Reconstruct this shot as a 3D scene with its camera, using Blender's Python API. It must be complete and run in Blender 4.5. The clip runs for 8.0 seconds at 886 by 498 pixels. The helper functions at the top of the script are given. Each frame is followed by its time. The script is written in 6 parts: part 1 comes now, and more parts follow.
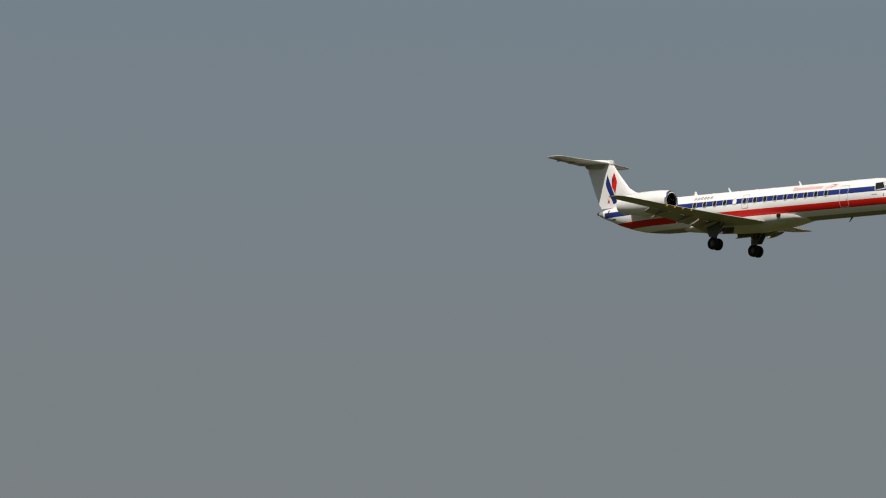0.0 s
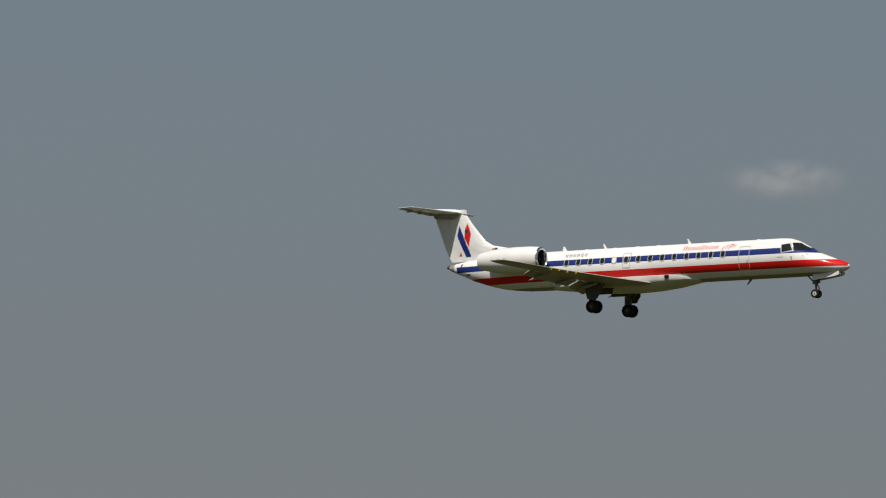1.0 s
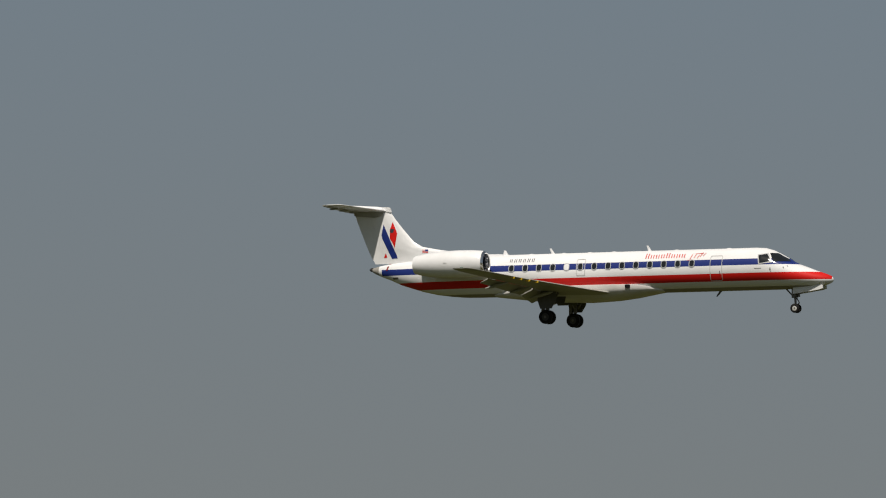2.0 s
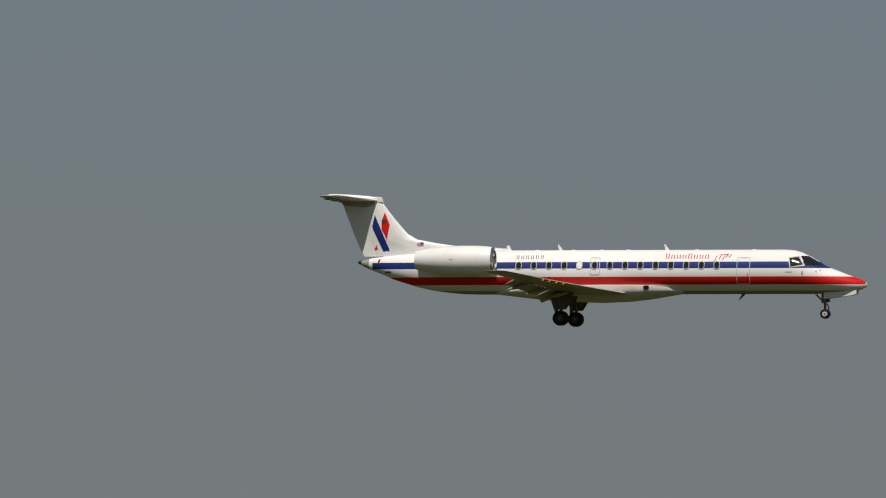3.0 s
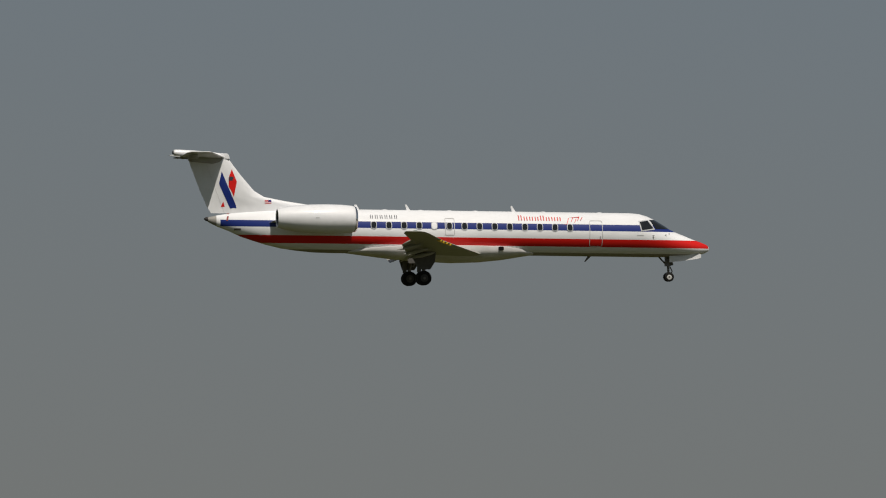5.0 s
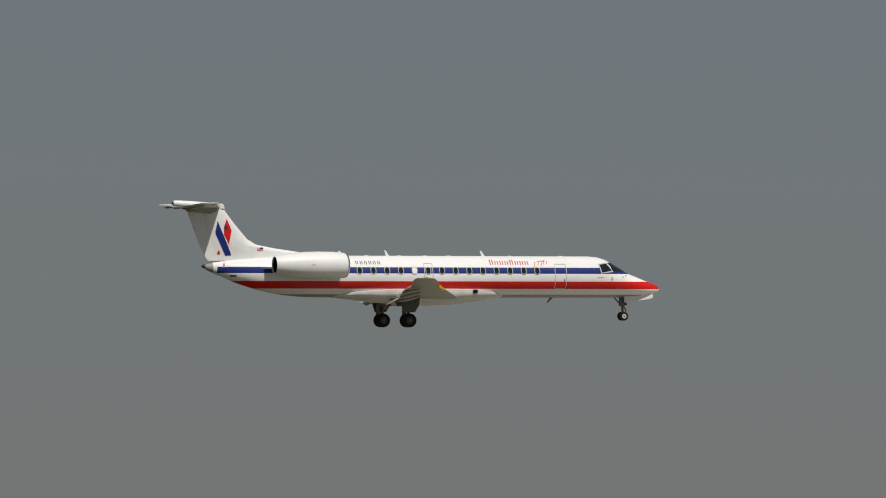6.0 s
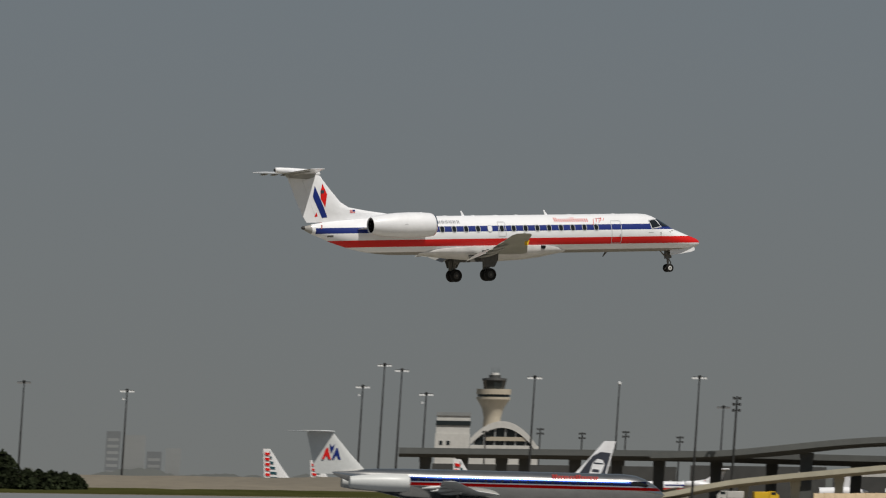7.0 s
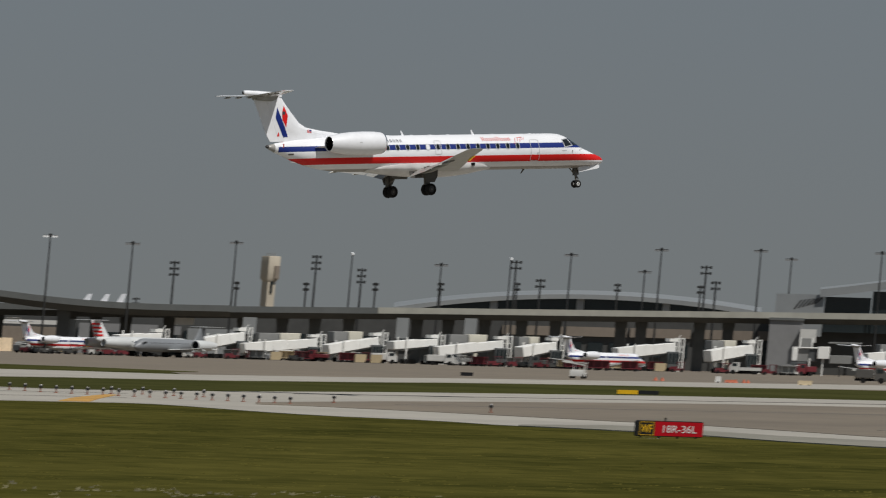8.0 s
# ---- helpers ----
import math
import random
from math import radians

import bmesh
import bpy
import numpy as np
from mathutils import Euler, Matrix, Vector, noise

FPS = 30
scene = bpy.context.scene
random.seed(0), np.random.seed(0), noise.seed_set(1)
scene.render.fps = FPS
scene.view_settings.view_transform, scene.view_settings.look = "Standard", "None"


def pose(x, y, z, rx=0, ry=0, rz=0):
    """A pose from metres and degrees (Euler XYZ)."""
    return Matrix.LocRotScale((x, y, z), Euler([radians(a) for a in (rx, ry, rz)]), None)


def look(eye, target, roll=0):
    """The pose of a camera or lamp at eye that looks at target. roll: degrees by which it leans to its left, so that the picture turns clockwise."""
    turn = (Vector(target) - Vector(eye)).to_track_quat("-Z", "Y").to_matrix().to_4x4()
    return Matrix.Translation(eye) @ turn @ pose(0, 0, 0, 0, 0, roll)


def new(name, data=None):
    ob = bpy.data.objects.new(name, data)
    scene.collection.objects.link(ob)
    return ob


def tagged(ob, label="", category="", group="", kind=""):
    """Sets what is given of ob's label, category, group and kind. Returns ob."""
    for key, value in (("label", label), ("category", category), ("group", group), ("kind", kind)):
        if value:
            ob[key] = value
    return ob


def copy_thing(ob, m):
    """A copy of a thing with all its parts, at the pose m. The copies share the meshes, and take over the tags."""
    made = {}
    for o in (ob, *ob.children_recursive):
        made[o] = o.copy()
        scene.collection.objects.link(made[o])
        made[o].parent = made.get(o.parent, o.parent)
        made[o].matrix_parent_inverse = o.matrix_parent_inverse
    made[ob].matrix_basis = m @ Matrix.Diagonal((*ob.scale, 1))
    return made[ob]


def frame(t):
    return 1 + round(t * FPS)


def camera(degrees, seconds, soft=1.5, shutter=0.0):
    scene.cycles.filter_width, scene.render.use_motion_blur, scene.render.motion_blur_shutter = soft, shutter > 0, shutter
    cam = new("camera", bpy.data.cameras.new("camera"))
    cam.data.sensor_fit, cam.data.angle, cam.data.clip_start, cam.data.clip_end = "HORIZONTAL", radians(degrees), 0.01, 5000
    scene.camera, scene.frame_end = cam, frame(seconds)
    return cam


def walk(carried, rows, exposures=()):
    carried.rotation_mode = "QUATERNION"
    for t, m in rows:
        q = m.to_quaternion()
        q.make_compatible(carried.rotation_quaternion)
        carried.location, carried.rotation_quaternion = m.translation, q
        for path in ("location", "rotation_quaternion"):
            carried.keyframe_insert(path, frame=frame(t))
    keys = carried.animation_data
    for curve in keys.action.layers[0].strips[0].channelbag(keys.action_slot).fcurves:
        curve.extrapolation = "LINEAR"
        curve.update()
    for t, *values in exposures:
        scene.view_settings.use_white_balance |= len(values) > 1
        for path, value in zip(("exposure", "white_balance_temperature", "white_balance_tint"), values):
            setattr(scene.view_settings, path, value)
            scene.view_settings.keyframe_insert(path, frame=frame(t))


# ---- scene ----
cam = camera(6.508, 8.0, soft=1.1, shutter=0.85)
# the sensor is read line by line from the top
scene.cycles.rolling_shutter_type = "TOP"
scene.cycles.rolling_shutter_duration = 0.08

STAND = (0.0, 0.0, 3.20)   # where the camera stands
AIM = [  # seconds, bearing, elevation and lean in degrees
    (0.00, -38.174, 5.479, 1.31),
    (0.10, -37.515, 5.529, 1.33),
    (0.20, -36.785, 5.584, 1.35),
    (0.30, -36.025, 5.645, 1.32),
    (0.40, -35.169, 5.716, 1.29),
    (0.50, -34.078, 5.841, 1.13),
    (0.60, -33.263, 5.833, 1.32),
    (0.70, -32.381, 5.737, 1.36),
    (0.80, -31.601, 5.587, 1.41),
    (0.90, -30.847, 5.604, 1.43),
    (1.00, -29.628, 5.571, 1.46),
    (1.10, -28.775, 5.464, 1.46),
    (1.20, -27.694, 5.362, 1.47),
    (1.47, -25.289, 5.281, 1.50),
    (1.75, -22.656, 5.232, 1.56),
    (2.02, -20.026, 5.179, 1.61),
    (2.30, -17.263, 5.069, 1.64),
    (2.40, -16.123, 4.989, 1.67),
    (2.50, -15.093, 4.906, 1.70),
    (2.60, -14.145, 4.848, 1.67),
    (2.70, -13.295, 4.773, 1.65),
    (2.80, -12.304, 4.688, 1.69),
    (2.90, -11.376, 4.642, 1.72),
    (3.00, -10.377, 4.614, 1.95),
    (3.10, -9.066, 4.586, 1.77),
    (3.20, -7.699, 4.426, 1.77),
    (3.30, -6.160, 4.259, 1.77),
    (3.40, -4.854, 4.142, 1.87),
    (3.50, -3.776, 4.059, 1.97),
    (3.60, -2.782, 4.066, 1.87),
    (3.70, -2.166, 4.085, 1.78),
    (3.80, -1.356, 3.782, 1.78),
    (4.00, 0.247, 3.583, 1.89),
    (4.10, 1.244, 3.423, 1.77),
    (4.20, 2.631, 3.471, 1.81),
    (4.30, 4.010, 3.412, 1.84),
    (4.40, 5.418, 3.373, 2.00),
    (4.50, 6.683, 3.312, 2.15),
    (4.60, 7.697, 3.252, 1.93),
    (4.70, 8.785, 3.192, 1.72),
    (4.97, 11.601, 3.058, 1.68),
    (5.25, 14.485, 2.977, 1.58),
    (5.53, 17.298, 2.901, 1.49),
    (5.80, 19.912, 2.780, 1.45),
    (6.00, 21.879, 2.737, 1.15),
    (6.20, 23.569, 2.588, 1.25),
    (6.40, 25.380, 2.567, 1.19),
    (6.50, 26.314, 2.451, 1.15),
    (6.60, 27.196, 2.212, 1.14),
    (6.70, 28.019, 1.989, 1.12),
    (6.80, 28.660, 1.853, 1.10),
    (6.90, 29.326, 1.861, 0.97),
    (7.00, 29.977, 1.732, 0.83),
    (7.20, 31.636, 1.403, 1.31),
    (7.40, 33.334, 1.025, 1.39),
    (7.50, 34.195, 0.910, 1.31),
    (7.60, 35.102, 0.963, 1.18),
    (7.80, 36.265, 0.717, 1.45),
    (8.00, 37.821, 0.728, 1.68),
]


def bearing(az, d, z=0.0):
    """A point at a bearing (degrees, clockwise from +y) and ground distance from the stand."""
    return Vector((d * math.sin(radians(az)), d * math.cos(radians(az)), z))


def aim(az, el, lean):
    way = Vector((math.sin(radians(az)) * math.cos(radians(el)), math.cos(radians(az)) * math.cos(radians(el)), math.sin(radians(el))))
    return look(Vector(STAND), Vector(STAND) + way * 100, lean)


EXPOSURE = [(0.0, -0.22, 6860, 10), (1.0, -0.25, 6810, 10), (2.5, -0.33, 6830, 10), (4.5, -0.48, 6680, 10), (6.0, -0.47, 6680, 10), (7.0, -0.50, 6480, 10), (7.5, -0.50, 6300, 10), (8.0, -0.45, 6230, 10)]
walk(cam, [(t, aim(az, el, lean)) for t, az, el, lean in AIM], EXPOSURE)

# ---- world, sun, exposure ----
SUN_AZ, SUN_EL = 174.0, 57.0   # bearing and height of the sun
world = bpy.data.worlds.new("sky")
scene.world = world
world.use_nodes = True
wn, wl = world.node_tree.nodes, world.node_tree.links
sky = wn.new("ShaderNodeTexSky")
sky.sky_type, sky.sun_disc = "NISHITA", False
sky.sun_elevation, sky.sun_rotation = radians(SUN_EL), radians(SUN_AZ)
sky.air_density, sky.dust_density, sky.ozone_density = 1.0, 2.0, 1.0
hsv = wn.new("ShaderNodeHueSaturation")
hsv.inputs["Saturation"].default_value, hsv.inputs["Value"].default_value = 0.5, 0.4
wl.new(sky.outputs[0], hsv.inputs["Color"])
haze = wn.new("ShaderNodeMix")   # thick summer haze over the whole sky
haze.data_type = "RGBA"
low = wn.new("ShaderNodeMix")   # greyer near the ground
low.data_type = "RGBA"
low.inputs["A"].default_value, low.inputs["B"].default_value = (2.50, 2.615, 2.535, 1), (1.98, 2.62, 3.30, 1)
wtc, wsep, wmap = wn.new("ShaderNodeTexCoord"), wn.new("ShaderNodeSeparateXYZ"), wn.new("ShaderNodeMapRange")
wmap.inputs["From Min"].default_value, wmap.inputs["From Max"].default_value = 0.15, 0.75   # it thins towards the zenith
wmap.inputs["To Min"].default_value, wmap.inputs["To Max"].default_value = 0.92, 0.25
wl.new(wtc.outputs["Generated"], wsep.inputs[0])
wl.new(wsep.outputs["Z"], wmap.inputs["Value"])
wl.new(wmap.outputs[0], haze.inputs["Factor"])
lmap = wn.new("ShaderNodeMapRange")
lmap.inputs["From Min"].default_value, lmap.inputs["From Max"].default_value = 0.0, 0.14
wl.new(wsep.outputs["Z"], lmap.inputs["Value"])
wl.new(lmap.outputs[0], low.inputs["Factor"])
wl.new(low.outputs["Result"], haze.inputs["B"])
wl.new(hsv.outputs[0], haze.inputs["A"])
wl.new(haze.outputs["Result"], wn["Background"].inputs[0])
wn["Background"].inputs[1].default_value = 0.1

sun_data = bpy.data.lights.new("sun", "SUN")
sun_data.energy, sun_data.angle, sun_data.color = 5.0, radians(0.53), (1.0, 0.95, 0.87)
sun = new("sun", sun_data)
sun.matrix_world = look(bearing(SUN_AZ, 500 * math.cos(radians(SUN_EL)), 500 * math.sin(radians(SUN_EL))), (0, 0, 0))


# ---- materials ----
def material(name, color, rough=0.6, metal=0.0, vary=0.12, grain=3.0, patch=0.15, bump=0.0, coat=0.0, second=None, stretch=(1, 1, 1), island=0.0, spec=0.5):
    """A surface with fine grain and large patches; sizes are cycles per metre."""
    m = bpy.data.materials.new(name)
    m.use_nodes = True
    n, l = m.node_tree.nodes, m.node_tree.links
    b = n["Principled BSDF"]
    b.inputs["Metallic"].default_value = metal
    b.inputs["Specular IOR Level"].default_value = spec
    b.inputs["Coat Weight"].default_value, b.inputs["Coat Roughness"].default_value = coat, 0.09
    tc = n.new("ShaderNodeTexCoord")
    mp = n.new("ShaderNodeMapping")
    mp.inputs["Scale"].default_value = stretch
    l.new(tc.outputs["Object"], mp.inputs[0])
    fine, wide = n.new("ShaderNodeTexNoise"), n.new("ShaderNodeTexNoise")
    fine.inputs["Scale"].default_value, fine.inputs["Detail"].default_value = grain, 5
    wide.inputs["Scale"].default_value, wide.inputs["Detail"].default_value = patch, 4
    for k in (fine, wide):
        l.new(mp.outputs[0], k.inputs["Vector"])
    add = n.new("ShaderNodeMath")
    add.operation = "ADD"
    l.new(fine.outputs[0], add.inputs[0])
    l.new(wide.outputs[0], add.inputs[1])
    half = n.new("ShaderNodeMapRange")
    half.inputs["From Min"].default_value, half.inputs["From Max"].default_value = 0.6, 1.4
    l.new(add.outputs[0], half.inputs["Value"])
    mix = n.new("ShaderNodeMix")
    mix.data_type = "RGBA"
    dark = [max(0, c * (1 - vary)) for c in color]
    light = second or [min(1, c * (1 + vary)) for c in color]
    mix.inputs["A"].default_value, mix.inputs["B"].default_value = (*dark, 1), (*light, 1)
    l.new(half.outputs[0], mix.inputs["Factor"])
    out = mix.outputs["Result"]
    if island:
        geo = n.new("ShaderNodeNewGeometry")
        hs = n.new("ShaderNodeHueSaturation")
        mr = n.new("ShaderNodeMapRange")
        mr.inputs["To Min"].default_value, mr.inputs["To Max"].default_value = 1 - island, 1 + island
        l.new(geo.outputs["Random Per Island"], mr.inputs["Value"])
        l.new(mr.outputs[0], hs.inputs["Value"])
        l.new(out, hs.inputs["Color"])
        out = hs.outputs[0]
    l.new(out, b.inputs["Base Color"])
    rr = n.new("ShaderNodeMapRange")
    rr.inputs["To Min"].default_value, rr.inputs["To Max"].default_value = max(0.02, rough - 0.08), min(1, rough + 0.08)
    l.new(wide.outputs[0], rr.inputs["Value"])
    l.new(rr.outputs[0], b.inputs["Roughness"])
    if bump:
        bp = n.new("ShaderNodeBump")
        bp.inputs["Strength"].default_value, bp.inputs["Distance"].default_value = bump, 0.05
        l.new(fine.outputs[0], bp.inputs["Height"])
        l.new(bp.outputs[0], b.inputs["Normal"])
    return m


def livery(name, base, bands, rough=0.35, metal=0.0, coat=0.3, vary=0.07, spec=0.5):
    """Paint with bands along the fuselage: each (colour, z low, z high, x low, x high) in the aircraft's own metres."""
    m = material(name, base, rough, metal, vary, 2.5, 0.5, coat=coat, stretch=(0.35, 1, 1), spec=spec)
    n, l = m.node_tree.nodes, m.node_tree.links
    b = n["Principled BSDF"]
    src = b.inputs["Base Color"].links[0].from_socket
    tc = [k for k in n if k.type == "TEX_COORD"][0]
    sep = n.new("ShaderNodeSeparateXYZ")
    l.new(tc.outputs["Object"], sep.inputs[0])

    def between(sock, lo, hi):
        c = n.new("ShaderNodeMath")
        c.operation = "COMPARE"
        c.inputs[1].default_value, c.inputs[2].default_value = (lo + hi) / 2, (hi - lo) / 2
        l.new(sock, c.inputs[0])
        return c.outputs[0]

    for color, z0, z1, x0, x1 in bands:
        both = n.new("ShaderNodeMath")
        both.operation = "MULTIPLY"
        l.new(between(sep.outputs["Z"], z0, z1), both.inputs[0])
        l.new(between(sep.outputs["X"], x0, x1), both.inputs[1])
        mix = n.new("ShaderNodeMix")
        mix.data_type = "RGBA"
        mix.inputs["B"].default_value = (*color, 1)
        l.new(both.outputs[0], mix.inputs["Factor"])
        l.new(src, mix.inputs["A"])
        src = mix.outputs["Result"]
    l.new(src, b.inputs["Base Color"])
    return m


BLUE, RED = (0.009, 0.024, 0.165), (0.60, 0.009, 0.007)
# the grey band below -0.97 puts the belly's shade into the paint
M_FUSE = livery("striped_paint_with_belly_shade", (0.76, 0.765, 0.785), [(BLUE, 0.175, 0.515, -26.0, -1.75), (RED, -0.66, -0.25, -25.15, -0.06), ((0.29, 0.27, 0.25), -2.0, -0.97, -27.0, 0.0), ((0.30, 0.29, 0.27), -2.0, 2.0, -27.0, -26.2)], rough=0.55, coat=0.25, spec=0.2)
M_WHITE = material("white_paint", (0.76, 0.765, 0.785), 0.5, 0, 0.07, 2.5, 0.5, coat=0.5)
M_WING = material("grey_wing_paint", (0.33, 0.325, 0.30), 0.42, 0, 0.16, 2.0, 0.6)
M_LIP = material("polished_metal", (0.75, 0.75, 0.76), 0.18, 1.0, 0.05)
M_STEEL = material("gear_steel", (0.14, 0.132, 0.12), 0.5, 0.5, 0.2, 8)
M_GEARDOOR = material("weathered_gear_paint", (0.085, 0.082, 0.076), 0.6, 0, 0.3, 6)
M_TYRE = material("tyre_rubber", (0.013, 0.0125, 0.012), 0.85, 0, 0.2, 10, spec=0.2)
M_DARK = material("dark_interior", (0.010, 0.010, 0.011), 0.8, spec=0.1)
# near-black colour stands in for the shade inside the nozzle
M_NOZZLEDARK = material("nozzle_cavity_black", (0.004, 0.004, 0.004), 0.95, spec=0.0)
M_RUBBERGREY = material("window_surround", (0.44, 0.45, 0.47), 0.4)
M_PANE = material("dark_glass", (0.010, 0.012, 0.014), 0.06, 0, 0.1, coat=0.5)
M_BLUE = material("blue_paint", BLUE, 0.5, coat=0.2, spec=0.2)
M_RED = material("red_paint", RED, 0.5, coat=0.2, spec=0.2)
M_DARKRED = material("dark_red_paint", (0.22, 0.008, 0.008), 0.45)
M_REDTXT = material("red_lettering", (0.62, 0.06, 0.05), 0.4)
M_INK = material("dark_lettering", (0.03, 0.035, 0.05), 0.5)
M_SEAM = material("door_seam", (0.50, 0.50, 0.50), 0.5)
M_YELLOW = material("yellow_paint", (0.72, 0.45, 0.02), 0.45)


# ---- mesh helpers ----
def link(name, bm, mat, parent=None, label="", smooth=True):
    me = bpy.data.meshes.new(name)
    bmesh.ops.recalc_face_normals(bm, faces=bm.faces)
    bm.to_mesh(me)
    bm.free()
    for mm in mat if isinstance(mat, (list, tuple)) else [mat]:
        me.materials.append(mm)
    if smooth:
        me.polygons.foreach_set("use_smooth", [True] * len(me.polygons))
        me.set_sharp_from_angle(angle=radians(38))
    ob = new(name, me)
    ob.parent = parent
    if label:
        ob["label"] = label
    return ob


def part(name, bm, mat, parent, label="", smooth=True):
    return link(name, bm, mat, parent, label, smooth)


def thing(name, m, label, category, group="", kind=""):
    ob = new(name)
    ob.matrix_world = m
    return tagged(ob, label, category, group, kind)


def loft(bm, rings, caps=True):
    vs = [[bm.verts.new(p) for p in r] for r in rings]
    n = len(rings[0])
    for a, b in zip(vs, vs[1:]):
        for i in range(n):
            bm.faces.new((a[i], a[(i + 1) % n], b[(i + 1) % n], b[i]))
    if caps:
        bm.faces.new(vs[0])
        bm.faces.new(vs[-1][::-1])
    return bm


def box(bm, x0, x1, y0, y1, z0, z1, m=None):
    ps = [Vector((x, y, z)) for z in (z0, z1) for x, y in ((x0, y0), (x1, y0), (x1, y1), (x0, y1))]
    v = [bm.verts.new(m @ p if m else p) for p in ps]
    for q in ((0, 3, 2, 1), (4, 5, 6, 7), (0, 1, 5, 4), (1, 2, 6, 5), (2, 3, 7, 6), (3, 0, 4, 7)):
        bm.faces.new([v[i] for i in q])
    return bm


def tube(bm, a, b, r0, r1=None, n=10, caps=True):
    a, b = Vector(a), Vector(b)
    r1 = r0 if r1 is None else r1
    q = (b - a).to_track_quat("Z", "Y")
    rings = [[c + q @ Vector((r * math.cos(2 * math.pi * i / n), r * math.sin(2 * math.pi * i / n), 0)) for i in range(n)] for c, r in ((a, r0), (b, r1))]
    return loft(bm, rings, caps)


def lathe(bm, centre, axis, profile, n=24, caps=False):
    """profile: (along the axis, radius)."""
    q = Vector(axis).to_track_quat("Z", "Y")
    c = Vector(centre)
    rings = [[c + q @ Vector((r * math.cos(2 * math.pi * i / n), r * math.sin(2 * math.pi * i / n), s)) for i in range(n)] for s, r in profile]
    return loft(bm, rings, caps)


def prism(bm, poly, axis, lo, hi):
    """A flat outline thickened along one axis: poly holds the other two coordinates in order."""
    def at(p, h):
        q = list(p)
        q.insert(axis, h)
        return Vector(q)
    return loft(bm, [[at(p, lo) for p in poly], [at(p, hi) for p in poly]])


def foil(x_le, y, z, chord, thick, droop=0.0, n=9):
    """A closed aerofoil ring in the x-z plane at station y; x runs forward, so the chord goes to minus x."""
    top, bot = [], []
    for i in range(n):
        s = (1 - math.cos(math.pi * i / (n - 1))) / 2
        h = thick * 5 * (0.2969 * math.sqrt(s) - 0.126 * s - 0.3516 * s * s + 0.2843 * s ** 3 - 0.1036 * s ** 4)
        drop = -droop * s * s
        top.append(Vector((x_le - s * chord, y, z + (h * 0.62 + drop) * chord)))
        bot.append(Vector((x_le - s * chord, y, z + (-h * 0.38 + drop) * chord - 0.012)))
    return top + bot[::-1][:-1]


def rounded(w, h, r, n=4):
    pts = []
    for cx, cy, a0 in ((w / 2 - r, h / 2 - r, 0), (-w / 2 + r, h / 2 - r, 90), (-w / 2 + r, -h / 2 + r, 180), (w / 2 - r, -h / 2 + r, 270)):
        for i in range(n + 1):
            a = radians(a0 + 90 * i / n)
            pts.append((cx + r * math.cos(a), cy + r * math.sin(a)))
    return pts

# ---- the landing regional jet: x forward from its nose, y to its left, z up from the cabin's axis ----
FUSE = [  # x, top, bottom, half width
    (0.0, -0.64, -0.72, 0.03), (-0.05, -0.54, -0.80, 0.13), (-0.15, -0.46, -0.86, 0.23), (-0.35, -0.37, -0.94, 0.37), (-0.61, -0.28, -1.00, 0.51),
    (-0.95, -0.17, -1.04, 0.63), (-1.4, 0.01, -1.08, 0.77), (-1.8, 0.16, -1.10, 0.86), (-2.17, 0.33, -1.12, 0.93), (-2.43, 0.50, -1.13, 0.98),
    (-2.96, 0.80, -1.14, 1.05), (-3.36, 0.99, -1.14, 1.09), (-3.77, 1.11, -1.14, 1.12), (-4.3, 1.15, -1.14, 1.14), (-6.0, 1.15, -1.14, 1.14),
    (-10.0, 1.15, -1.14, 1.14), (-15.0, 1.15, -1.14, 1.14), (-19.0, 1.15, -1.14, 1.14), (-20.2, 1.14, -1.14, 1.12), (-21.1, 1.12, -1.12, 1.07),
    (-22.0, 1.09, -1.04, 0.99), (-22.8, 1.05, -0.93, 0.88), (-23.6, 1.0, -0.75, 0.74), (-24.3, 0.95, -0.54, 0.61), (-24.9, 0.90, -0.35, 0.50),
    (-25.5, 0.84, -0.08, 0.38), (-26.1, 0.75, 0.14, 0.26), (-26.5, 0.66, 0.33, 0.15), (-26.7, 0.60, 0.46, 0.07)]
FA = np.array(FUSE)[::-1]


def skin(x, z, side=-1, out=0.012):
    """The place on the fuselage's side at x and z."""
    top, bot, hw = (float(np.interp(x, FA[:, 0], FA[:, k])) for k in (1, 2, 3))
    c, h = (top + bot) / 2, (top - bot) / 2
    s = max(-0.999, min(0.999, (z - c) / h))
    y = hw * math.sqrt(1 - s * s)
    return Vector((x, side * (y + out), z + out * s))


def decal(bm, poly, side=-1, out=0.012, cuts=2):
    """A thin patch that follows the fuselage; poly in x and z."""
    tmp = bmesh.new()
    tmp.faces.new([tmp.verts.new((p[0], 0, p[1])) for p in poly])
    bmesh.ops.triangulate(tmp, faces=tmp.faces)
    for _ in range(cuts):
        bmesh.ops.subdivide_edges(tmp, edges=tmp.edges, cuts=1, use_grid_fill=True)
    vs = {v: bm.verts.new(skin(v.co.x, v.co.z, side, out)) for v in tmp.verts}
    for f in tmp.faces:
        bm.faces.new([vs[v] for v in f.verts])
    tmp.free()
    return bm


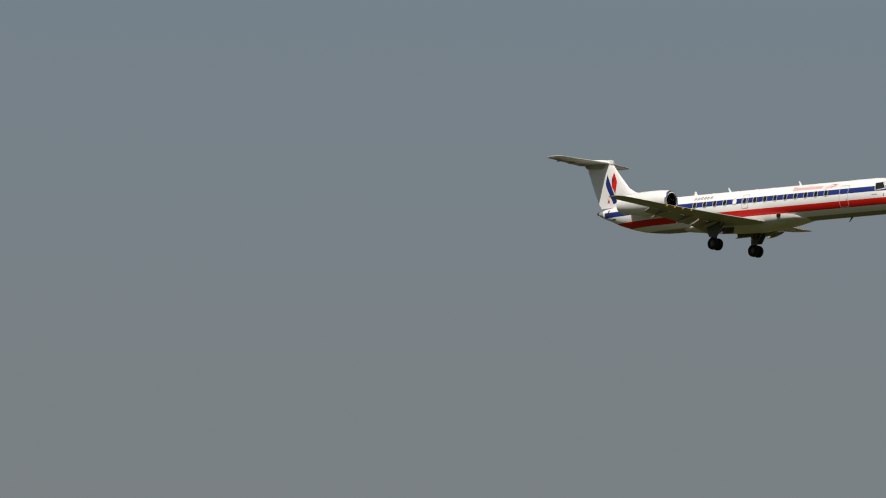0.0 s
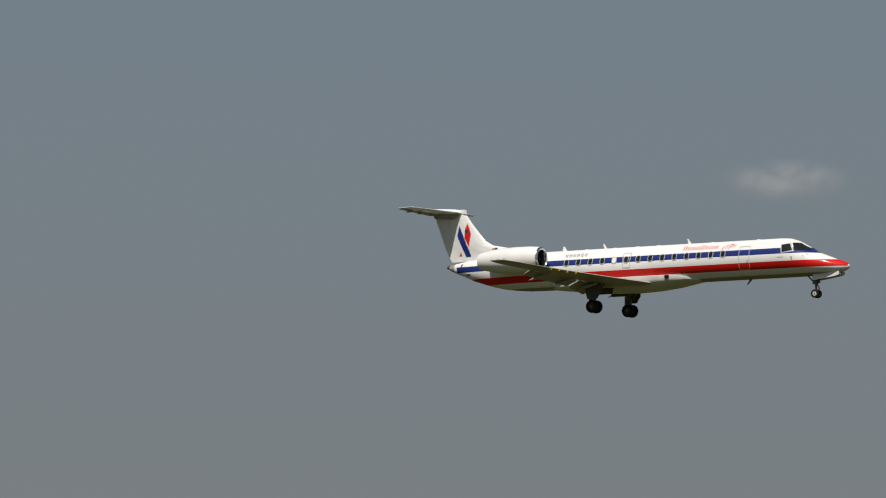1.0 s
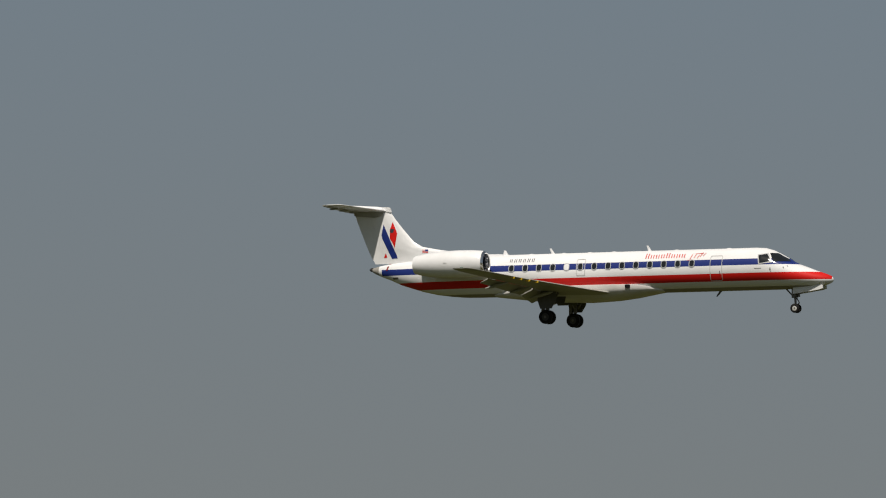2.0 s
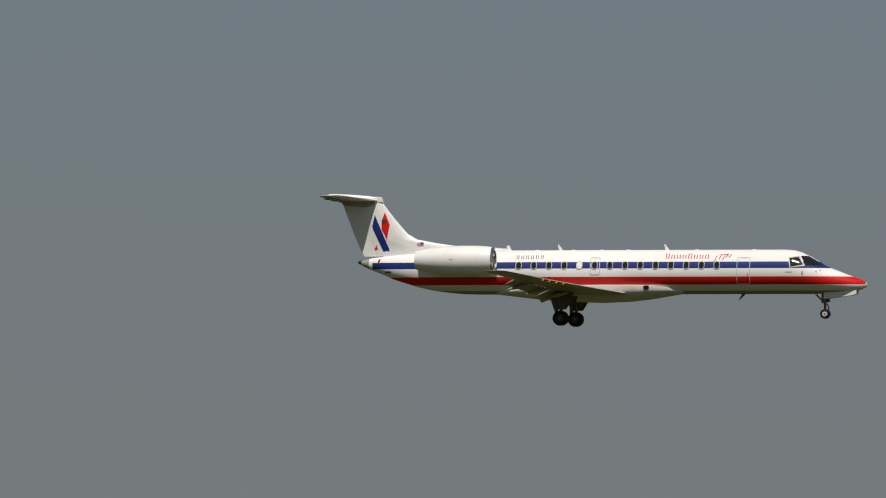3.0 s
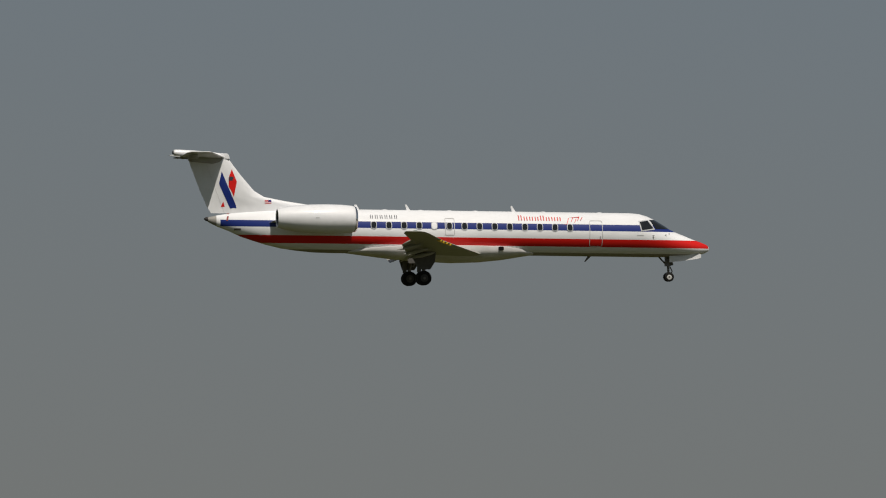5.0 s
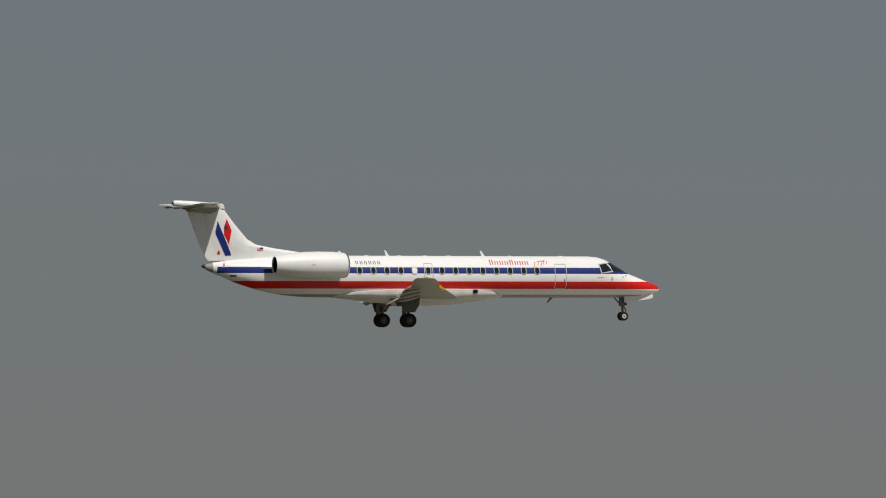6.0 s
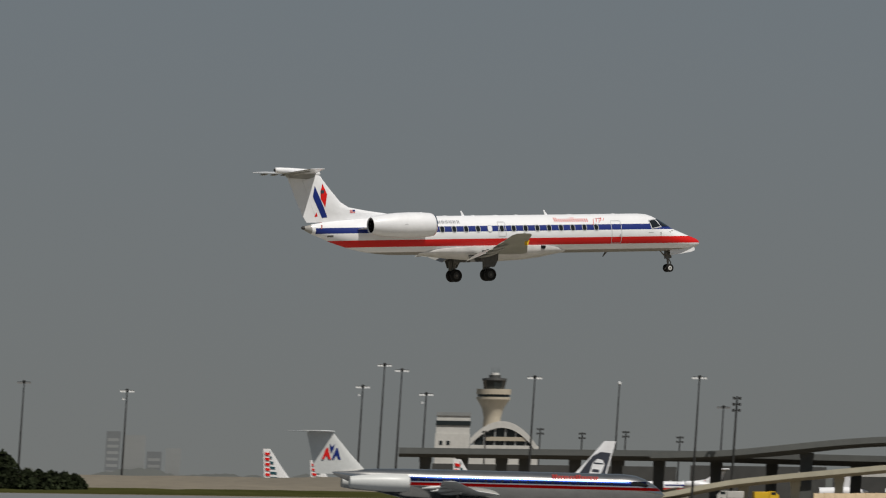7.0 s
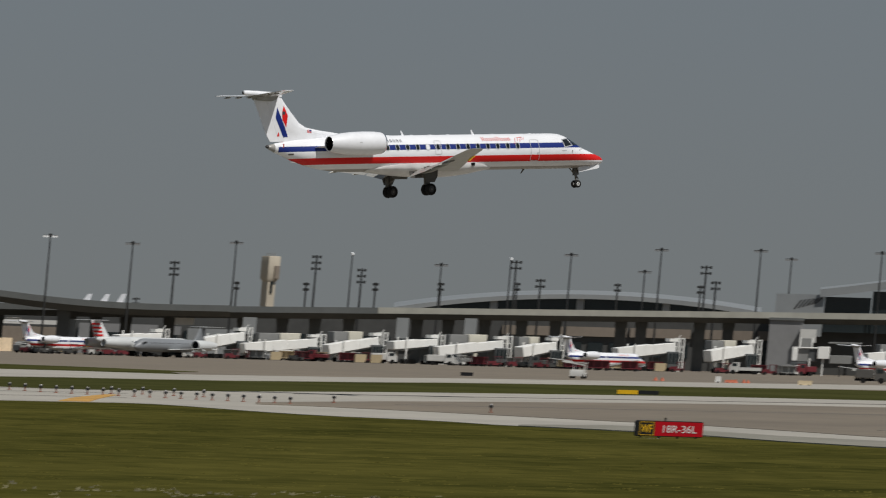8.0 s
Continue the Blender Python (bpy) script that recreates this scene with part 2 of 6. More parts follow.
def ring_decal(bm, cx, cz, w, h, r, edge, side=-1, out=0.012):
    a, b = rounded(w, h, r), rounded(w - 2 * edge, h - 2 * edge, max(0.01, r - edge))
    for i in range(len(a)):
        j = (i + 1) % len(a)
        n = 1 + int(math.dist(a[i], a[j]) / 0.12)
        mid = lambda q, s: skin(cx + q[i][0] + (q[j][0] - q[i][0]) * s, cz + q[i][1] + (q[j][1] - q[i][1]) * s, side, out)
        for k in range(n):
            bm.faces.new([bm.verts.new(v) for v in (mid(a, k / n), mid(a, (k + 1) / n), mid(b, (k + 1) / n), mid(b, k / n))])


def wheel(parent, c, r, w, hub):
    bm = bmesh.new()
    prof = [(-w * 0.5, r * 0.55), (-w * 0.5, r * 0.86), (-w * 0.36, r * 0.98), (0, r), (w * 0.36, r * 0.98), (w * 0.5, r * 0.86), (w * 0.5, r * 0.55)]
    lathe(bm, c, (0, 1, 0), prof, 22)
    part("tyre", bm, M_TYRE, parent)
    bm = bmesh.new()
    lathe(bm, c, (0, 1, 0), [(-w * 0.45, 0.01), (-w * 0.45, r * 0.35), (-w * 0.38, r * 0.56), (w * 0.38, r * 0.56), (w * 0.45, r * 0.35), (w * 0.45, 0.01)], 18, True)
    hb = part("hub", bm, hub, parent)
    if hub is M_HUB:
        bm = bmesh.new()
        lathe(bm, c, (0, 1, 0), [(-w * 0.47, 0.01), (-w * 0.47, r * 0.2), (w * 0.47, r * 0.2), (w * 0.47, 0.01)], 12, True)
        part("axle_nut", bm, M_STEEL, hb, "dark steel axle nut")


M_BRAKE = material("sooty_brake_hub", (0.045, 0.043, 0.042), 0.6, 0.2)
M_HUB = material("wheel_hub", (0.62, 0.62, 0.60), 0.4, 0.3)
M_BELLY = material("fairing_paint", (0.60, 0.59, 0.58), 0.42, 0, 0.16, 2.0, 0.6)


def wing(jet, side):
    y = lambda s: side * s
    bm = bmesh.new()
    st = [(-12.1, 0.7, -1.12, 4.45, 0.13), (-12.5, 1.3, -1.09, 4.15, 0.13), (-13.65, 3.4, -0.88, 2.95, 0.12), (-15.35, 6.5, -0.53, 2.1, 0.115),
          (-16.62, 9.3, -0.21, 1.32, 0.11), (-16.95, 9.85, -0.14, 1.05, 0.10), (-17.25, 10.02, -0.11, 0.7, 0.06)]
    loft(bm, [foil(a, y(b), c, d * 0.80 if 1 < b < 7 else d, e * (1.2 if 1 < b < 7 else 1)) for a, b, c, d, e in st])
    me = link("wing", bm, M_WING, jet)
    for s0, s1 in ((1.45, 3.3), (3.45, 6.9)):
        bm = bmesh.new()
        rings = []
        for s in (s0, s1):
            le = float(np.interp(s, [1.3, 3.4, 6.5, 9.3], [-12.5, -13.65, -15.35, -16.85]))
            ch = float(np.interp(s, [1.3, 3.4, 6.5, 9.3], [4.15, 2.95, 2.1, 1.4]))
            zz = float(np.interp(s, [1.3, 9.3], [-1.09, -0.19]))
            xf, fc = le - ch * 0.78, ch * 0.27
            rings.append([Vector((xf - fc * (q.x * math.cos(0.45)) - 0.02, y(s), zz - 0.05 - fc * q.x * math.sin(0.45) + fc * q.z)) for q in
                          (Vector((0, 0, 0.0)), Vector((0.12, 0, 0.07)), Vector((0.5, 0, 0.06)), Vector((1, 0, 0)), Vector((0.5, 0, -0.03)), Vector((0.12, 0, -0.05)))])
        loft(bm, rings)
        part("flap", bm, M_WING, me)
    for s in (2.6, 4.3, 6.0):
        le = float(np.interp(s, [1.3, 3.4, 6.5, 9.3], [-12.5, -13.65, -15.35, -16.85]))
        ch = float(np.interp(s, [1.3, 3.4, 6.5, 9.3], [4.15, 2.95, 2.1, 1.4]))
        zz = float(np.interp(s, [1.3, 9.3], [-1.09, -0.19]))
        bm = bmesh.new()
        lathe(bm, (le - ch * 0.55, y(s), zz - 0.13), (-1, 0, -0.22), [(0, 0.01), (0.2, 0.07), (0.7, 0.11), (1.1, 0.08), (1.45, 0.01)], 10, True)
        part("flap_track_fairing", bm, M_WING, me)
    for s in (5.55, 6.05, 6.55, 7.05):
        le = float(np.interp(s, [1.3, 3.4, 6.5, 9.3], [-12.5, -13.65, -15.35, -16.62]))
        zz = float(np.interp(s, [1.3, 9.3], [-1.09, -0.21]))
        bm = bmesh.new()
        prism(bm, ((le + 0.06, zz - 0.02), (le + 0.01, zz - 0.11), (le - 0.15, zz - 0.12), (le - 0.26, zz - 0.05)), 1, y(s) - 0.035, y(s) + 0.035)
        part("vortilon", bm, M_YELLOW, me, "small yellow fin under the leading edge")
    bm = bmesh.new()
    lathe(bm, (-17.35, y(9.98), -0.10), (-1, 0, 0), [(0, 0.005), (0.05, 0.03), (0.18, 0.03), (0.24, 0.005)], 8, True)
    part("position_light", bm, M_ORANGE if side > 0 else M_GREENLENS, me)
    return me


M_ORANGE = material("orange_paint", (0.75, 0.22, 0.02), 0.4)
M_GREENLENS = material("green_lens", (0.02, 0.09, 0.05), 0.2)


def engine(jet, side):
    c = Vector((-19.16, side * 2.02, 0.60))
    bm = bmesh.new()
    prof = [(0.02, 0.52), (0.0, 0.58), (0.05, 0.64), (0.25, 0.70), (0.8, 0.745), (1.6, 0.755), (2.4, 0.735), (3.2, 0.67), (3.75, 0.57), (4.05, 0.505), (4.15, 0.475), (4.15, 0.445), (3.95, 0.435)]
    lathe(bm, c, (-1, 0, 0), prof, 36)
    nac = part("nacelle", bm, M_WHITE, jet)
    bm = bmesh.new()
    lathe(bm, c + Vector((0.012, 0, 0)), (-1, 0, 0), [(0.5, 0.50), (0.12, 0.505), (0.02, 0.54), (0.0, 0.582), (0.03, 0.635), (0.12, 0.675), (0.125, 0.668)], 36)
    part("intake_lip", bm, M_LIP, nac, "polished bare metal intake lip")
    bm = bmesh.new()
    lathe(bm, c, (-1, 0, 0), [(0.04, 0.515), (0.55, 0.50), (0.8, 0.50)], 30)
    part("intake_duct", bm, M_DUCT, nac)
    bm = bmesh.new()
    lathe(bm, c, (-1, 0, 0), [(0.50, 0.01), (0.62, 0.09), (0.80, 0.14), (0.82, 0.5)], 30, True)
    part("fan", bm, M_DARK, nac, "dark fan disc with a pointed spinner")
    bm = bmesh.new()
    lathe(bm, c, (-1, 0, 0), [(4.08, 0.437), (3.7, 0.43), (3.3, 0.42), (3.35, 0.1), (3.95, 0.12), (4.06, 0.02)], 24)
    part("exhaust", bm, M_NOZZLEDARK, nac, "near-black exhaust nozzle")
    bm = bmesh.new()
    rings = []
    for yy, z, x0, ch in ((0.75, 0.42, -19.9, 3.6), (1.35, 0.50, -20.0, 3.3)):
        rings.append(foil(x0, side * yy, z, ch, 0.09))
    loft(bm, rings)
    part("pylon", bm, M_WHITE, nac)
    bm = bmesh.new()
    box(bm, -21.4, -21.2, c.y + side * 0.745 - 0.006, c.y + side * 0.745 + 0.006, 0.62, 0.66)
    part("latch", bm, M_SEAM, nac)
    return nac


M_DUCT = material("intake_duct_metal", (0.25, 0.25, 0.26), 0.35, 0.8)


def fin_decal(bm, poly, st, side, out):
    """A thin patch that follows the fin; poly in x and z, st the fin's stations."""
    zs = [q[0] for q in st]
    tmp = bmesh.new()
    tmp.faces.new([tmp.verts.new((p[0], 0, p[1])) for p in poly])
    bmesh.ops.triangulate(tmp, faces=tmp.faces)
    for _ in range(3):
        bmesh.ops.subdivide_edges(tmp, edges=tmp.edges, cuts=1, use_grid_fill=True)
    vs = {}
    for v in tmp.verts:
        le, te, th = (float(np.interp(v.co.z, zs, [q[k] for q in st])) for k in (1, 2, 3))
        q = min(1.0, max(0.0, (v.co.x - le) / (te - le)))
        h = th * min(1, math.sqrt(q / 0.22)) * (1 if q < 0.5 else (1 - (q - 0.5) / 0.5 * 0.92)) / 2
        vs[v] = bm.verts.new((v.co.x, side * (h + 0.004 + out), v.co.z))
    for f in tmp.faces:
        bm.faces.new([vs[v] for v in f.verts])
    tmp.free()


def tail(jet):
    bm = bmesh.new()
    st = [(0.85, -20.2, -26.46, 0.26), (1.16, -20.2, -26.66, 0.26), (1.32, -21.1, -26.74, 0.25), (1.53, -22.6, -26.84, 0.25), (1.73, -23.68, -26.93, 0.25), (2.03, -24.2, -27.06, 0.26),
          (2.79, -24.87, -27.36, 0.24), (3.3, -25.28, -27.56, 0.22), (3.72, -25.58, -27.68, 0.20)]
    cut = lambda z: float(np.interp(z, [0.8, 3.72], [-25.75, -26.85]))

    def ring(z, le, te, th, lo, hi):
        pts = []
        for k in range(15):
            s = lo + (hi - lo) * k / 14
            h = th * min(1, math.sqrt(max(0, s) / 0.22)) * (1 if s < 0.5 else (1 - (s - 0.5) / 0.5 * 0.92)) / 2
            pts.append((le + (te - le) * s, h))
        return [Vector((x, h + 0.004, z)) for x, h in pts] + [Vector((x, -h - 0.004, z)) for x, h in pts[::-1]]
    loft(bm, [ring(z, le, te, th, 0, (cut(z) - le) / (te - le)) for z, le, te, th in st])
    fin = part("vertical_fin", bm, M_WHITE, jet)
    bm = bmesh.new()
    loft(bm, [ring(z, le, te, th, (cut(z) - 0.008 - le) / (te - le), 1) for z, le, te, th in st])
    part("rudder", bm, M_WHITE, fin)
    # fairing on the fin's top, under the tailplane
    bm = bmesh.new()
    lathe(bm, (-25.75, 0, 3.84), (-1, 0, 0.045), [(0, 0.02), (0.15, 0.09), (0.6, 0.14), (1.6, 0.17), (2.4, 0.17), (2.66, 0.15), (2.70, 0.11), (2.70, 0.01)], 16, True)
    cap = part("bullet_fairing", bm, M_WHITE, fin, "white bullet fairing on the fin top")
    bm = bmesh.new()
    lathe(bm, (-28.44, 0, 3.961), (-1, 0, 0.045), [(0, 0.10), (0.05, 0.085), (0.08, 0.02)], 12, True)
    part("tail_lamp", bm, M_BRAKE, cap, "dark rear lamp")
    bm = bmesh.new()
    prism(bm, ((-25.50, 3.66), (-25.56, 3.90), (-25.64, 3.95), (-25.98, 3.96), (-26.2, 3.66)), 1, -0.095, 0.095)
    bmesh.ops.bevel(bm, geom=bm.edges[:], offset=0.02, segments=2, affect="EDGES")
    part("fin_cap", bm, M_WHITE, fin)
    bm = bmesh.new()
    prism(bm, ((-25.85, 3.76), (-27.7, 3.76), (-27.62, 3.50), (-26.4, 3.40), (-26.0, 3.52)), 1, -0.24, 0.24)
    bmesh.ops.bevel(bm, geom=bm.edges[:], offset=0.04, segments=2, affect="EDGES")
    part("tailplane_fairing", bm, M_WING, fin)
    for side in (-1, 1):
        bm = bmesh.new()
        loft(bm, [foil(-25.78, side * 0.05, 3.76, 1.62, 0.13), foil(-26.95, side * 3.45, 3.92, 1.0, 0.12)])
        st_ = part("horizontal_stabilizer", bm, M_WHITE, jet)
        bm = bmesh.new()
        loft(bm, [foil(-26.96, side * 3.46, 3.92, 1.16, 0.12), foil(-27.08, side * 3.62, 3.925, 1.02, 0.10), foil(-27.3, side * 3.72, 3.93, 0.7, 0.05)])
        part("tip_cap", bm, M_WHITE, st_, "white rounded tip cap")
        bm = bmesh.new()
        loft(bm, [foil(-27.40, side * 0.17, 3.74, 0.74, 0.13), foil(-27.9, side * 3.44, 3.895, 0.30, 0.12)])
        el = part("elevator", bm, M_WING, st_)
        for q in (0.7, 1.7, 2.7):
            bm = bmesh.new()
            x = -27.3 - 0.165 * q
            lathe(bm, (x + 0.22, side * q, 3.68 + 0.04 * q), (-1, 0, -0.08), [(0, 0.01), (0.1, 0.05), (0.35, 0.055), (0.55, 0.01)], 8, True)
            part("hinge_fairing", bm, M_WING, el)
    # tail emblem: a blue bar, a red diamond and a small red wedge
    shapes = (("emblem_bar", M_BLUE, ((-25.93, 3.02), (-26.06, 2.42), (-26.02, 2.26), (-25.47, 1.12), (-25.40, 1.10), (-25.44, 1.28), (-25.32, 1.32), (-25.24, 1.14), (-25.14, 1.12), (-25.16, 1.26), (-25.80, 2.72))),
              ("emblem_diamond", M_RED, ((-25.40, 3.14), (-25.25, 2.80), (-25.13, 2.50), (-25.28, 1.72), (-25.40, 1.98), (-25.56, 2.24), (-25.50, 2.58), (-25.56, 2.70))),
              ("emblem_wedge", M_RED, ((-25.96, 1.18), (-25.75, 1.20), (-25.83, 1.46))),
              ("emblem_dark", M_INK, ((-25.54, 2.76), (-25.30, 2.74), (-25.36, 2.55), (-25.53, 2.55))))
    for name, mt, poly in shapes:
        for side in (-1, 1):
            bm = bmesh.new()
            fin_decal(bm, poly, st, side, 0.012 if name != "emblem_dark" else 0.018)
            part(name, bm, mt, fin)
    for side in (-1, 1):
        bm = bmesh.new()
        decal(bm, ((-25.72, 0.45), (-25.62, 0.47), (-25.52, 0.83), (-25.62, 0.83)), side, 0.02, 1)
        part("tail_marking", bm, M_DARKRED, jet, "short slanted dark red bar")
        # national flag on the dorsal fin
        for a, b, c, d, mt in ((-23.66, -23.31, 1.38, 1.58, M_WHITE), (-23.66, -23.31, 1.53, 1.565, M_RED), (-23.66, -23.31, 1.46, 1.495, M_RED), (-23.66, -23.31, 1.39, 1.425, M_RED), (-23.48, -23.31, 1.48, 1.58, M_BLUE)):
            bm = bmesh.new()
            fin_decal(bm, ((a, c), (b, c), (b, d), (a, d)), st, side, 0.010 + (0.005 if mt is not M_WHITE else 0) + (0.005 if mt is M_BLUE else 0))
            part("flag_patch", bm, mt, fin)


def regional_jet(m):
    jet = thing("regional_jet", m, "white regional jet with blue and red stripes, landing gear down", "airplane")
    bm = bmesh.new()
    n = 40
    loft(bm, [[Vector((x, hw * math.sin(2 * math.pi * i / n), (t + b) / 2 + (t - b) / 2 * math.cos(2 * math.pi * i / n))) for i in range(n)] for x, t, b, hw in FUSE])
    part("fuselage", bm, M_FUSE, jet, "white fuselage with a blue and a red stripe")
    bm = bmesh.new()
    rings = []
    for x, bot, hw, top in ((-9.5, -1.12, 0.55, -0.98), (-10.3, -1.25, 0.95, -0.80), (-11.1, -1.39, 1.16, -0.72), (-12.3, -1.525, 1.25, -0.70), (-13.8, -1.59, 1.28, -0.70), (-15.9, -1.50, 1.25, -0.72), (-17.0, -1.42, 1.16, -0.76), (-18.2, -1.28, 0.95, -0.84), (-19.3, -1.15, 0.5, -1.0)):
        ring = []
        for i in range(17):
            a = math.pi * i / 16
            ring.append(Vector((x, -hw * math.cos(a) * (1 if 0 < i < 16 else 0.96), top + (bot - top) * math.sin(a) ** 0.8)))
        ring += [Vector((x, hw * 0.5, top + 0.1)), Vector((x, -hw * 0.5, top + 0.1))]
        rings.append(ring)
    loft(bm, rings)
    fair = part("belly_fairing", bm, M_BELLY, jet)
    for side in (-1, 1):
        bm = bmesh.new()
        prism(bm, [(-11.34 + p[0], -0.80 + p[1]) for p in rounded(0.28, 0.20, 0.07)], 1, side * 1.10, side * 1.215)
        part("side_inlet", bm, M_DARK, fair, "dark rounded air inlet")
        # cabin windows
        for k in range(14):
            x = -7.67 - 0.8 * k
            bm = bmesh.new()
            ring_decal(bm, x, 0.335, 0.33, 0.40, 0.13, 0.035, side, 0.024)
            w = part("cabin_window", bm, M_RUBBERGREY, jet)
            bm = bmesh.new()
            decal(bm, [(x + p[0], 0.335 + p[1]) for p in rounded(0.27, 0.34, 0.11, 2)], side, 0.022, 1)
            part("pane", bm, M_WHITE if k == 9 else M_PANE, w, "closed white shade" if k == 9 else "")
        # overwing exit, service door, both as seams
        bm = bmesh.new()
        ring_decal(bm, -14.05, 0.30, 0.52, 0.90, 0.08, 0.035, side, 0.016)
        part("emergency_exit", bm, M_SEAM, jet, "outlined emergency exit")
        bm = bmesh.new()
        ring_decal(bm, -6.28, 0.05, 0.70, 1.36, 0.10, 0.03, side, 0.016)
        d = part("service_door", bm, M_SEAM, jet, "outlined service door")
        bm = bmesh.new()
        decal(bm, ((-6.08, -0.10), (-6.05, -0.10), (-6.05, -0.28), (-6.08, -0.28)), side, 0.018, 1)
        part("door_handle", bm, M_INK, d)
        # cockpit glazing
        bm = bmesh.new()
        decal(bm, ((-3.98, 0.73), (-3.42, 0.80), (-3.10, 0.29), (-3.88, 0.19)), side, 0.012, 3)
        fr = part("side_window_frame", bm, M_RUBBERGREY, jet)
        bm = bmesh.new()
        decal(bm, ((-3.92, 0.68), (-3.47, 0.74), (-3.19, 0.35), (-3.82, 0.25)), side, 0.020, 3)
        part("side_pane", bm, M_PANE, fr)
        bm = bmesh.new()
        decal(bm, ((-3.36, 0.80), (-2.99, 0.79), (-2.80, 0.68), (-2.43, 0.48), (-2.26, 0.33), (-3.06, 0.325)), side, 0.014, 3)
        part("windscreen_pane", bm, M_PANE, jet)
        # registration and name as plain bars
        for k in range(6):
            x = -18.22 + 0.255 * k
            bm = bmesh.new()
            for q in (0.0, 0.10):
                decal(bm, ((x + q, 0.67), (x + q + 0.032, 0.67), (x + q + 0.032, 0.86), (x + q, 0.86)), side, 0.016, 1)
            part("registration_bar", bm, M_INK, jet)
        for k in range(8):
            x, h = -10.38 + 0.295 * k, (0.27 if k in (0, 4) else 0.20)
            bm = bmesh.new()
            for q, w in ((0.0, 0.05), (0.14, 0.05)):
                decal(bm, ((x + q, 0.67), (x + q + w, 0.67), (x + q + w, 0.67 + h), (x + q, 0.67 + h)), side, 0.016, 1)
            part("title_bar", bm, M_REDTXT, jet)
        for k, (x, z, dx, h) in enumerate(((-7.82, 0.56, 0.10, 0.30), (-7.60, 0.64, 0.12, 0.26), (-7.42, 0.60, 0.10, 0.22), (-7.26, 0.70, 0.12, 0.24), (-7.10, 0.72, 0.12, 0.18), (-7.98, 0.50, 0.30, 0.05), (-7.70, 0.86, 0.55, 0.04))):
            bm = bmesh.new()
            decal(bm, ((x, z), (x + 0.04 + (dx if h < 0.1 else 0), z), (x + 0.04 + dx, z + h * 0.9), (x + dx, z + h * 0.9)), side, 0.016, 1)
            part("script_stroke", bm, M_REDTXT, jet)
        bm = bmesh.new()
        decal(bm, ((-4.1, 0.00), (-3.72, 0.0), (-3.72, -0.03), (-4.1, -0.03)), side, 0.014, 1)
        part("stencil_bar", bm, M_SEAM, jet)
        bm = bmesh.new()
        decal(bm, ((-25.3, -0.02), (-24.95, -0.02), (-24.95, 0.08), (-25.3, 0.08)), side, 0.014, 1)
        part("tail_vent", bm, M_STEEL, jet)
        for x, z in ((-3.25, -0.02), (-3.25, -0.11), (-2.55, 0.02), (-2.35, 0.08)):
            bm = bmesh.new()
            p = skin(x, z, side, 0)
            tube(bm, p, p + Vector((0.08, side * 0.06, 0.0)), 0.02, 0.010, 6)
            part("sensor_probe", bm, M_STEEL, jet)
    for side in (-1, 1):
        wing(jet, side)
        engine(jet, side)
    tail(jet)
    # aerials along the roof and belly
    for x, z, h, lean in ((-18.8, 1.14, 0.26, 0.06), (-16.05, 1.14, 0.30, -0.16), (-10.45, 1.14, 0.30, -0.16)):
        bm = bmesh.new()
        loft(bm, [[Vector((x + lean * -s + q * w, t, z + s * h)) for q, t in ((-1, 0), (0, 0.02), (1, 0), (0, -0.02))] for s, w in ((0, 0.15), (1, 0.06))] if lean > 0 else
             [[Vector((x - 0.15 * s + q * w, t, z + s * h)) for q, t in ((-1, 0), (0, 0.02), (1, 0), (0, -0.02))] for s, w in ((0, 0.10), (1, 0.045))])
        part("blade_antenna", bm, M_WHITE, jet)
    for x in (-8.9, -13.9, -12.5, -15.4, -17.3, -5.9):
        bm = bmesh.new()
        lathe(bm, (x, 0, 1.10), (0, 0, 1), [(0, 0.20), (0.05, 0.16), (0.075, 0.05), (0.077, 0.01)], 12, True)
        part("roof_dome", bm, M_WHITE, jet)
    bm = bmesh.new()
    loft(bm, [[Vector((-6.4 - 0.25 * s + q * w, t, -1.12 - s * 0.30)) for q, t in ((-1, 0), (0, 0.02), (1, 0), (0, -0.02))] for s, w in ((0, 0.10), (1, 0.04))])
    part("belly_antenna", bm, M_STEEL, jet)
    bm = bmesh.new()
    lathe(bm, (-26.62, 0, 0.54), (-1, 0, 0.05), [(0, 0.12), (0.12, 0.10), (0.2, 0.03), (0.21, 0.005)], 12, True)
    part("tail_light", bm, M_BRAKE, jet)
    # nose gear
    bm = bmesh.new()
    tube(bm, (-2.22, 0, -1.0), (-2.16, 0, -2.1), 0.075, 0.06, 12)
    tube(bm, (-2.16, -0.22, -2.16), (-2.16, 0.22, -2.16), 0.05, 0.05, 10)
    tube(bm, (-2.75, 0, -1.05), (-2.2, 0, -1.62), 0.04, 0.04, 8)
    tube(bm, (-2.05, 0, -1.25), (-1.98, 0, -1.55), 0.08, 0.08, 10)
    box(bm, -2.36, -2.08, -0.10, 0.10, -1.60, -1.0)
    tube(bm, (-2.10, 0, -1.62), (-1.96, 0, -1.86), 0.035, 0.03, 6)
    tube(bm, (-1.96, 0, -1.86), (-2.12, 0, -2.08), 0.03, 0.035, 6)
    ng = part("nose_gear", bm, M_STEEL, jet)
    for s in (-1, 1):
        wheel(ng, Vector((-2.16, s * 0.17, -2.16)), 0.25, 0.16, M_HUB)
        bm = bmesh.new()
        prism(bm, ((-2.2, -1.04), (-0.62, -0.93), (-0.50, -0.96), (-0.50, -1.13), (-0.72, -1.20), (-2.05, -1.39), (-2.2, -1.39)), 1, s * 0.36, s * 0.33)
        part("nose_gear_door", bm, M_WHITE, jet)
    bm = bmesh.new()
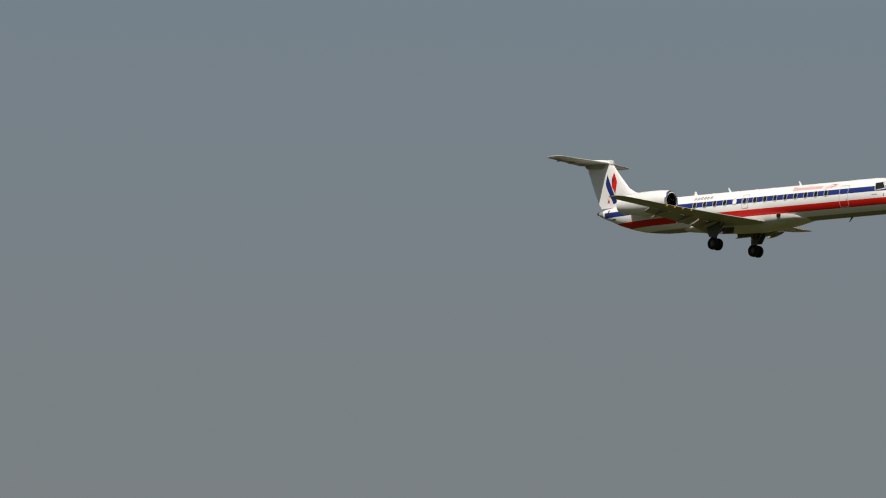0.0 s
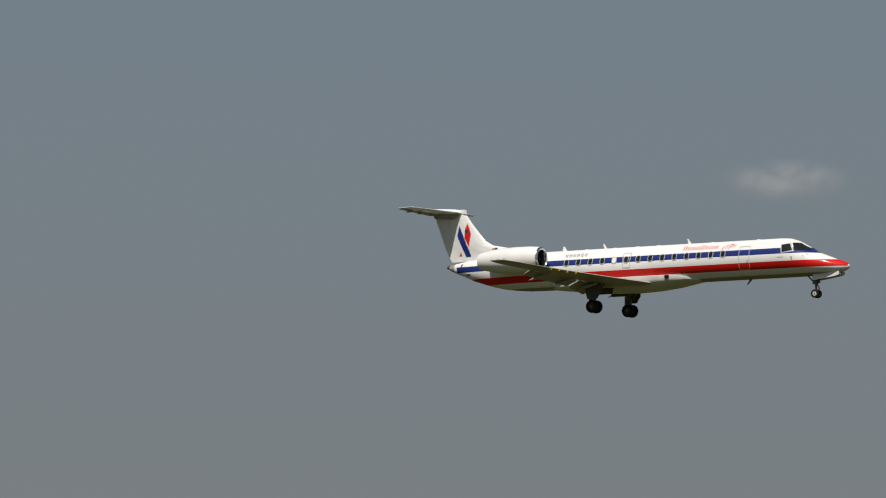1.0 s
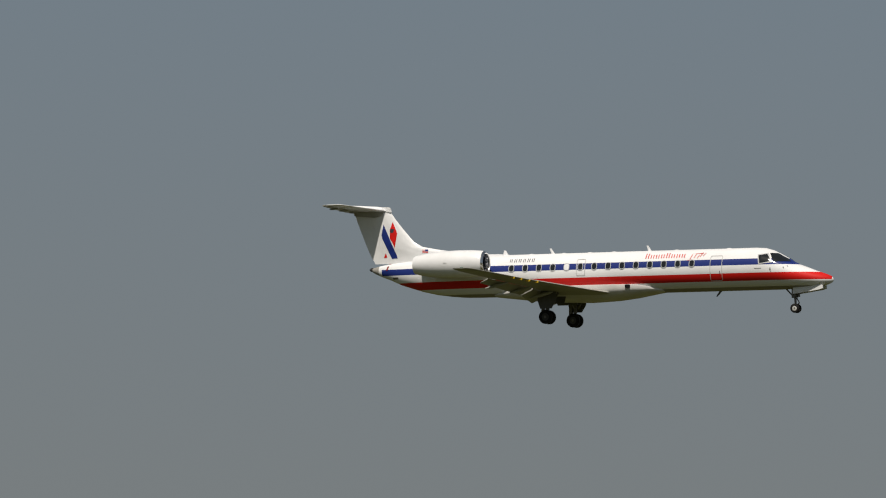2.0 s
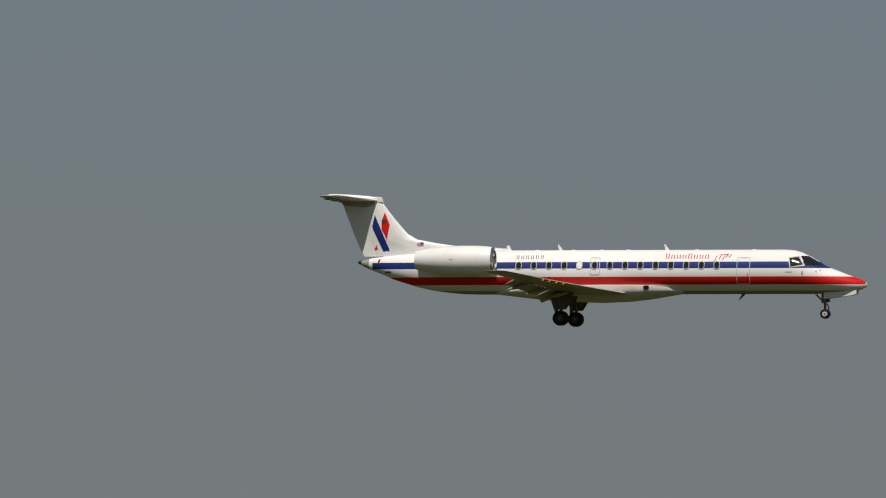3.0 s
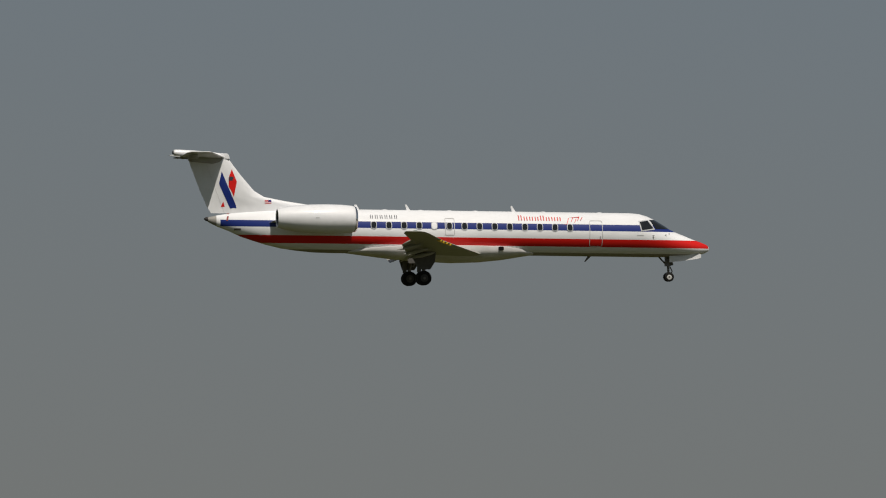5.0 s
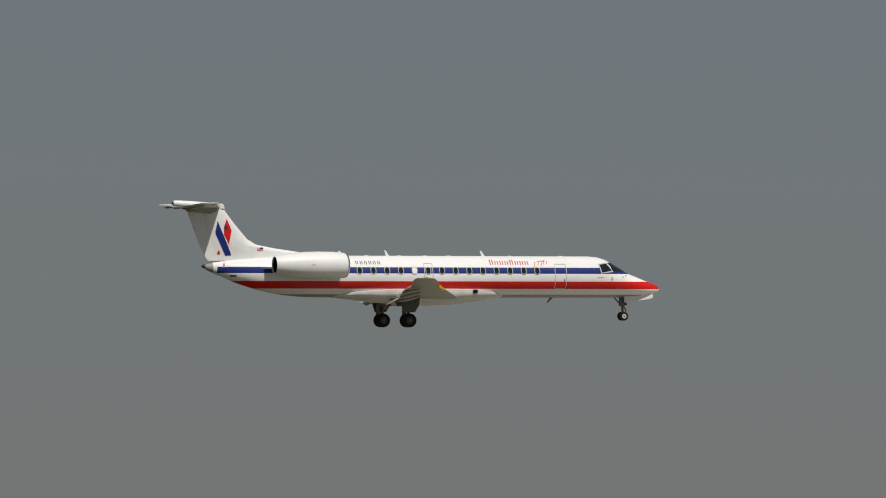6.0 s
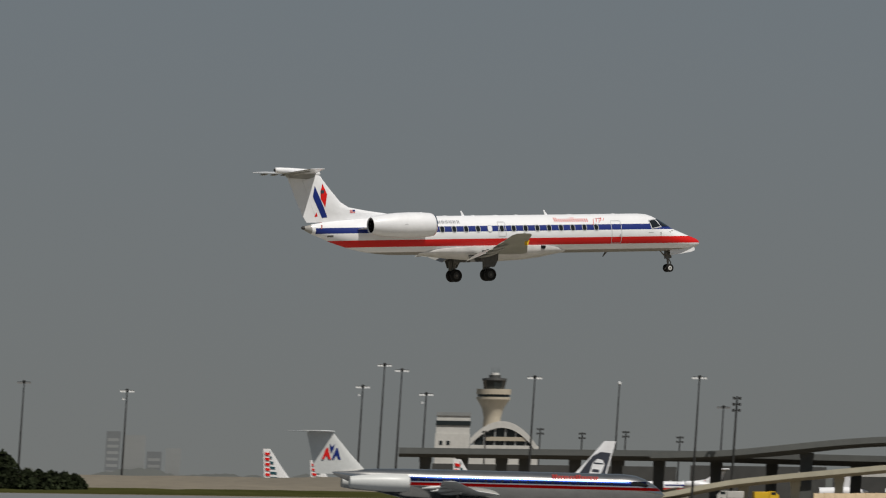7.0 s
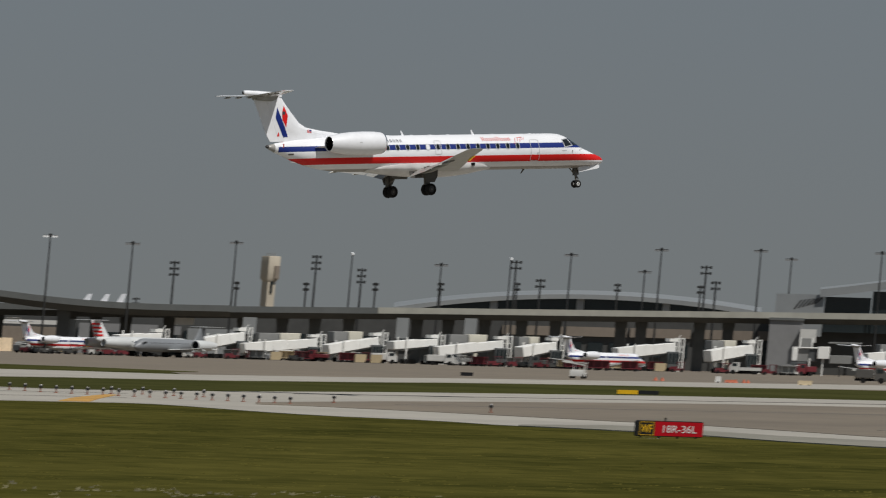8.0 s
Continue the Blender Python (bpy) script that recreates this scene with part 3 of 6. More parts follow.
    lathe(bm, (-0.62, 0, -1.06), (1, 0, 0), [(-0.1, 0.12), (0, 0.12), (0.02, 0.09), (0.021, 0.005)], 14, True)
    part("taxi_light", bm, M_LIP, jet)
    # main gear
    for s in (-1, 1):
        bm = bmesh.new()
        tube(bm, (-15.55, s * 2.1, -0.9), (-15.62, s * 2.1, -2.36), 0.12, 0.09, 12)
        tube(bm, (-15.62, s * 1.72, -2.40), (-15.62, s * 2.48, -2.40), 0.07, 0.07, 10)
        tube(bm, (-15.0, s * 2.05, -1.1), (-15.45, s * 2.1, -1.75), 0.06, 0.06, 8)
        tube(bm, (-15.6, s * 1.2, -1.3), (-15.6, s * 2.1, -1.85), 0.05, 0.05, 8)
        box(bm, -15.95, -15.75, s * 2.1 - 0.06, s * 2.1 + 0.06, -2.1, -1.5)
        mg = part("main_gear", bm, M_STEEL, jet)
        bm = bmesh.new()
        prism(bm, ((-16.1, -0.95), (-15.0, -0.95), (-15.05, -1.55), (-15.3, -1.95), (-15.95, -1.95), (-16.1, -1.5)), 1, s * 2.34, s * 2.30)
        part("leg_door", bm, M_GEARDOOR, mg)
        bm = bmesh.new()
        prism(bm, ((-16.3, -1.2), (-14.95, -1.2), (-15.05, -1.62), (-16.2, -1.62)), 1, s * 1.02, s * 0.98)
        part("bay_door", bm, M_GEARDOOR, mg)
        for o in (-0.24, 0.24):
            wheel(mg, Vector((-15.62, s * 2.1 + o, -2.40)), 0.385, 0.24, M_BRAKE)
    return jet

# ---- ground ----
M_GRASS = material("mown_grass", (0.036, 0.0415, 0.0125), 0.95, 0, 0.30, 0.22, 0.025, bump=0.1, spec=0.0, second=(0.069, 0.068, 0.0240))
M_CONC = material("pale_concrete", (0.330, 0.306, 0.262), 0.85, 0, 0.2, 0.5, 0.04)
M_APRON = material("brown_concrete", (0.162, 0.133, 0.097), 0.85, 0, 0.28, 0.35, 0.03)
M_SHOULDER = material("weathered_shoulder", (0.205, 0.192, 0.155), 0.9, 0, 0.25, 0.8, 0.06)
M_TAR = material("grey_tarmac", (0.15, 0.155, 0.16), 0.8, 0, 0.15, 0.6, 0.03)


def sheet(name, pts, z, mat, label, category):
    bm = bmesh.new()
    prism(bm, [(p[0], p[1]) for p in pts], 2, z - 0.3, z)
    return tagged(link(name, bm, mat, smooth=False), label, category, "", "structure")


# edges of the paved strips: bearing and ground distance from the stand
NEAR_EDGE = ((22, 268), (28.4, 304), (30.97, 332), (32.2, 356), (34.2, 383), (35.1, 389), (35.6, 392), (35.9, 388), (36.3, 373), (36.7, 360), (37.1, 352), (37.86, 345), (38.34, 333), (39.2, 324), (39.8, 315), (40.4, 301), (41.1, 291), (47, 250))
BROWN_EDGE = ((35.75, 418), (36.3, 406), (36.9, 404), (37.86, 389), (39.2, 366), (39.8, 359), (40.4, 346), (41.1, 329), (47, 285))
LINE_EDGE = ((38.5, 336), (39.2, 346), (39.8, 335), (40.4, 321), (41.1, 313), (47, 270))
FAR_EDGE = ((22, 470), (28.4, 480), (31, 468), (32, 475), (33, 488), (34.2, 490), (35.1, 482), (35.64, 488), (36.4, 508), (37.5, 550), (38.3, 574), (39.8, 616), (41.1, 636), (47, 760))
STRIP_EDGE = ((20, 480), (28.4, 520), (28.9, 640), (30, 660), (31, 630), (32.2, 630), (33, 645), (34.2, 630), (34.6, 606), (35.1, 626), (35.63, 632), (36.4, 650), (36.7, 666), (37.5, 700), (37.85, 727), (38.75, 768), (40, 812), (41.1, 870), (47, 1120))
PALE_EDGE = ((20, 760), (28.4, 775), (30, 800), (31.5, 790), (33, 780), (34.5, 752), (36, 738), (37.5, 800), (38, 842), (40, 949), (41.1, 1036), (47, 1300))


def band(name, a0, a1, near, far, z, mat, label, category, in0=0.0, in1=0.0):
    """A paved strip between two edges."""
    at = lambda e, a: float(np.interp(a, [q[0] for q in e], [q[1] for q in e]))
    bm = bmesh.new()
    loft(bm, [[bearing(a, at(near, a) + in0, z - 0.3), bearing(a, at(near, a) + in0, z), bearing(a, at(far, a) - in1, z), bearing(a, at(far, a) - in1, z - 0.3)] for a in np.linspace(a0, a1, 90)])
    return tagged(link(name, bm, mat, smooth=False), label, category, "", "structure")


def ground():
    bm = bmesh.new()
    n = 24
    c = 4800.0
    bmesh.ops.create_grid(bm, x_segments=n, y_segments=n, size=c)
    tagged(link("ground", bm, M_GRASS, smooth=False), "flat mown grass field reaching to the horizon", "grass", "", "structure")
    pol = lambda az, d: bearing(az, d)
    band("runway", 22.0, 47.0, NEAR_EDGE, FAR_EDGE, 0.02, M_CONC, "pale concrete runway with worn edges", "runway")
    band("taxiway_connector", 36.55, 47.0, BROWN_EDGE, FAR_EDGE, 0.04, M_APRON, "brownish concrete connector beside the runway", "taxiway", 0.0, 96.0)
    band("connector_shoulder", 38.5, 47.0, NEAR_EDGE, LINE_EDGE, 0.04, M_SHOULDER, "weathered grey shoulder below the pale edge line", "taxiway")
    sheet("far_taxiway", [(396, 640), (2600, 690), (2600, 1010), (640, 978)], 0.02, M_APRON, "brown concrete taxiway", "taxiway")
    sheet("far_runway", [(-900, 690), (396, 640), (640, 978), (830, 1269), (-900, 1420)], 0.025, M_TAR, "grey tarmac of the parallel runway", "runway")
    band("far_runway_shoulder", 20.0, 47.0, STRIP_EDGE, PALE_EDGE, 0.04, M_CONC, "pale concrete shoulder beyond the grass strip", "runway")
    sheet("apron", [pol(25, 1450), pol(30, 1330), pol(33, 1290), pol(34.6, 868), pol(35.3, 850), pol(35.9, 790), pol(36.0, 742), pol(37.5, 800), pol(38.0, 840), pol(40, 949), pol(41.1, 1036), pol(47, 1300), pol(47, 3200), pol(25, 3200)], 0.03, M_APRON, "brown concrete apron before the terminal", "apron")
    sheet("grass_verge", [pol(33.3, 1290), pol(34.6, 872), pol(35.3, 852), pol(36.1, 812), pol(36.1, 800), pol(35.2, 745), pol(34.6, 742), pol(33.3, 960)], 0.05, M_GRASS, "narrow tapering strip of grass by the apron", "grass")
    for pts in ([(190.4, 305.8), (213.0, 337.2), (252.8, 389.6), (252.2, 390.0), (212.2, 337.7), (189.4, 305.8)], [(192.4, 305.8), (212.4, 333.0), (232, 360), (231.5, 360.3), (211.7, 333.4), (191.5, 305.8)],
                [(226.4, 319.4), (238.9, 336.2), (257, 360), (256.4, 360.4), (237.7, 336.9), (224.2, 319.0)]):
        sheet("yellow_lead_line", pts, 0.055, M_LINE, "faded yellow-orange taxi line on the runway", "marking")
    for off, a0, a1 in ((34, 28.0, 35.6), (66, 28.0, 35.6), (92, 30.0, 36.0)):
        bm = bmesh.new()
        at = lambda a: float(np.interp(a, [q[0] for q in NEAR_EDGE], [q[1] for q in NEAR_EDGE])) + off
        loft(bm, [[bearing(a, at(a), 0.0), bearing(a, at(a), 0.032), bearing(a, at(a) + 0.8, 0.032), bearing(a, at(a) + 0.8, 0.0)] for a in np.linspace(a0, a1, 40)])
        tagged(link("tar_seam", bm, M_SEAMTAR, smooth=False), "dark tar seam along the runway slabs", "joint", "", "structure")
    for x0, y0, x1, y1, w in ((262, 340, 420, 372, 0.5), (300, 400, 420, 452, 0.8), (236, 270, 380, 290, 0.3)):
        sheet("tar_seam", [(x0, y0), (x1, y1), (x1, y1 + w * 1.6), (x0, y0 + w)], 0.05, M_SEAMTAR, "dark tar seam on the connector", "joint")


M_SEAMTAR = material("tar_seam", (0.12, 0.11, 0.10), 0.8, 0, 0.3)
M_LINE = material("yellow_line_paint", (0.44, 0.24, 0.05), 0.75, 0, 0.3)
ground()


# ---- standing grass in front of the runway ----
def tufts(name, label, count, place, height, width, mat):
    rng = np.random.default_rng(5)
    x, y = place(rng, count)
    h = height * rng.uniform(0.5, 1.3, count)
    lean = np.stack([rng.uniform(0.2, 0.9, count), rng.uniform(0.5, 1.3, count)], 1) * h[:, None]   # leaned away from the stand, tilting the faces up to brighten them
    ang = rng.uniform(-0.35, 0.35, count) - np.arctan2(x, y)
    dx, dy = np.cos(ang) * width * rng.uniform(0.6, 1.4, count), np.sin(ang) * width * rng.uniform(0.6, 1.4, count)
    v = np.empty((count, 5, 3))
    v[:, 0] = np.stack([x - dx, y - dy, np.full(count, 0.0)], 1)
    v[:, 1] = np.stack([x + dx, y + dy, np.full(count, 0.0)], 1)
    v[:, 2] = np.stack([x + dx * 0.7 + lean[:, 0], y + dy * 0.7 + lean[:, 1], h], 1)
    v[:, 3] = np.stack([x + lean[:, 0] * 0.3, y + lean[:, 1] * 0.3, h * 0.55], 1)
    v[:, 4] = np.stack([x - dx * 0.9 + lean[:, 0], y - dy * 0.9 + lean[:, 1], h * 0.85], 1)
    base = np.arange(count)[:, None] * 5
    f = (base + np.array([[0, 1, 2, 3, 4]])).tolist()
    me = bpy.data.meshes.new(name)
    me.from_pydata(v.reshape(-1, 3).tolist(), [], f)
    me.materials.append(mat)
    tagged(new(name, me), label, "grass", "", "stuff")


def turf():
    """Uneven mown grass between the stand and the runway, rising and dipping by a few centimetres."""
    az = np.radians(np.linspace(27.5, 43.0, 300))
    near = np.interp(np.degrees(az), [q[0] for q in NEAR_EDGE], [q[1] for q in NEAR_EDGE]) - 1.0
    u = np.linspace(0, 1, 400)[:, None] ** 0.9
    d = 148 + u * (near - 148)[None, :]
    x, y = d * np.sin(az), d * np.cos(az)
    rng = np.random.default_rng(11)
    z = np.zeros_like(d)
    for k in range(64):
        wave = 1.1 * 7.0 ** rng.random()
        a = rng.uniform(0, 2 * math.pi)
        z += wave ** 0.3 * np.sin((x * np.cos(a) + y * np.sin(a)) * 2 * math.pi / wave + rng.uniform(0, 6.28))
    z = 0.008 + 0.030 * np.clip(0.6 + 0.5 * z / z.std(), 0, 2.5) * np.clip((near - d) / 12, 0, 1) * np.clip((d - 148) / 5, 0, 1)
    rows, cols = d.shape
    i = (np.arange(rows - 1)[:, None] * cols + np.arange(cols - 1)).ravel()
    me = bpy.data.meshes.new("turf")
    me.from_pydata(np.stack([x, y, z], 2).reshape(-1, 3).tolist(), [], np.stack([i, i + 1, i + cols + 1, i + cols], 1).tolist())
    me.polygons.foreach_set("use_smooth", [True] * len(me.polygons))
    me.materials.append(M_TURF)
    tagged(new("turf", me), "uneven mown grass with yellowing patches beside the runway", "grass", "", "structure")


M_TURF = material("uneven_turf", (0.041, 0.0455, 0.0105), 0.95, 0, 0.45, 0.45, 0.06, spec=0.0, second=(0.093, 0.083, 0.0200))
turf()


def verge(rng, n):
    az = np.radians(rng.uniform(28.0, 42.5, n * 3))
    d = 150 + 260 * rng.random(n * 3) ** 1.2
    x, y = d * np.sin(az), d * np.cos(az)
    ok = d < np.interp(np.degrees(az), [q[0] for q in NEAR_EDGE], [q[1] for q in NEAR_EDGE]) - 3
    return x[ok][:n], y[ok][:n]


def straw(rng, n):
    az = np.radians(rng.uniform(34.6, 38.2, n))
    clump = np.sin(az * 700) + np.sin(az * 1630 + 1) + np.sin(az * 290)
    d = 163 + 2 * rng.standard_normal(n) - 1.8 * clump
    return d * np.sin(az), d * np.cos(az)


M_BLADE = material("grass_blades", (0.046, 0.048, 0.010), 0.9, 0, 0.3, 0.15, 0.03, second=(0.098, 0.086, 0.020), island=0.08, spec=0.0)
M_STRAW = material("dry_straw", (0.105, 0.094, 0.044), 0.9, 0, 0.3, 1.0, 0.2, island=0.4)
tufts("grass_tufts", "short green grass with yellowing patches", 9000, verge, 0.040, 0.10, M_BLADE)
tufts("dry_grass", "line of taller dry straw-coloured grass", 150, straw, 0.07, 0.05, M_STRAW)

# ---- the things ----
JET = regional_jet(pose(0, 394, 30))


def facing(az, d, z=0.0, turn=0.0):
    """A pose at a bearing and distance whose x axis runs to the right as seen from the stand and whose y axis runs away from it."""
    p = bearing(az, d, z)
    return pose(p.x, p.y, p.z, 0, 0, -az + turn)


# parked jets of the same kind, resting on their wheels
for az, d, head in ((35.47, 1500, 14), (39.38, 1466, 17), (41.52, 1470, 14)):
    p = bearing(az, d)
    j = copy_thing(JET, pose(p.x, p.y, 2.15, 0, 0, head))
    tagged(j, "white regional jet with blue and red stripes parked on the apron", "airplane", "parked regional jets")

M_SILVER = livery("bare_metal_with_bands", (0.53, 0.525, 0.51), [((0.008, 0.018, 0.085), 3.20, 3.76, -30.9, -2.4), ((0.75, 0.74, 0.72), 3.06, 3.20, -30.9, -1.6), (RED, 2.70, 3.06, -30.9, -0.6)], 0.20, 0.95, 0.0, 0.14)
M_GREYTAIL = material("pale_grey_paint", (0.55, 0.56, 0.55), 0.4, 0, 0.08)
M_GLASSBAND = material("cabin_window_glass", (0.02, 0.022, 0.03), 0.1)


def airliner(m, label, length, r, zc, paint, fin_paint, tail_mounted, fin, tailplane, wing_root, span, marks, group="", body=0.94, nose_rise=0.0):
    """A bigger jet: x forward from the nose, z up from the ground. fin: root LE x, root TE x, top LE x, top TE x, top z."""
    a = thing("airliner", m, label, "airplane", group)
    n = 28
    bm = bmesh.new()
    sec = [(0, 0.02, -0.30), (0.01, 0.22, -0.28), (0.03, 0.50, -0.20), (0.06, 0.78, -0.10), (0.09, 0.94, -0.03), (0.13, 1, 0), (0.40, 1, 0), (0.70, 1, 0), (0.78, 0.95, 0.05), (0.86, 0.74, 0.22), (0.93, 0.46, 0.42), (0.98, 0.2, 0.58), (1.0, 0.06, 0.66)]
    loft(bm, [[Vector((-s * length * body, r * k * 0.97 * math.sin(2 * math.pi * i / n), zc + r * up + r * k * math.cos(2 * math.pi * i / n))) for i in range(n)] for s, k, up in sec])
    part("fuselage", bm, paint, a)
    for side in (-1, 1):
        for k in range(int(length * 0.55)):
            x = -length * 0.15 - k * 1.0
            bm = bmesh.new()
            y = side * (r * 0.97 * math.sqrt(1 - 0.36 ** 2) + 0.02)
            box(bm, x - 0.14, x + 0.14, y - 0.015, y + 0.015, zc + 0.28 * r, zc + 0.42 * r)
            part("cabin_window", bm, M_GLASSBAND, a)
        bm = bmesh.new()
        prism(bm, ((-length * 0.048, zc + 0.30 * r), (-length * 0.075, zc + 0.52 * r), (-length * 0.098, zc + 0.50 * r), (-length * 0.098, zc + 0.26 * r)), 1, side * r * 0.60, side * r * 0.885)
        part("cockpit_window", bm, M_PANE, a)
        bm = bmesh.new()
        xr, zr = wing_root
        loft(bm, [foil(xr, side * r * 0.5, zr, length * 0.17, 0.12), foil(xr - span * 0.12, side * span * 0.19, zr + span * 0.012, length * 0.105, 0.11), foil(xr - span * 0.255, side * span * 0.5, zr + span * 0.045, length * 0.035, 0.10)])
        w = part("wing", bm, M_GREYTAIL, a)
        for s in (0.16, 0.27, 0.37):
            bm = bmesh.new()
            lathe(bm, (xr - span * 0.255 * s * 2 - length * 0.06, side * span * s, zr + span * 0.045 * s * 2 - 0.25), (-1, 0, -0.1), [(0, 0.02), (0.5, 0.16), (1.6, 0.22), (2.8, 0.02)], 8, True)
            part("flap_track_fairing", bm, M_GREYTAIL, w)
        ex, ey, ez, er, el = (-length * 0.69, r + 0.95, zc + 0.12, 1.05, 7.0) if tail_mounted else (xr - 1.2, span * 0.17, zr - 0.75, 0.95, 3.9)
        bm = bmesh.new()
        lathe(bm, (ex, side * ey, ez), (-1, 0, 0), [(0.03, er * 0.8), (0, er * 0.88), (0.2, er * 0.98), (el * 0.4, er), (el * 0.8, er * 0.82), (el, er * 0.62), (el * 0.96, er * 0.55), (el * 0.6, er * 0.5)], 24)
        e = part("nacelle", bm, M_GREYTAIL if tail_mounted else M_WHITE, a)
        bm = bmesh.new()
        lathe(bm, (ex, side * ey, ez), (-1, 0, 0), [(0.35, 0.02), (0.5, er * 0.3), (0.55, er * 0.82)], 20, True)
        part("fan", bm, M_DARK, e)
        bm = bmesh.new()
        if tail_mounted:
            loft(bm, [foil(ex - 1.2, side * (r * 0.8), ez - 0.1, el * 0.6, 0.08), foil(ex - 1.4, side * (ey - er * 0.9), ez, el * 0.5, 0.08)])
        else:
            prism(bm, ((ex - 0.4, ez + er * 0.9), (ex - 3.4, ez + er * 0.6), (ex - 3.6, ez + er * 1.2), (ex - 1.8, ez + er * 1.3)), 1, side * ey - 0.12, side * ey + 0.12)
        part("pylon", bm, M_GREYTAIL, e)
        bm = bmesh.new()
        tx0, tz, tspan, tch = tailplane
        loft(bm, [foil(tx0, side * 0.1, tz, tch, 0.10), foil(tx0 - tspan * 0.28, side * tspan * 0.5, tz + (0.0 if tail_mounted else 0.4), tch * 0.42, 0.09)])
        part("horizontal_stabilizer", bm, M_GREYTAIL, a)
        # main gear
        bm = bmesh.new()
        gx, gy = xr - length * 0.125, span * 0.078
        tube(bm, (gx, side * gy, zr), (gx, side * gy, 0.5), 0.16, 0.13, 10)
        tube(bm, (gx, side * (gy - 0.6), 0.52), (gx, side * (gy + 0.6), 0.52), 0.09, 0.09, 8)
        g = part("main_gear", bm, M_STEEL, a)
        for o in (-0.36, 0.36):
            wheel(g, Vector((gx, side * gy + o, 0.52)), 0.52, 0.36, M_BRAKE)
    bm = bmesh.new()
    f0, f1, f2, f3, ft = fin
    z0 = zc + r * 0.55
    rings = []
    for z, le, te, th in ((z0, f0, f1, 0.42), ((z0 + ft) / 2, (f0 + f2) / 2 + (f1 - f0) * 0.02, (f1 + f3) / 2, 0.36), (ft, f2, f3, 0.24)):
        ring = [Vector((le + (te - le) * s, th / 2 * min(1, math.sqrt(s / 0.2)) * (1 - max(0, s - 0.4) / 0.6 * 0.92) + 0.01, z)) for s in (0, 0.05, 0.2, 0.5, 0.8, 1)]
        rings.append(ring + [Vector((v.x, -v.y, v.z)) for v in ring[::-1]])
    loft(bm, rings)
    vf = part("vertical_fin", bm, fin_paint, a)
    for name, mt, poly in marks:
        for side in (-1, 1):
            bm = bmesh.new()
            prism(bm, poly, 1, side * 0.10, side * (0.215 + 0.004 * len(vf.children)))
            part(name, bm, mt, vf)
    bm = bmesh.new()
    tube(bm, (-length * 0.055, 0, zc - r * 0.7), (-length * 0.055, 0, nose_rise + 0.35), 0.11, 0.09, 10)
    g = part("nose_gear", bm, M_STEEL, a)
    for o in (-0.2, 0.2):
        wheel(g, Vector((-length * 0.055, o, nose_rise + 0.34)), 0.34, 0.22, M_BRAKE)
    return a


A_RED = tuple((-40.55 + 0.80 * (x + 40.72), 6.0 + 0.85 * (z - 5.85)) for x, z in ((-41.4, 5.25), (-41.05, 5.25), (-40.72, 5.85), (-40.39, 5.25), (-40.04, 5.25), (-40.60, 6.85), (-40.84, 6.85)))
A_BLUE = tuple((x + 1.16, z) for x, z in A_RED)
LINER = airliner(pose(482.5, 779, -0.26, 0, 0.6, -20), "bare metal airliner with blue and red stripes taxiing", 45.0, 1.85, 2.78, M_SILVER, M_GREYTAIL, True,
                 (-35.3, -41.7, -40.0, -43.1, 8.75), (-39.7, 8.8, 12.2, 3.7), (-19.5, 1.75), 32.9,
                 (("emblem_red", M_RED, A_RED), ("emblem_blue", M_BLUE, A_BLUE), ("emblem_bird", M_BLUE, ((-40.25, 7.35), (-39.97, 6.95), (-39.68, 7.35), (-39.76, 6.7), (-39.97, 6.2), (-40.17, 6.7)))), body=0.885, nose_rise=0.23)
for k in range(8):
    bm = bmesh.new()
    x = -13.8 + k * 0.70
    h = 0.56 if k in (0, 4) else 0.42
    for q in (0.0, 0.34):
        box(bm, x + q, x + q + 0.20, -1.50, -1.0, 3.82, 3.82 + h)
    part("title_bar", bm, M_REDTXT, LINER)

# tail fins of bigger jets waiting beyond the bank
M_NAVYGREEN = material("dark_teal_paint", (0.02, 0.07, 0.09), 0.4)
M_FLAGWHITE = material("pearl_white_paint", (0.70, 0.70, 0.70), 0.4)


def flag_fin_jet(az, d, z, head, s):
    p = bearing(az, d)
    marks = []
    for k in range(6):
        za = 5.1 + k * 1.15
        xa = lambda zz: -34.9 - (zz - 4.6) * 0.11
        for mt, o, w, up in ((M_RED, 0.15, 1.2, 0.0), (M_NAVYGREEN, 1.45, 2.2 - 0.42 * k, 0.35)):
            z0, z1 = za + up, za + up + 0.55
            marks.append(("fin_band", mt, ((xa(z0) + o, z0), (xa(z0) + o + w, z0 - 0.15), (xa(z1) + o + w, z1 - 0.15), (xa(z1) + o, z1))))
    return airliner(pose(p.x, p.y, z, 0, 0, head), "white airliner with a red and blue banded fin", 39.5, 1.9, 3.4, M_WHITE, M_FLAGWHITE, False,
                    (-27.0, -35.0, -34.0, -35.9, 12.2), (-33.6, 4.3, 14.2, 3.6), (-13.5, 2.3), 34.3, marks, "jets with banded fins")


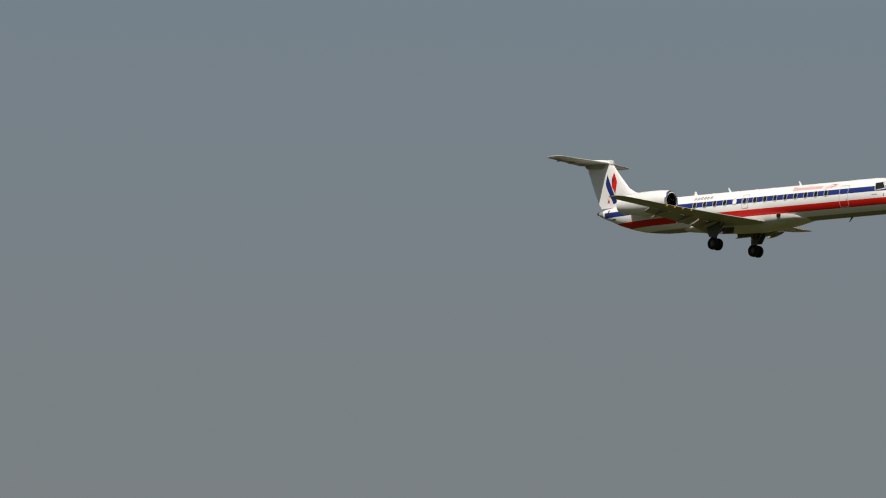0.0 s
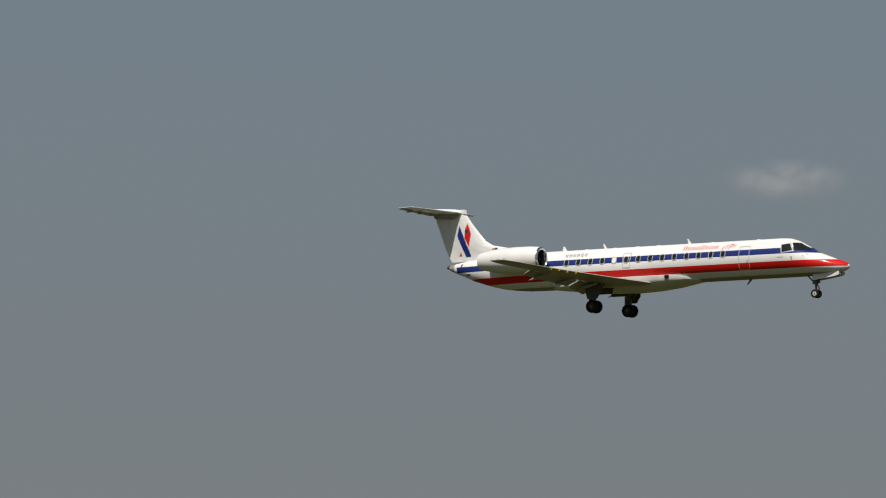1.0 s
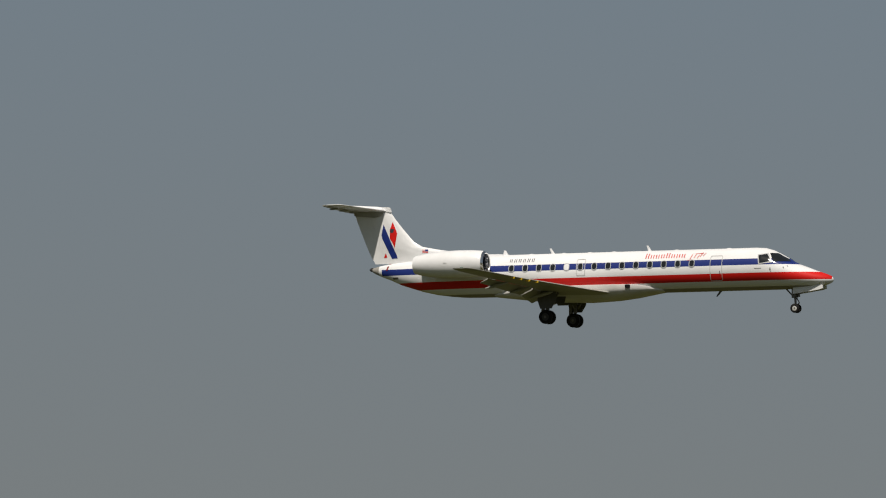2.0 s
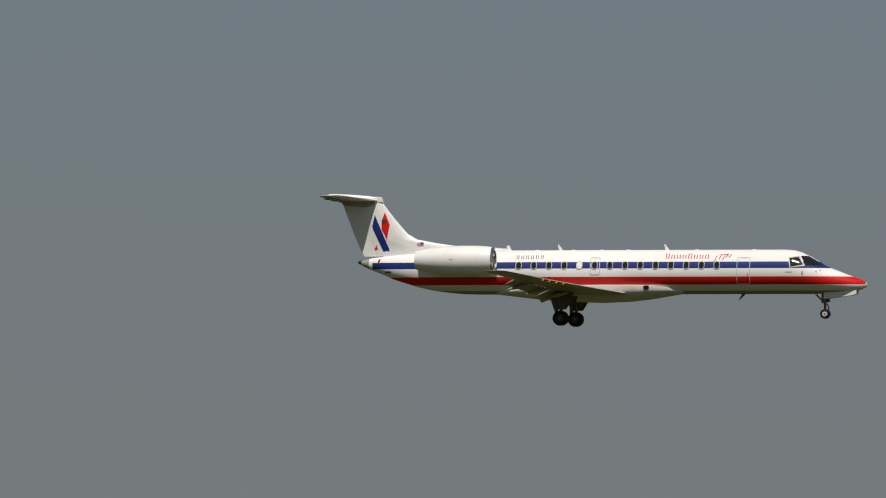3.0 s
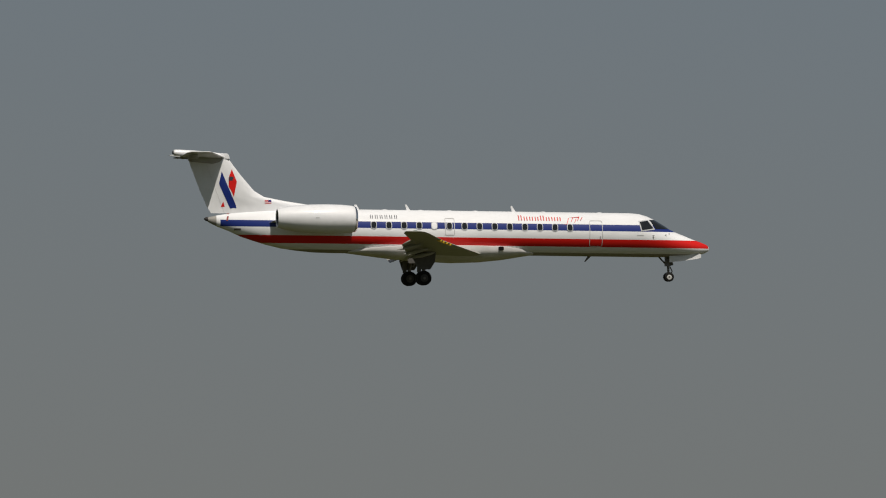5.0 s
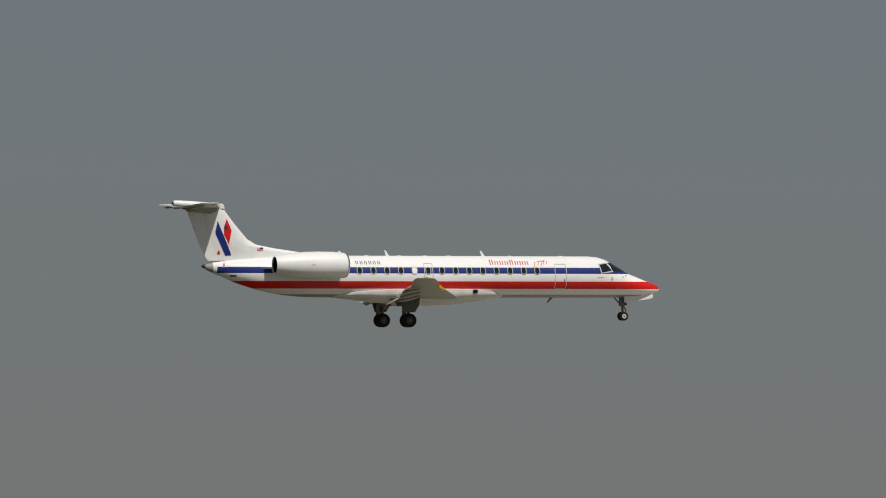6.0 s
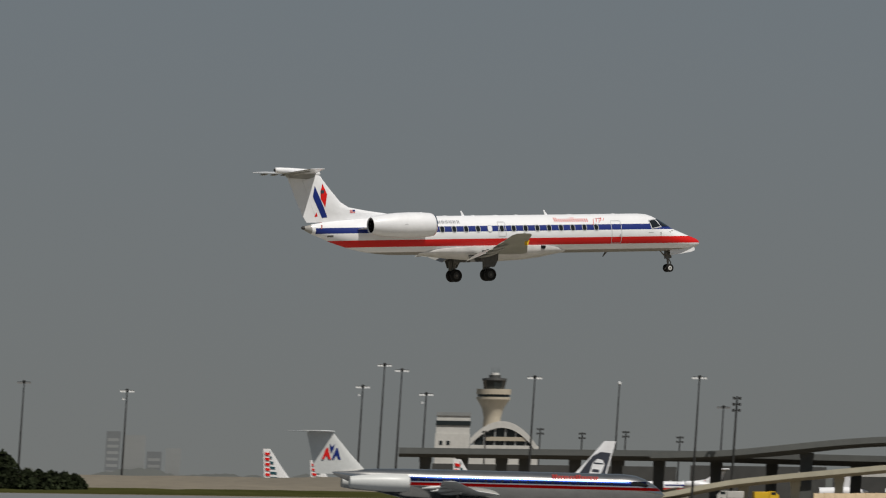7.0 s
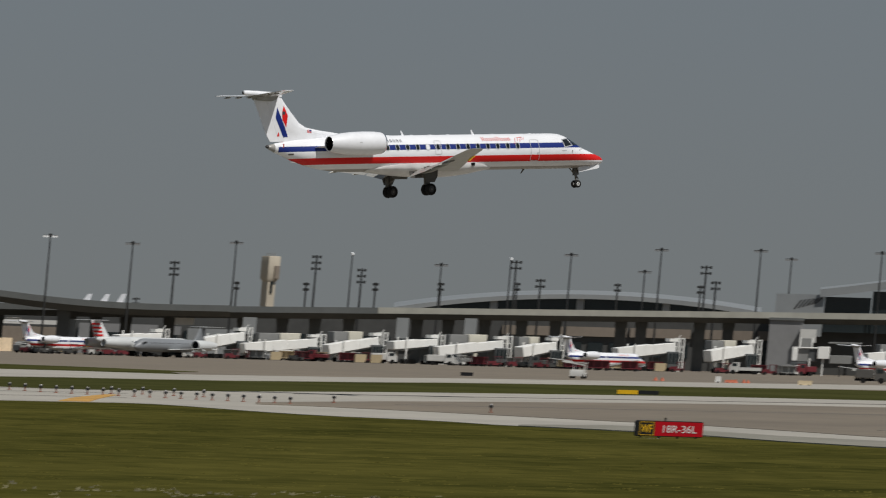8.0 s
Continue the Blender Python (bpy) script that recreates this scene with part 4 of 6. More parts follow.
p = bearing(36.05, 1486)
airliner(pose(p.x, p.y, 0, 0, 0, 12), "silver-grey regional jet with a banded fin parked on the apron", 30.0, 1.3, 2.35, M_GREYTAIL, M_FLAGWHITE, True,
         (-23.4, -27.8, -26.6, -29.2, 6.6), (-26.4, 6.6, 8.2, 2.2), (-11.5, 1.5), 21.0,
         [("fin_band", M_RED, ((-28.6 + 0.4 * (5 - z), z), (-26.4 + 0.5 * (5 - z), z), (-26.5 + 0.5 * (5 - z), z + 0.35), (-28.7 + 0.4 * (5 - z), z + 0.35))) for z in (3.6, 4.3, 5.0, 5.7)])
M_DULLJET = material("dull_grey_paint", (0.20, 0.21, 0.22), 0.45, 0, 0.12)
airliner(facing(35.62, 1452, 0, 238), "dull grey regional jet turned across the apron", 26.0, 1.25, 2.2, M_DULLJET, M_DULLJET, True,
         (-20.4, -24.0, -23.0, -25.0, 5.9), (-22.8, 5.9, 7.4, 1.9), (-10.2, 1.4), 19.5, [])
for az, d, z, head in ((29.70, 1740, -2.2, 8), (30.0, 1900, -4.2, 5), (31.2, 1500, -4.6, 10)):
    flag_fin_jet(az, d, z, head, 1)

FIGURE_AT = bearing(29.82, 1330)
p = FIGURE_AT
FIGURE_JET = airliner(pose(p.x, p.y, -0.9, 0, 0, 180 - 14), "white airliner with a dark painted figure on its fin", 39.5, 1.9, 3.3, M_WHITE, M_WHITE, False,
         (-28.6, -35.4, -35.0, -37.0, 11.6), (-33.6, 4.3, 14.2, 3.6), (-13.5, 2.3), 34.3,
         (("fin_patch", M_INK, ((-30.3, 5.3), (-35.3, 5.3), (-36.2, 9.5), (-34.4, 9.7), (-33.0, 9.0), (-32.2, 8.0))), ("fin_patch_light", M_WHITE, ((-32.4, 5.4), (-34.4, 5.4), (-35.2, 7.4), (-34.8, 8.3), (-33.8, 8.5), (-33.0, 7.6))), ("fin_patch_bar", M_INK, ((-33.2, 7.55), (-34.9, 7.5), (-34.9, 7.75), (-33.3, 7.85))), ("fin_patch_bar", M_INK, ((-32.9, 6.2), (-34.3, 6.1), (-34.3, 6.6), (-33.1, 6.7)))), "jets with banded fins")

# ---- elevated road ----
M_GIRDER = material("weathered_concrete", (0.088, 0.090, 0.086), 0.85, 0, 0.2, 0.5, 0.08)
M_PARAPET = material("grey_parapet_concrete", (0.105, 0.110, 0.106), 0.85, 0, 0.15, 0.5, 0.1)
M_PARAPALE = material("pale_parapet_concrete", (0.36, 0.35, 0.30), 0.85, 0, 0.15, 0.5, 0.1)
M_CREAM = material("cream_concrete", (0.46, 0.43, 0.33), 0.8, 0, 0.12, 0.5, 0.1)


def elevated_road(name, label, profile, d, width, rail, girder_mat, rail_mat, piers, pier_w):
    """profile: bearing, top and underside heights along the road."""
    road = thing(name, pose(0, 0, 0), label, "bridge", "", "structure")
    az = [q[0] for q in profile]
    fine = np.linspace(az[0], az[-1], 60)
    top, low = (np.interp(fine, az, [q[k] for q in profile]) for k in (1, 2))
    ker = np.ones(5) / 5
    top, low = (np.convolve(np.pad(v, 2, mode="edge"), ker, "valid") for v in (top, low))
    bm = bmesh.new()
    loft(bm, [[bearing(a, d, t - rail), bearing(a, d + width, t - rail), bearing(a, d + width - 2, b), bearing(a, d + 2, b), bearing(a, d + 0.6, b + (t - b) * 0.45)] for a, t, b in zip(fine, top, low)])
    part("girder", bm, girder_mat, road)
    for o in (-0.25, width - 0.1):
        bm = bmesh.new()
        loft(bm, [[bearing(a, d + o, t - rail - 0.35), bearing(a, d + o, t), bearing(a, d + o + 0.3, t), bearing(a, d + o + 0.3, t - rail - 0.35)] for a, t in zip(fine, top)])
        part("parapet", bm, rail_mat, road)
    if az[-1] > 40:   # paler parapet beyond bearing 37.3
        pale_part = fine > 37.3
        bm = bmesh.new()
        loft(bm, [[bearing(a, d - 0.32, t - rail - 0.3), bearing(a, d - 0.32, t + 0.05), bearing(a, d + 0.1, t + 0.05), bearing(a, d + 0.1, t - rail - 0.3)] for a, t in zip(fine[pale_part], top[pale_part])])
        part("parapet", bm, M_PARAPALE, road, "paler stretch of parapet")
    for a in piers:
        b = float(np.interp(a, fine, low))
        bm = bmesh.new()
        m = facing(a, d + width / 2)
        loft(bm, [[m @ Vector((sx * w, sy, z)) for sx, sy in ((-1, -1.1), (1, -1.1), (1, 1.1), (-1, 1.1))] for w, z in ((pier_w / 2, 0), (pier_w / 2, b - 1.2), (pier_w / 2 + 0.15, b - 0.9), (pier_w / 2 + 0.15, b + 0.05))])
        part("pier", bm, girder_mat, road)
    return road


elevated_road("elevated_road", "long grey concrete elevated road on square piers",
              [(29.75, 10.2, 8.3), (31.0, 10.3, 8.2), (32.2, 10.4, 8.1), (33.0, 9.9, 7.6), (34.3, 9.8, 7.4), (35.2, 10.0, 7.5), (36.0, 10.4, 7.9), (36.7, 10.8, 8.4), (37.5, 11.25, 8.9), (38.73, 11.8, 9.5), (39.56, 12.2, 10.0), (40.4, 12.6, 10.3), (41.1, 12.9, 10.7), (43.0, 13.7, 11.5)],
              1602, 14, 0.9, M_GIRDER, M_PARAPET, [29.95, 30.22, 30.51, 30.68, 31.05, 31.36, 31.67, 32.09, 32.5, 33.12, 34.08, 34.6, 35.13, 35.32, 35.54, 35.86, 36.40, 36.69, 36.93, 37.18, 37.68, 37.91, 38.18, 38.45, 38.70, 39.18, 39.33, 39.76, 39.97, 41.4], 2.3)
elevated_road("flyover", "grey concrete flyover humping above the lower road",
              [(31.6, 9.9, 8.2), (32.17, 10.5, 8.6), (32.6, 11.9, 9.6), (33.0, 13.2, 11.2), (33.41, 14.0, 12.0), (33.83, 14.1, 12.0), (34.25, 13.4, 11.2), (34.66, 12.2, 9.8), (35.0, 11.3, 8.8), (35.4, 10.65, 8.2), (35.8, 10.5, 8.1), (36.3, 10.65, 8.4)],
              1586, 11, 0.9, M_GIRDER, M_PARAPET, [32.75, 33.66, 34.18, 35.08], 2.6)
elevated_road("ramp_bridge", "cream concrete ramp climbing to the elevated road",
              [(31.55, 0.9, 0.0), (31.8, 2.1, 0.3), (31.97, 3.2, 1.4), (32.21, 4.5, 2.8), (32.63, 5.9, 4.2), (33.04, 7.1, 5.4), (33.74, 9.1, 7.4)],
              1572, 9, 0.7, M_CREAM, M_CREAM, [32.3, 32.68, 33.0, 33.4], 1.8)

# ---- concourse and terminal behind the road ----
M_FACADE = material("dark_facade", (0.055, 0.055, 0.052), 0.6, 0, 0.2, 0.6, 0.08)
M_TANBAND = material("tan_panel", (0.20, 0.165, 0.13), 0.7, 0, 0.12, 0.8, 0.1)
M_GREYWALL = material("grey_render", (0.20, 0.20, 0.20), 0.8, 0, 0.10, 0.6, 0.1)
M_ROOFWHITE = material("pale_metal_roof", (0.27, 0.28, 0.28), 0.45, 0.2, 0.08, 0.5, 0.1)
M_TINT = material("tinted_curtain_glass", (0.018, 0.024, 0.026), 0.12, 0, 0.2)
M_BEIGE = material("beige_precast", (0.43, 0.38, 0.30), 0.75, 0, 0.12, 0.5, 0.1)
M_WHITEBOX = material("white_sheet_metal", (0.56, 0.55, 0.52), 0.5, 0, 0.10, 1.0, 0.3)
M_MAST = material("galvanised_mast", (0.032, 0.032, 0.031), 0.55, 0.3, 0.2)
M_LAMPGLASS = material("lamp_glass", (0.86, 0.87, 0.87), 0.15)
M_LENSDULL = material("dusty_lamp_glass", (0.22, 0.22, 0.22), 0.3)


def span_box(bm, a0, a1, d, depth, z0, z1):
    m = facing((a0 + a1) / 2, d)
    half = d * math.tan(radians((a1 - a0) / 2))
    box(bm, -half, half, 0, depth, z0, z1, m)


def concourse():
    c = thing("concourse_building", pose(0, 0, 0), "dark concourse building with tan panels under the road", "building", "", "structure")
    edges = np.arange(33.6, 43.01, 0.47)
    for k, (a0, a1) in enumerate(zip(edges, edges[1:])):
        bm = bmesh.new()
        span_box(bm, a0, a1, 1668, 30, 0, 9.2 if a0 < 37 else 11.2)
        part("facade_bay", bm, M_FACADE, c)
        if a0 > 37.9:
            bm = bmesh.new()
            span_box(bm, a0 + 0.012, a1 - 0.012, 1667.2, 1.0, 6.6 + 0.12 * (a0 - 38), 8.6 + 0.12 * (a0 - 38))
            part("tan_panel", bm, M_TANBAND, c)
        for j in range(3):
            bm = bmesh.new()
            q = a0 + (a1 - a0) * (j + 0.5) / 3
            span_box(bm, q - 0.055, q + 0.055, 1667.6, 0.5, 2.6, 5.4)
            part("window_pane", bm, M_TINT, c)
    for a0, a1, z0, z1 in ((37.53, 37.62, 5.0, 9.2), (38.03, 38.12, 5.2, 9.5), (35.06, 35.17, 3.0, 7.0), (36.40, 36.50, 5.0, 8.4), (35.90, 36.04, 6.5, 7.9), (40.50, 40.62, 6.6, 9.3)):
        bm = bmesh.new()
        span_box(bm, a0, a1, 1600 - 6, 5, z0, z1)
        part("plant_cabinet", bm, M_WHITEBOX if z0 > 5.6 else M_ROOFWHITE, c)
    # low service sheds west of the concourse
    for a0, a1, z1, mt in ((34.5, 34.75, 6.6, M_BEIGE), (34.76, 35.02, 6.9, M_FACADE), (31.9, 32.9, 7.6, M_FACADE), (30.0, 31.8, 7.2, M_FACADE), (32.95, 34.4, 6.8, M_FACADE)):
        bm = bmesh.new()
        span_box(bm, a0, a1, 1690, 20, 0, z1)
        part("service_shed", bm, mt, c)
    # pale service buildings seen between the piers
    for a0, a1, z0, z1, mt in ((33.9, 35.04, 0, 5.3, M_TANBAND), (33.9, 35.04, 5.8, 6.7, M_WHITEBOX), (35.2, 35.78, 0, 6.4, M_GREYWALL), (35.3, 35.62, 3.4, 4.6, M_TINT), (36.0, 36.34, 0, 5.9, M_ROOFWHITE), (32.7, 33.8, 5.6, 6.5, M_WHITEBOX), (35.045, 35.145, 1.9, 7.2, M_WHITEBOX), (35.845, 35.985, 6.6, 7.7, M_WHITEBOX), (35.86, 35.95, 4.4, 6.2, M_GREYWALL)):
        bm = bmesh.new()
        span_box(bm, a0, a1, 1652 if mt is not M_TINT else 1651.7, 8, z0, z1)
        part("service_wall", bm, mt, c)
    b = thing("stair_block", pose(0, 0, 0), "plain grey stair block in front of the concourse", "building", "", "structure")
    bm = bmesh.new()
    span_box(bm, 40.27, 40.52, 1596, 40, 0, 11.0)
    part("block", bm, M_GREYWALL, b)
    bm = bmesh.new()
    span_box(bm, 40.265, 40.525, 1595.6, 1.0, 11.0, 11.5)
    part("coping", bm, M_PARAPET, b)


def arched_hall(name, label, a0, a1, d, base, crown, drop0, drop1, gap):
    h = thing(name, pose(0, 0, 0), label, "building", "", "structure")
    n = 28
    arc = lambda s: base + drop0 + (drop1 - drop0) * s + (crown - base) * (1 - (2 * s - 1) ** 2)
    bm = bmesh.new()
    rings = []
    for i in range(n + 1):
        s = i / n
        a, z = a0 + (a1 - a0) * s, arc(s)
        rings.append([bearing(a, d, z - 1.1), bearing(a, d, z), bearing(a, d + 60, z + 1.5), bearing(a, d + 60, z + 0.4)])
    loft(bm, rings)
    part("arched_roof", bm, M_ROOFWHITE, h)
    k = 0
    s = 0.04
    while s < 0.96:
        e = min(0.96, s + gap)
        bm = bmesh.new()
        pts = [s + (e - 0.012 - s) * i / 5 for i in range(6)]
        loft(bm, [[bearing(a0 + (a1 - a0) * q, d + 2 + o, zz) for o, zz in ((0, base - 4), (0, arc(q) - 1.0), (0.3, arc(q) - 1.0), (0.3, base - 4))] for q in pts])
        part("glass_wall", bm, M_TINT, h)
        bm = bmesh.new()
        m = facing(a0 + (a1 - a0) * (e - 0.004), d + 1.4)
        box(bm, -0.9, 0.9, 0, 1.4, base - 4, arc(e) - 0.6, m)
        part("pylon", bm, M_ROOFWHITE, h)
        s = e
    bm = bmesh.new()
    span_box(bm, a0 + 0.05, a1 - 0.05, d + 3, 56, 0, base - 0.3)
    part("lower_storeys", bm, M_GREYWALL, h)
    return h


concourse()
arched_hall("terminal_hall", "terminal hall with a long pale arched roof and dark glass", 37.5, 40.2, 1900, 12.9, 16.6, 0, 1.4, 0.235)


def east_hall():
    h = thing("east_terminal_hall", pose(0, 0, 0), "terminal hall with a pale rising roof and dark glazing", "building", "", "structure")
    bm = bmesh.new()
    loft(bm, [[bearing(a, 1640, z - 1.6), bearing(a, 1640, z), bearing(a, 1700, z + 1), bearing(a, 1700, z - 0.6)] for a, z in ((40.62, 17.9), (40.85, 18.8), (41.1, 19.9), (41.6, 21.6), (42.4, 23.5), (43.4, 24.2))])
    part("roof", bm, M_ROOFWHITE, h)
    for a0, a1, z1 in ((40.66, 41.0, 17.0), (41.01, 41.4, 18.4), (41.41, 42.0, 20.0), (42.01, 43.3, 21.5)):
        bm = bmesh.new()
        span_box(bm, a0, a1, 1642, 0.4, 9, z1 - 0.6)
        part("glass_wall", bm, M_TINT, h)
    bm = bmesh.new()
    span_box(bm, 40.30, 40.655, 1641, 50, 8, 16.8)
    part("end_wall", bm, M_ROOFWHITE, h)
    for k in range(6):
        bm = bmesh.new()
        a = 40.47 + 0.03 * k
        tube(bm, bearing(a - 0.03, 1640, 13.6 + 0.25 * k), bearing(a + 0.02, 1639.4, 15.6 + 0.12 * k), 0.16, 0.16, 6)
        part("truss_bar", bm, M_MAST, h)
    bm = bmesh.new()
    span_box(bm, 40.5, 43.3, 1645, 40, 0, 9)
    part("lower_storeys", bm, M_FACADE, h)


east_hall()


# ---- control towers ----
def control_tower():
    m = facing(30.42, 2300, -0.6)
    t = thing("control_tower", m, "beige control tower with a flared cab above an arched base building", "tower", "", "structure")
    bm = bmesh.new()
    lathe(bm, (0, 0, 0), (0, 0, 1), [(0, 3.4), (14, 2.9), (21, 2.6), (23, 2.5), (26, 3.2), (28.2, 4.6), (28.6, 4.9)], 24, True)
    part("shaft", bm, M_BEIGE, t)
    for z, r, h, mt in ((28.6, 5.0, 0.7, M_BEIGE), (29.4, 4.8, 0.7, M_TINT), (30.1, 5.1, 1.6, M_BEIGE)):
        bm = bmesh.new()
        lathe(bm, (0, 0, 0), (0, 0, 1), [(z, r), (z + h, r)], 24, True)
        part("gallery_ring", bm, mt, t)
    bm = bmesh.new()
    lathe(bm, (0, 0, 0), (0, 0, 1), [(31.7, 3.0), (34.3, 3.5)], 8, True)
    cab = part("cab_glass", bm, M_TINT, t)
    bm = bmesh.new()
    lathe(bm, (0, 0, 0), (0, 0, 1), [(34.3, 3.7), (34.9, 3.6), (35.1, 1.8), (35.9, 1.7)], 12, True)
    part("cab_roof", bm, M_FACADE, t)
    bm = bmesh.new()
    lathe(bm, (0, 0, 0), (0, 0, 1), [(35.9, 1.3), (36.6, 1.2)], 12, True)
    part("roof_radome", bm, M_WHITEBOX, t)
    for k in range(4):
        bm = bmesh.new()
        tube(bm, (-1 + 0.7 * k, 0.3 * k, 36.5), (-1 + 0.7 * k, 0.3 * k, 38.0 + 0.3 * (k % 2)), 0.05, 0.03, 5)
        part("antenna", bm, M_MAST, t)
    b = thing("terminal_base_building", facing(30.415, 2290), "white base building with an arched window front", "building", "", "structure")
    bm = bmesh.new()
    box(bm, -16.0, -6.2, 0, 14, 0, 23.6)
    part("block", bm, M_WHITEBOX, b)
    for z0, z1, mt in ((20.0, 21.4, M_TINT), (13.0, 17.6, M_WHITEBOX), (22.9, 23.9, M_ROOFWHITE)):
        bm = bmesh.new()
        box(bm, -16.2, -6.0, -0.3, 13, z0, z1)
        part("band", bm, mt, b)
    for x in (-14.4, -12.3):
        bm = bmesh.new()
        box(bm, x - 0.5, x + 0.5, -0.4, 0.2, 14.2, 15.4)
        part("window_pane", bm, M_TINT, b)
    arc = lambda s: (-5.8 + 20.4 * s, 12.6 + 8.9 * math.sin(math.pi * min(1, 0.10 + 0.90 * s)) ** 0.75)
    bm = bmesh.new()
    pts = [arc(i / 20) for i in range(21)]
    loft(bm, [[Vector((x, 0, z - 2.0)), Vector((x, 0, z)), Vector((x, 16, z)), Vector((x, 16, z - 2.0))] for x, z in pts])
    part("arched_roof", bm, M_WHITEBOX, b)
    for i in range(1, 20, 3):
        q = [arc((i + j) / 20) for j in (0, 1, 2, 3) if i + j <= 20]
        bm = bmesh.new()
        loft(bm, [[Vector((x, 1.2, 12.0)), Vector((x, 1.2, max(12.2, z - 1.1))), Vector((x, 1.5, max(12.2, z - 1.1))), Vector((x, 1.5, 12.0))] for x, z in q])
        part("arch_glass", bm, M_TINT, b)
        bm = bmesh.new()
        x, z = q[0]
        box(bm, x - 0.25, x + 0.25, 0.6, 1.6, 12, max(12.3, z - 0.8))
        part("mullion", bm, M_ROOFWHITE, b)
    bm = bmesh.new()
    box(bm, -5.8, 14.6, 0.3, 15, 0, 14.3)
    part("lower_storeys", bm, M_WHITEBOX, b)
    bm = bmesh.new()
    box(bm, -1.5, 10.5, 0.2, 1, 15.6, 16.8)
    part("balcony", bm, M_BEIGE, b)


def old_tower():
    t = thing("ramp_tower", facing(36.565, 2000, 0, 34), "slim beige concrete ramp tower with a projecting cab", "tower", "", "structure")
    bm = bmesh.new()
    box(bm, -1.2, 1.2, -1.2, 1.5, 0, 19.5)
    part("shaft", bm, M_BEIGE, t)
    bm = bmesh.new()
    loft(bm, [[Vector((sx * w, sy * w, z)) for sx, sy in ((-1, -1), (1, -1), (1, 1), (-1, 1))] for w, z in ((1.2, 18.9), (1.75, 19.8), (1.75, 25.2), (1.6, 25.5))])
    part("head", bm, M_BEIGE, t)
    bm = bmesh.new()
    box(bm, 0.1, 1.5, -2.2, -1.2, 19.8, 23.0)
    part("balcony", bm, M_TANBAND, t)
    bm = bmesh.new()
    box(bm, -0.45, 0.25, -1.46, -1.3, 16.0, 19.0)
    part("slot_window", bm, M_TINT, t)
    for k in range(4):
        bm = bmesh.new()
        tube(bm, (-1.2 + 0.8 * k, 0, 25.4), (-1.2 + 0.8 * k, 0, 26.3), 0.25, 0.2, 8)
        part("roof_unit", bm, M_ROOFWHITE, t)


control_tower()
old_tower()


# ---- lighting masts ----
def ring_mast(h, lamps, lit):
    t = thing("light_mast", pose(0, 0, 0), "tall grey lighting mast with a ring of floodlights", "light mast", "apron lighting masts")
    bm = bmesh.new()
    tube(bm, (0, 0, 0), (0, 0, h), 0.27, 0.12, 10)
    tube(bm, (0, 0, 0), (0, 0, 0.6), 0.55, 0.5, 10)
    part("pole", bm, M_MAST, t)
    bm = bmesh.new()
    box(bm, -1.2, 1.2, -0.08, 0.08, h - 0.22, h - 0.08)
    box(bm, -0.08, 0.08, -1.1, 1.1, h - 0.22, h - 0.08)
    lathe(bm, (0, 0, h), (0, 0, 1), [(-0.45, 0.28), (0.1, 0.34), (0.3, 0.1)], 10, True)
    part("crossarm", bm, M_MAST, t)
    for k in range(lamps):
        a = 2 * math.pi * k / lamps
        c = Vector((1.18 * math.cos(a), 1.1 * math.sin(a), h - 0.28))
        bm = bmesh.new()
        box(bm, c.x - 0.24, c.x + 0.24, c.y - 0.2, c.y + 0.2, c.z - 0.02, c.z + 0.22)
        fl = part("floodlight", bm, M_MAST, t)
        bm = bmesh.new()
        box(bm, c.x - 0.26, c.x + 0.26, c.y - 0.26, c.y + 0.18, c.z - 0.26, c.z + 0.10)
        part("lens", bm, M_LAMPGLASS if lit else M_LENSDULL, fl)
    if lit == 2:
        bm = bmesh.new()
        box(bm, -0.75, 0, -0.05, 0.05, h - 2.1, h - 2.0)
        box(bm, -1.05, -0.6, -0.25, 0.2, h - 2.2, h - 1.75)
        part("side_lamp", bm, M_LAMPGLASS, t)
    return t


def rack_mast(h, rows, wide):
    t = thing("floodlight_mast", pose(0, 0, 0), "dark mast with stacked rows of floodlights", "light mast", "stacked floodlight masts")
    bm = bmesh.new()
    tube(bm, (0, 0, 0), (0, 0, h), 0.29, 0.18, 10)
    part("pole", bm, M_MAST, t)
    for r in range(rows):
        z = h - 0.4 - 1.25 * r
        bm = bmesh.new()
        box(bm, -wide, wide, -0.1, 0.1, z - 0.09, z + 0.09)
        part("crossarm", bm, M_MAST, t)
        for s in (-1, 0, 1) if wide > 0.95 else (-1, 1):
            bm = bmesh.new()
            x = s * (wide - 0.25)
            loft(bm, [[Vector((x + sx * w, -0.1 + dy, z + sz * w * 1.1)) for sx, sz in ((-1, -1), (1, -1), (1, 1), (-1, 1))] for w, dy in ((0.26, -0.5), (0.26, -0.28), (0.15, 0.1))])
            part("floodlight", bm, M_MAST, t)
    return t


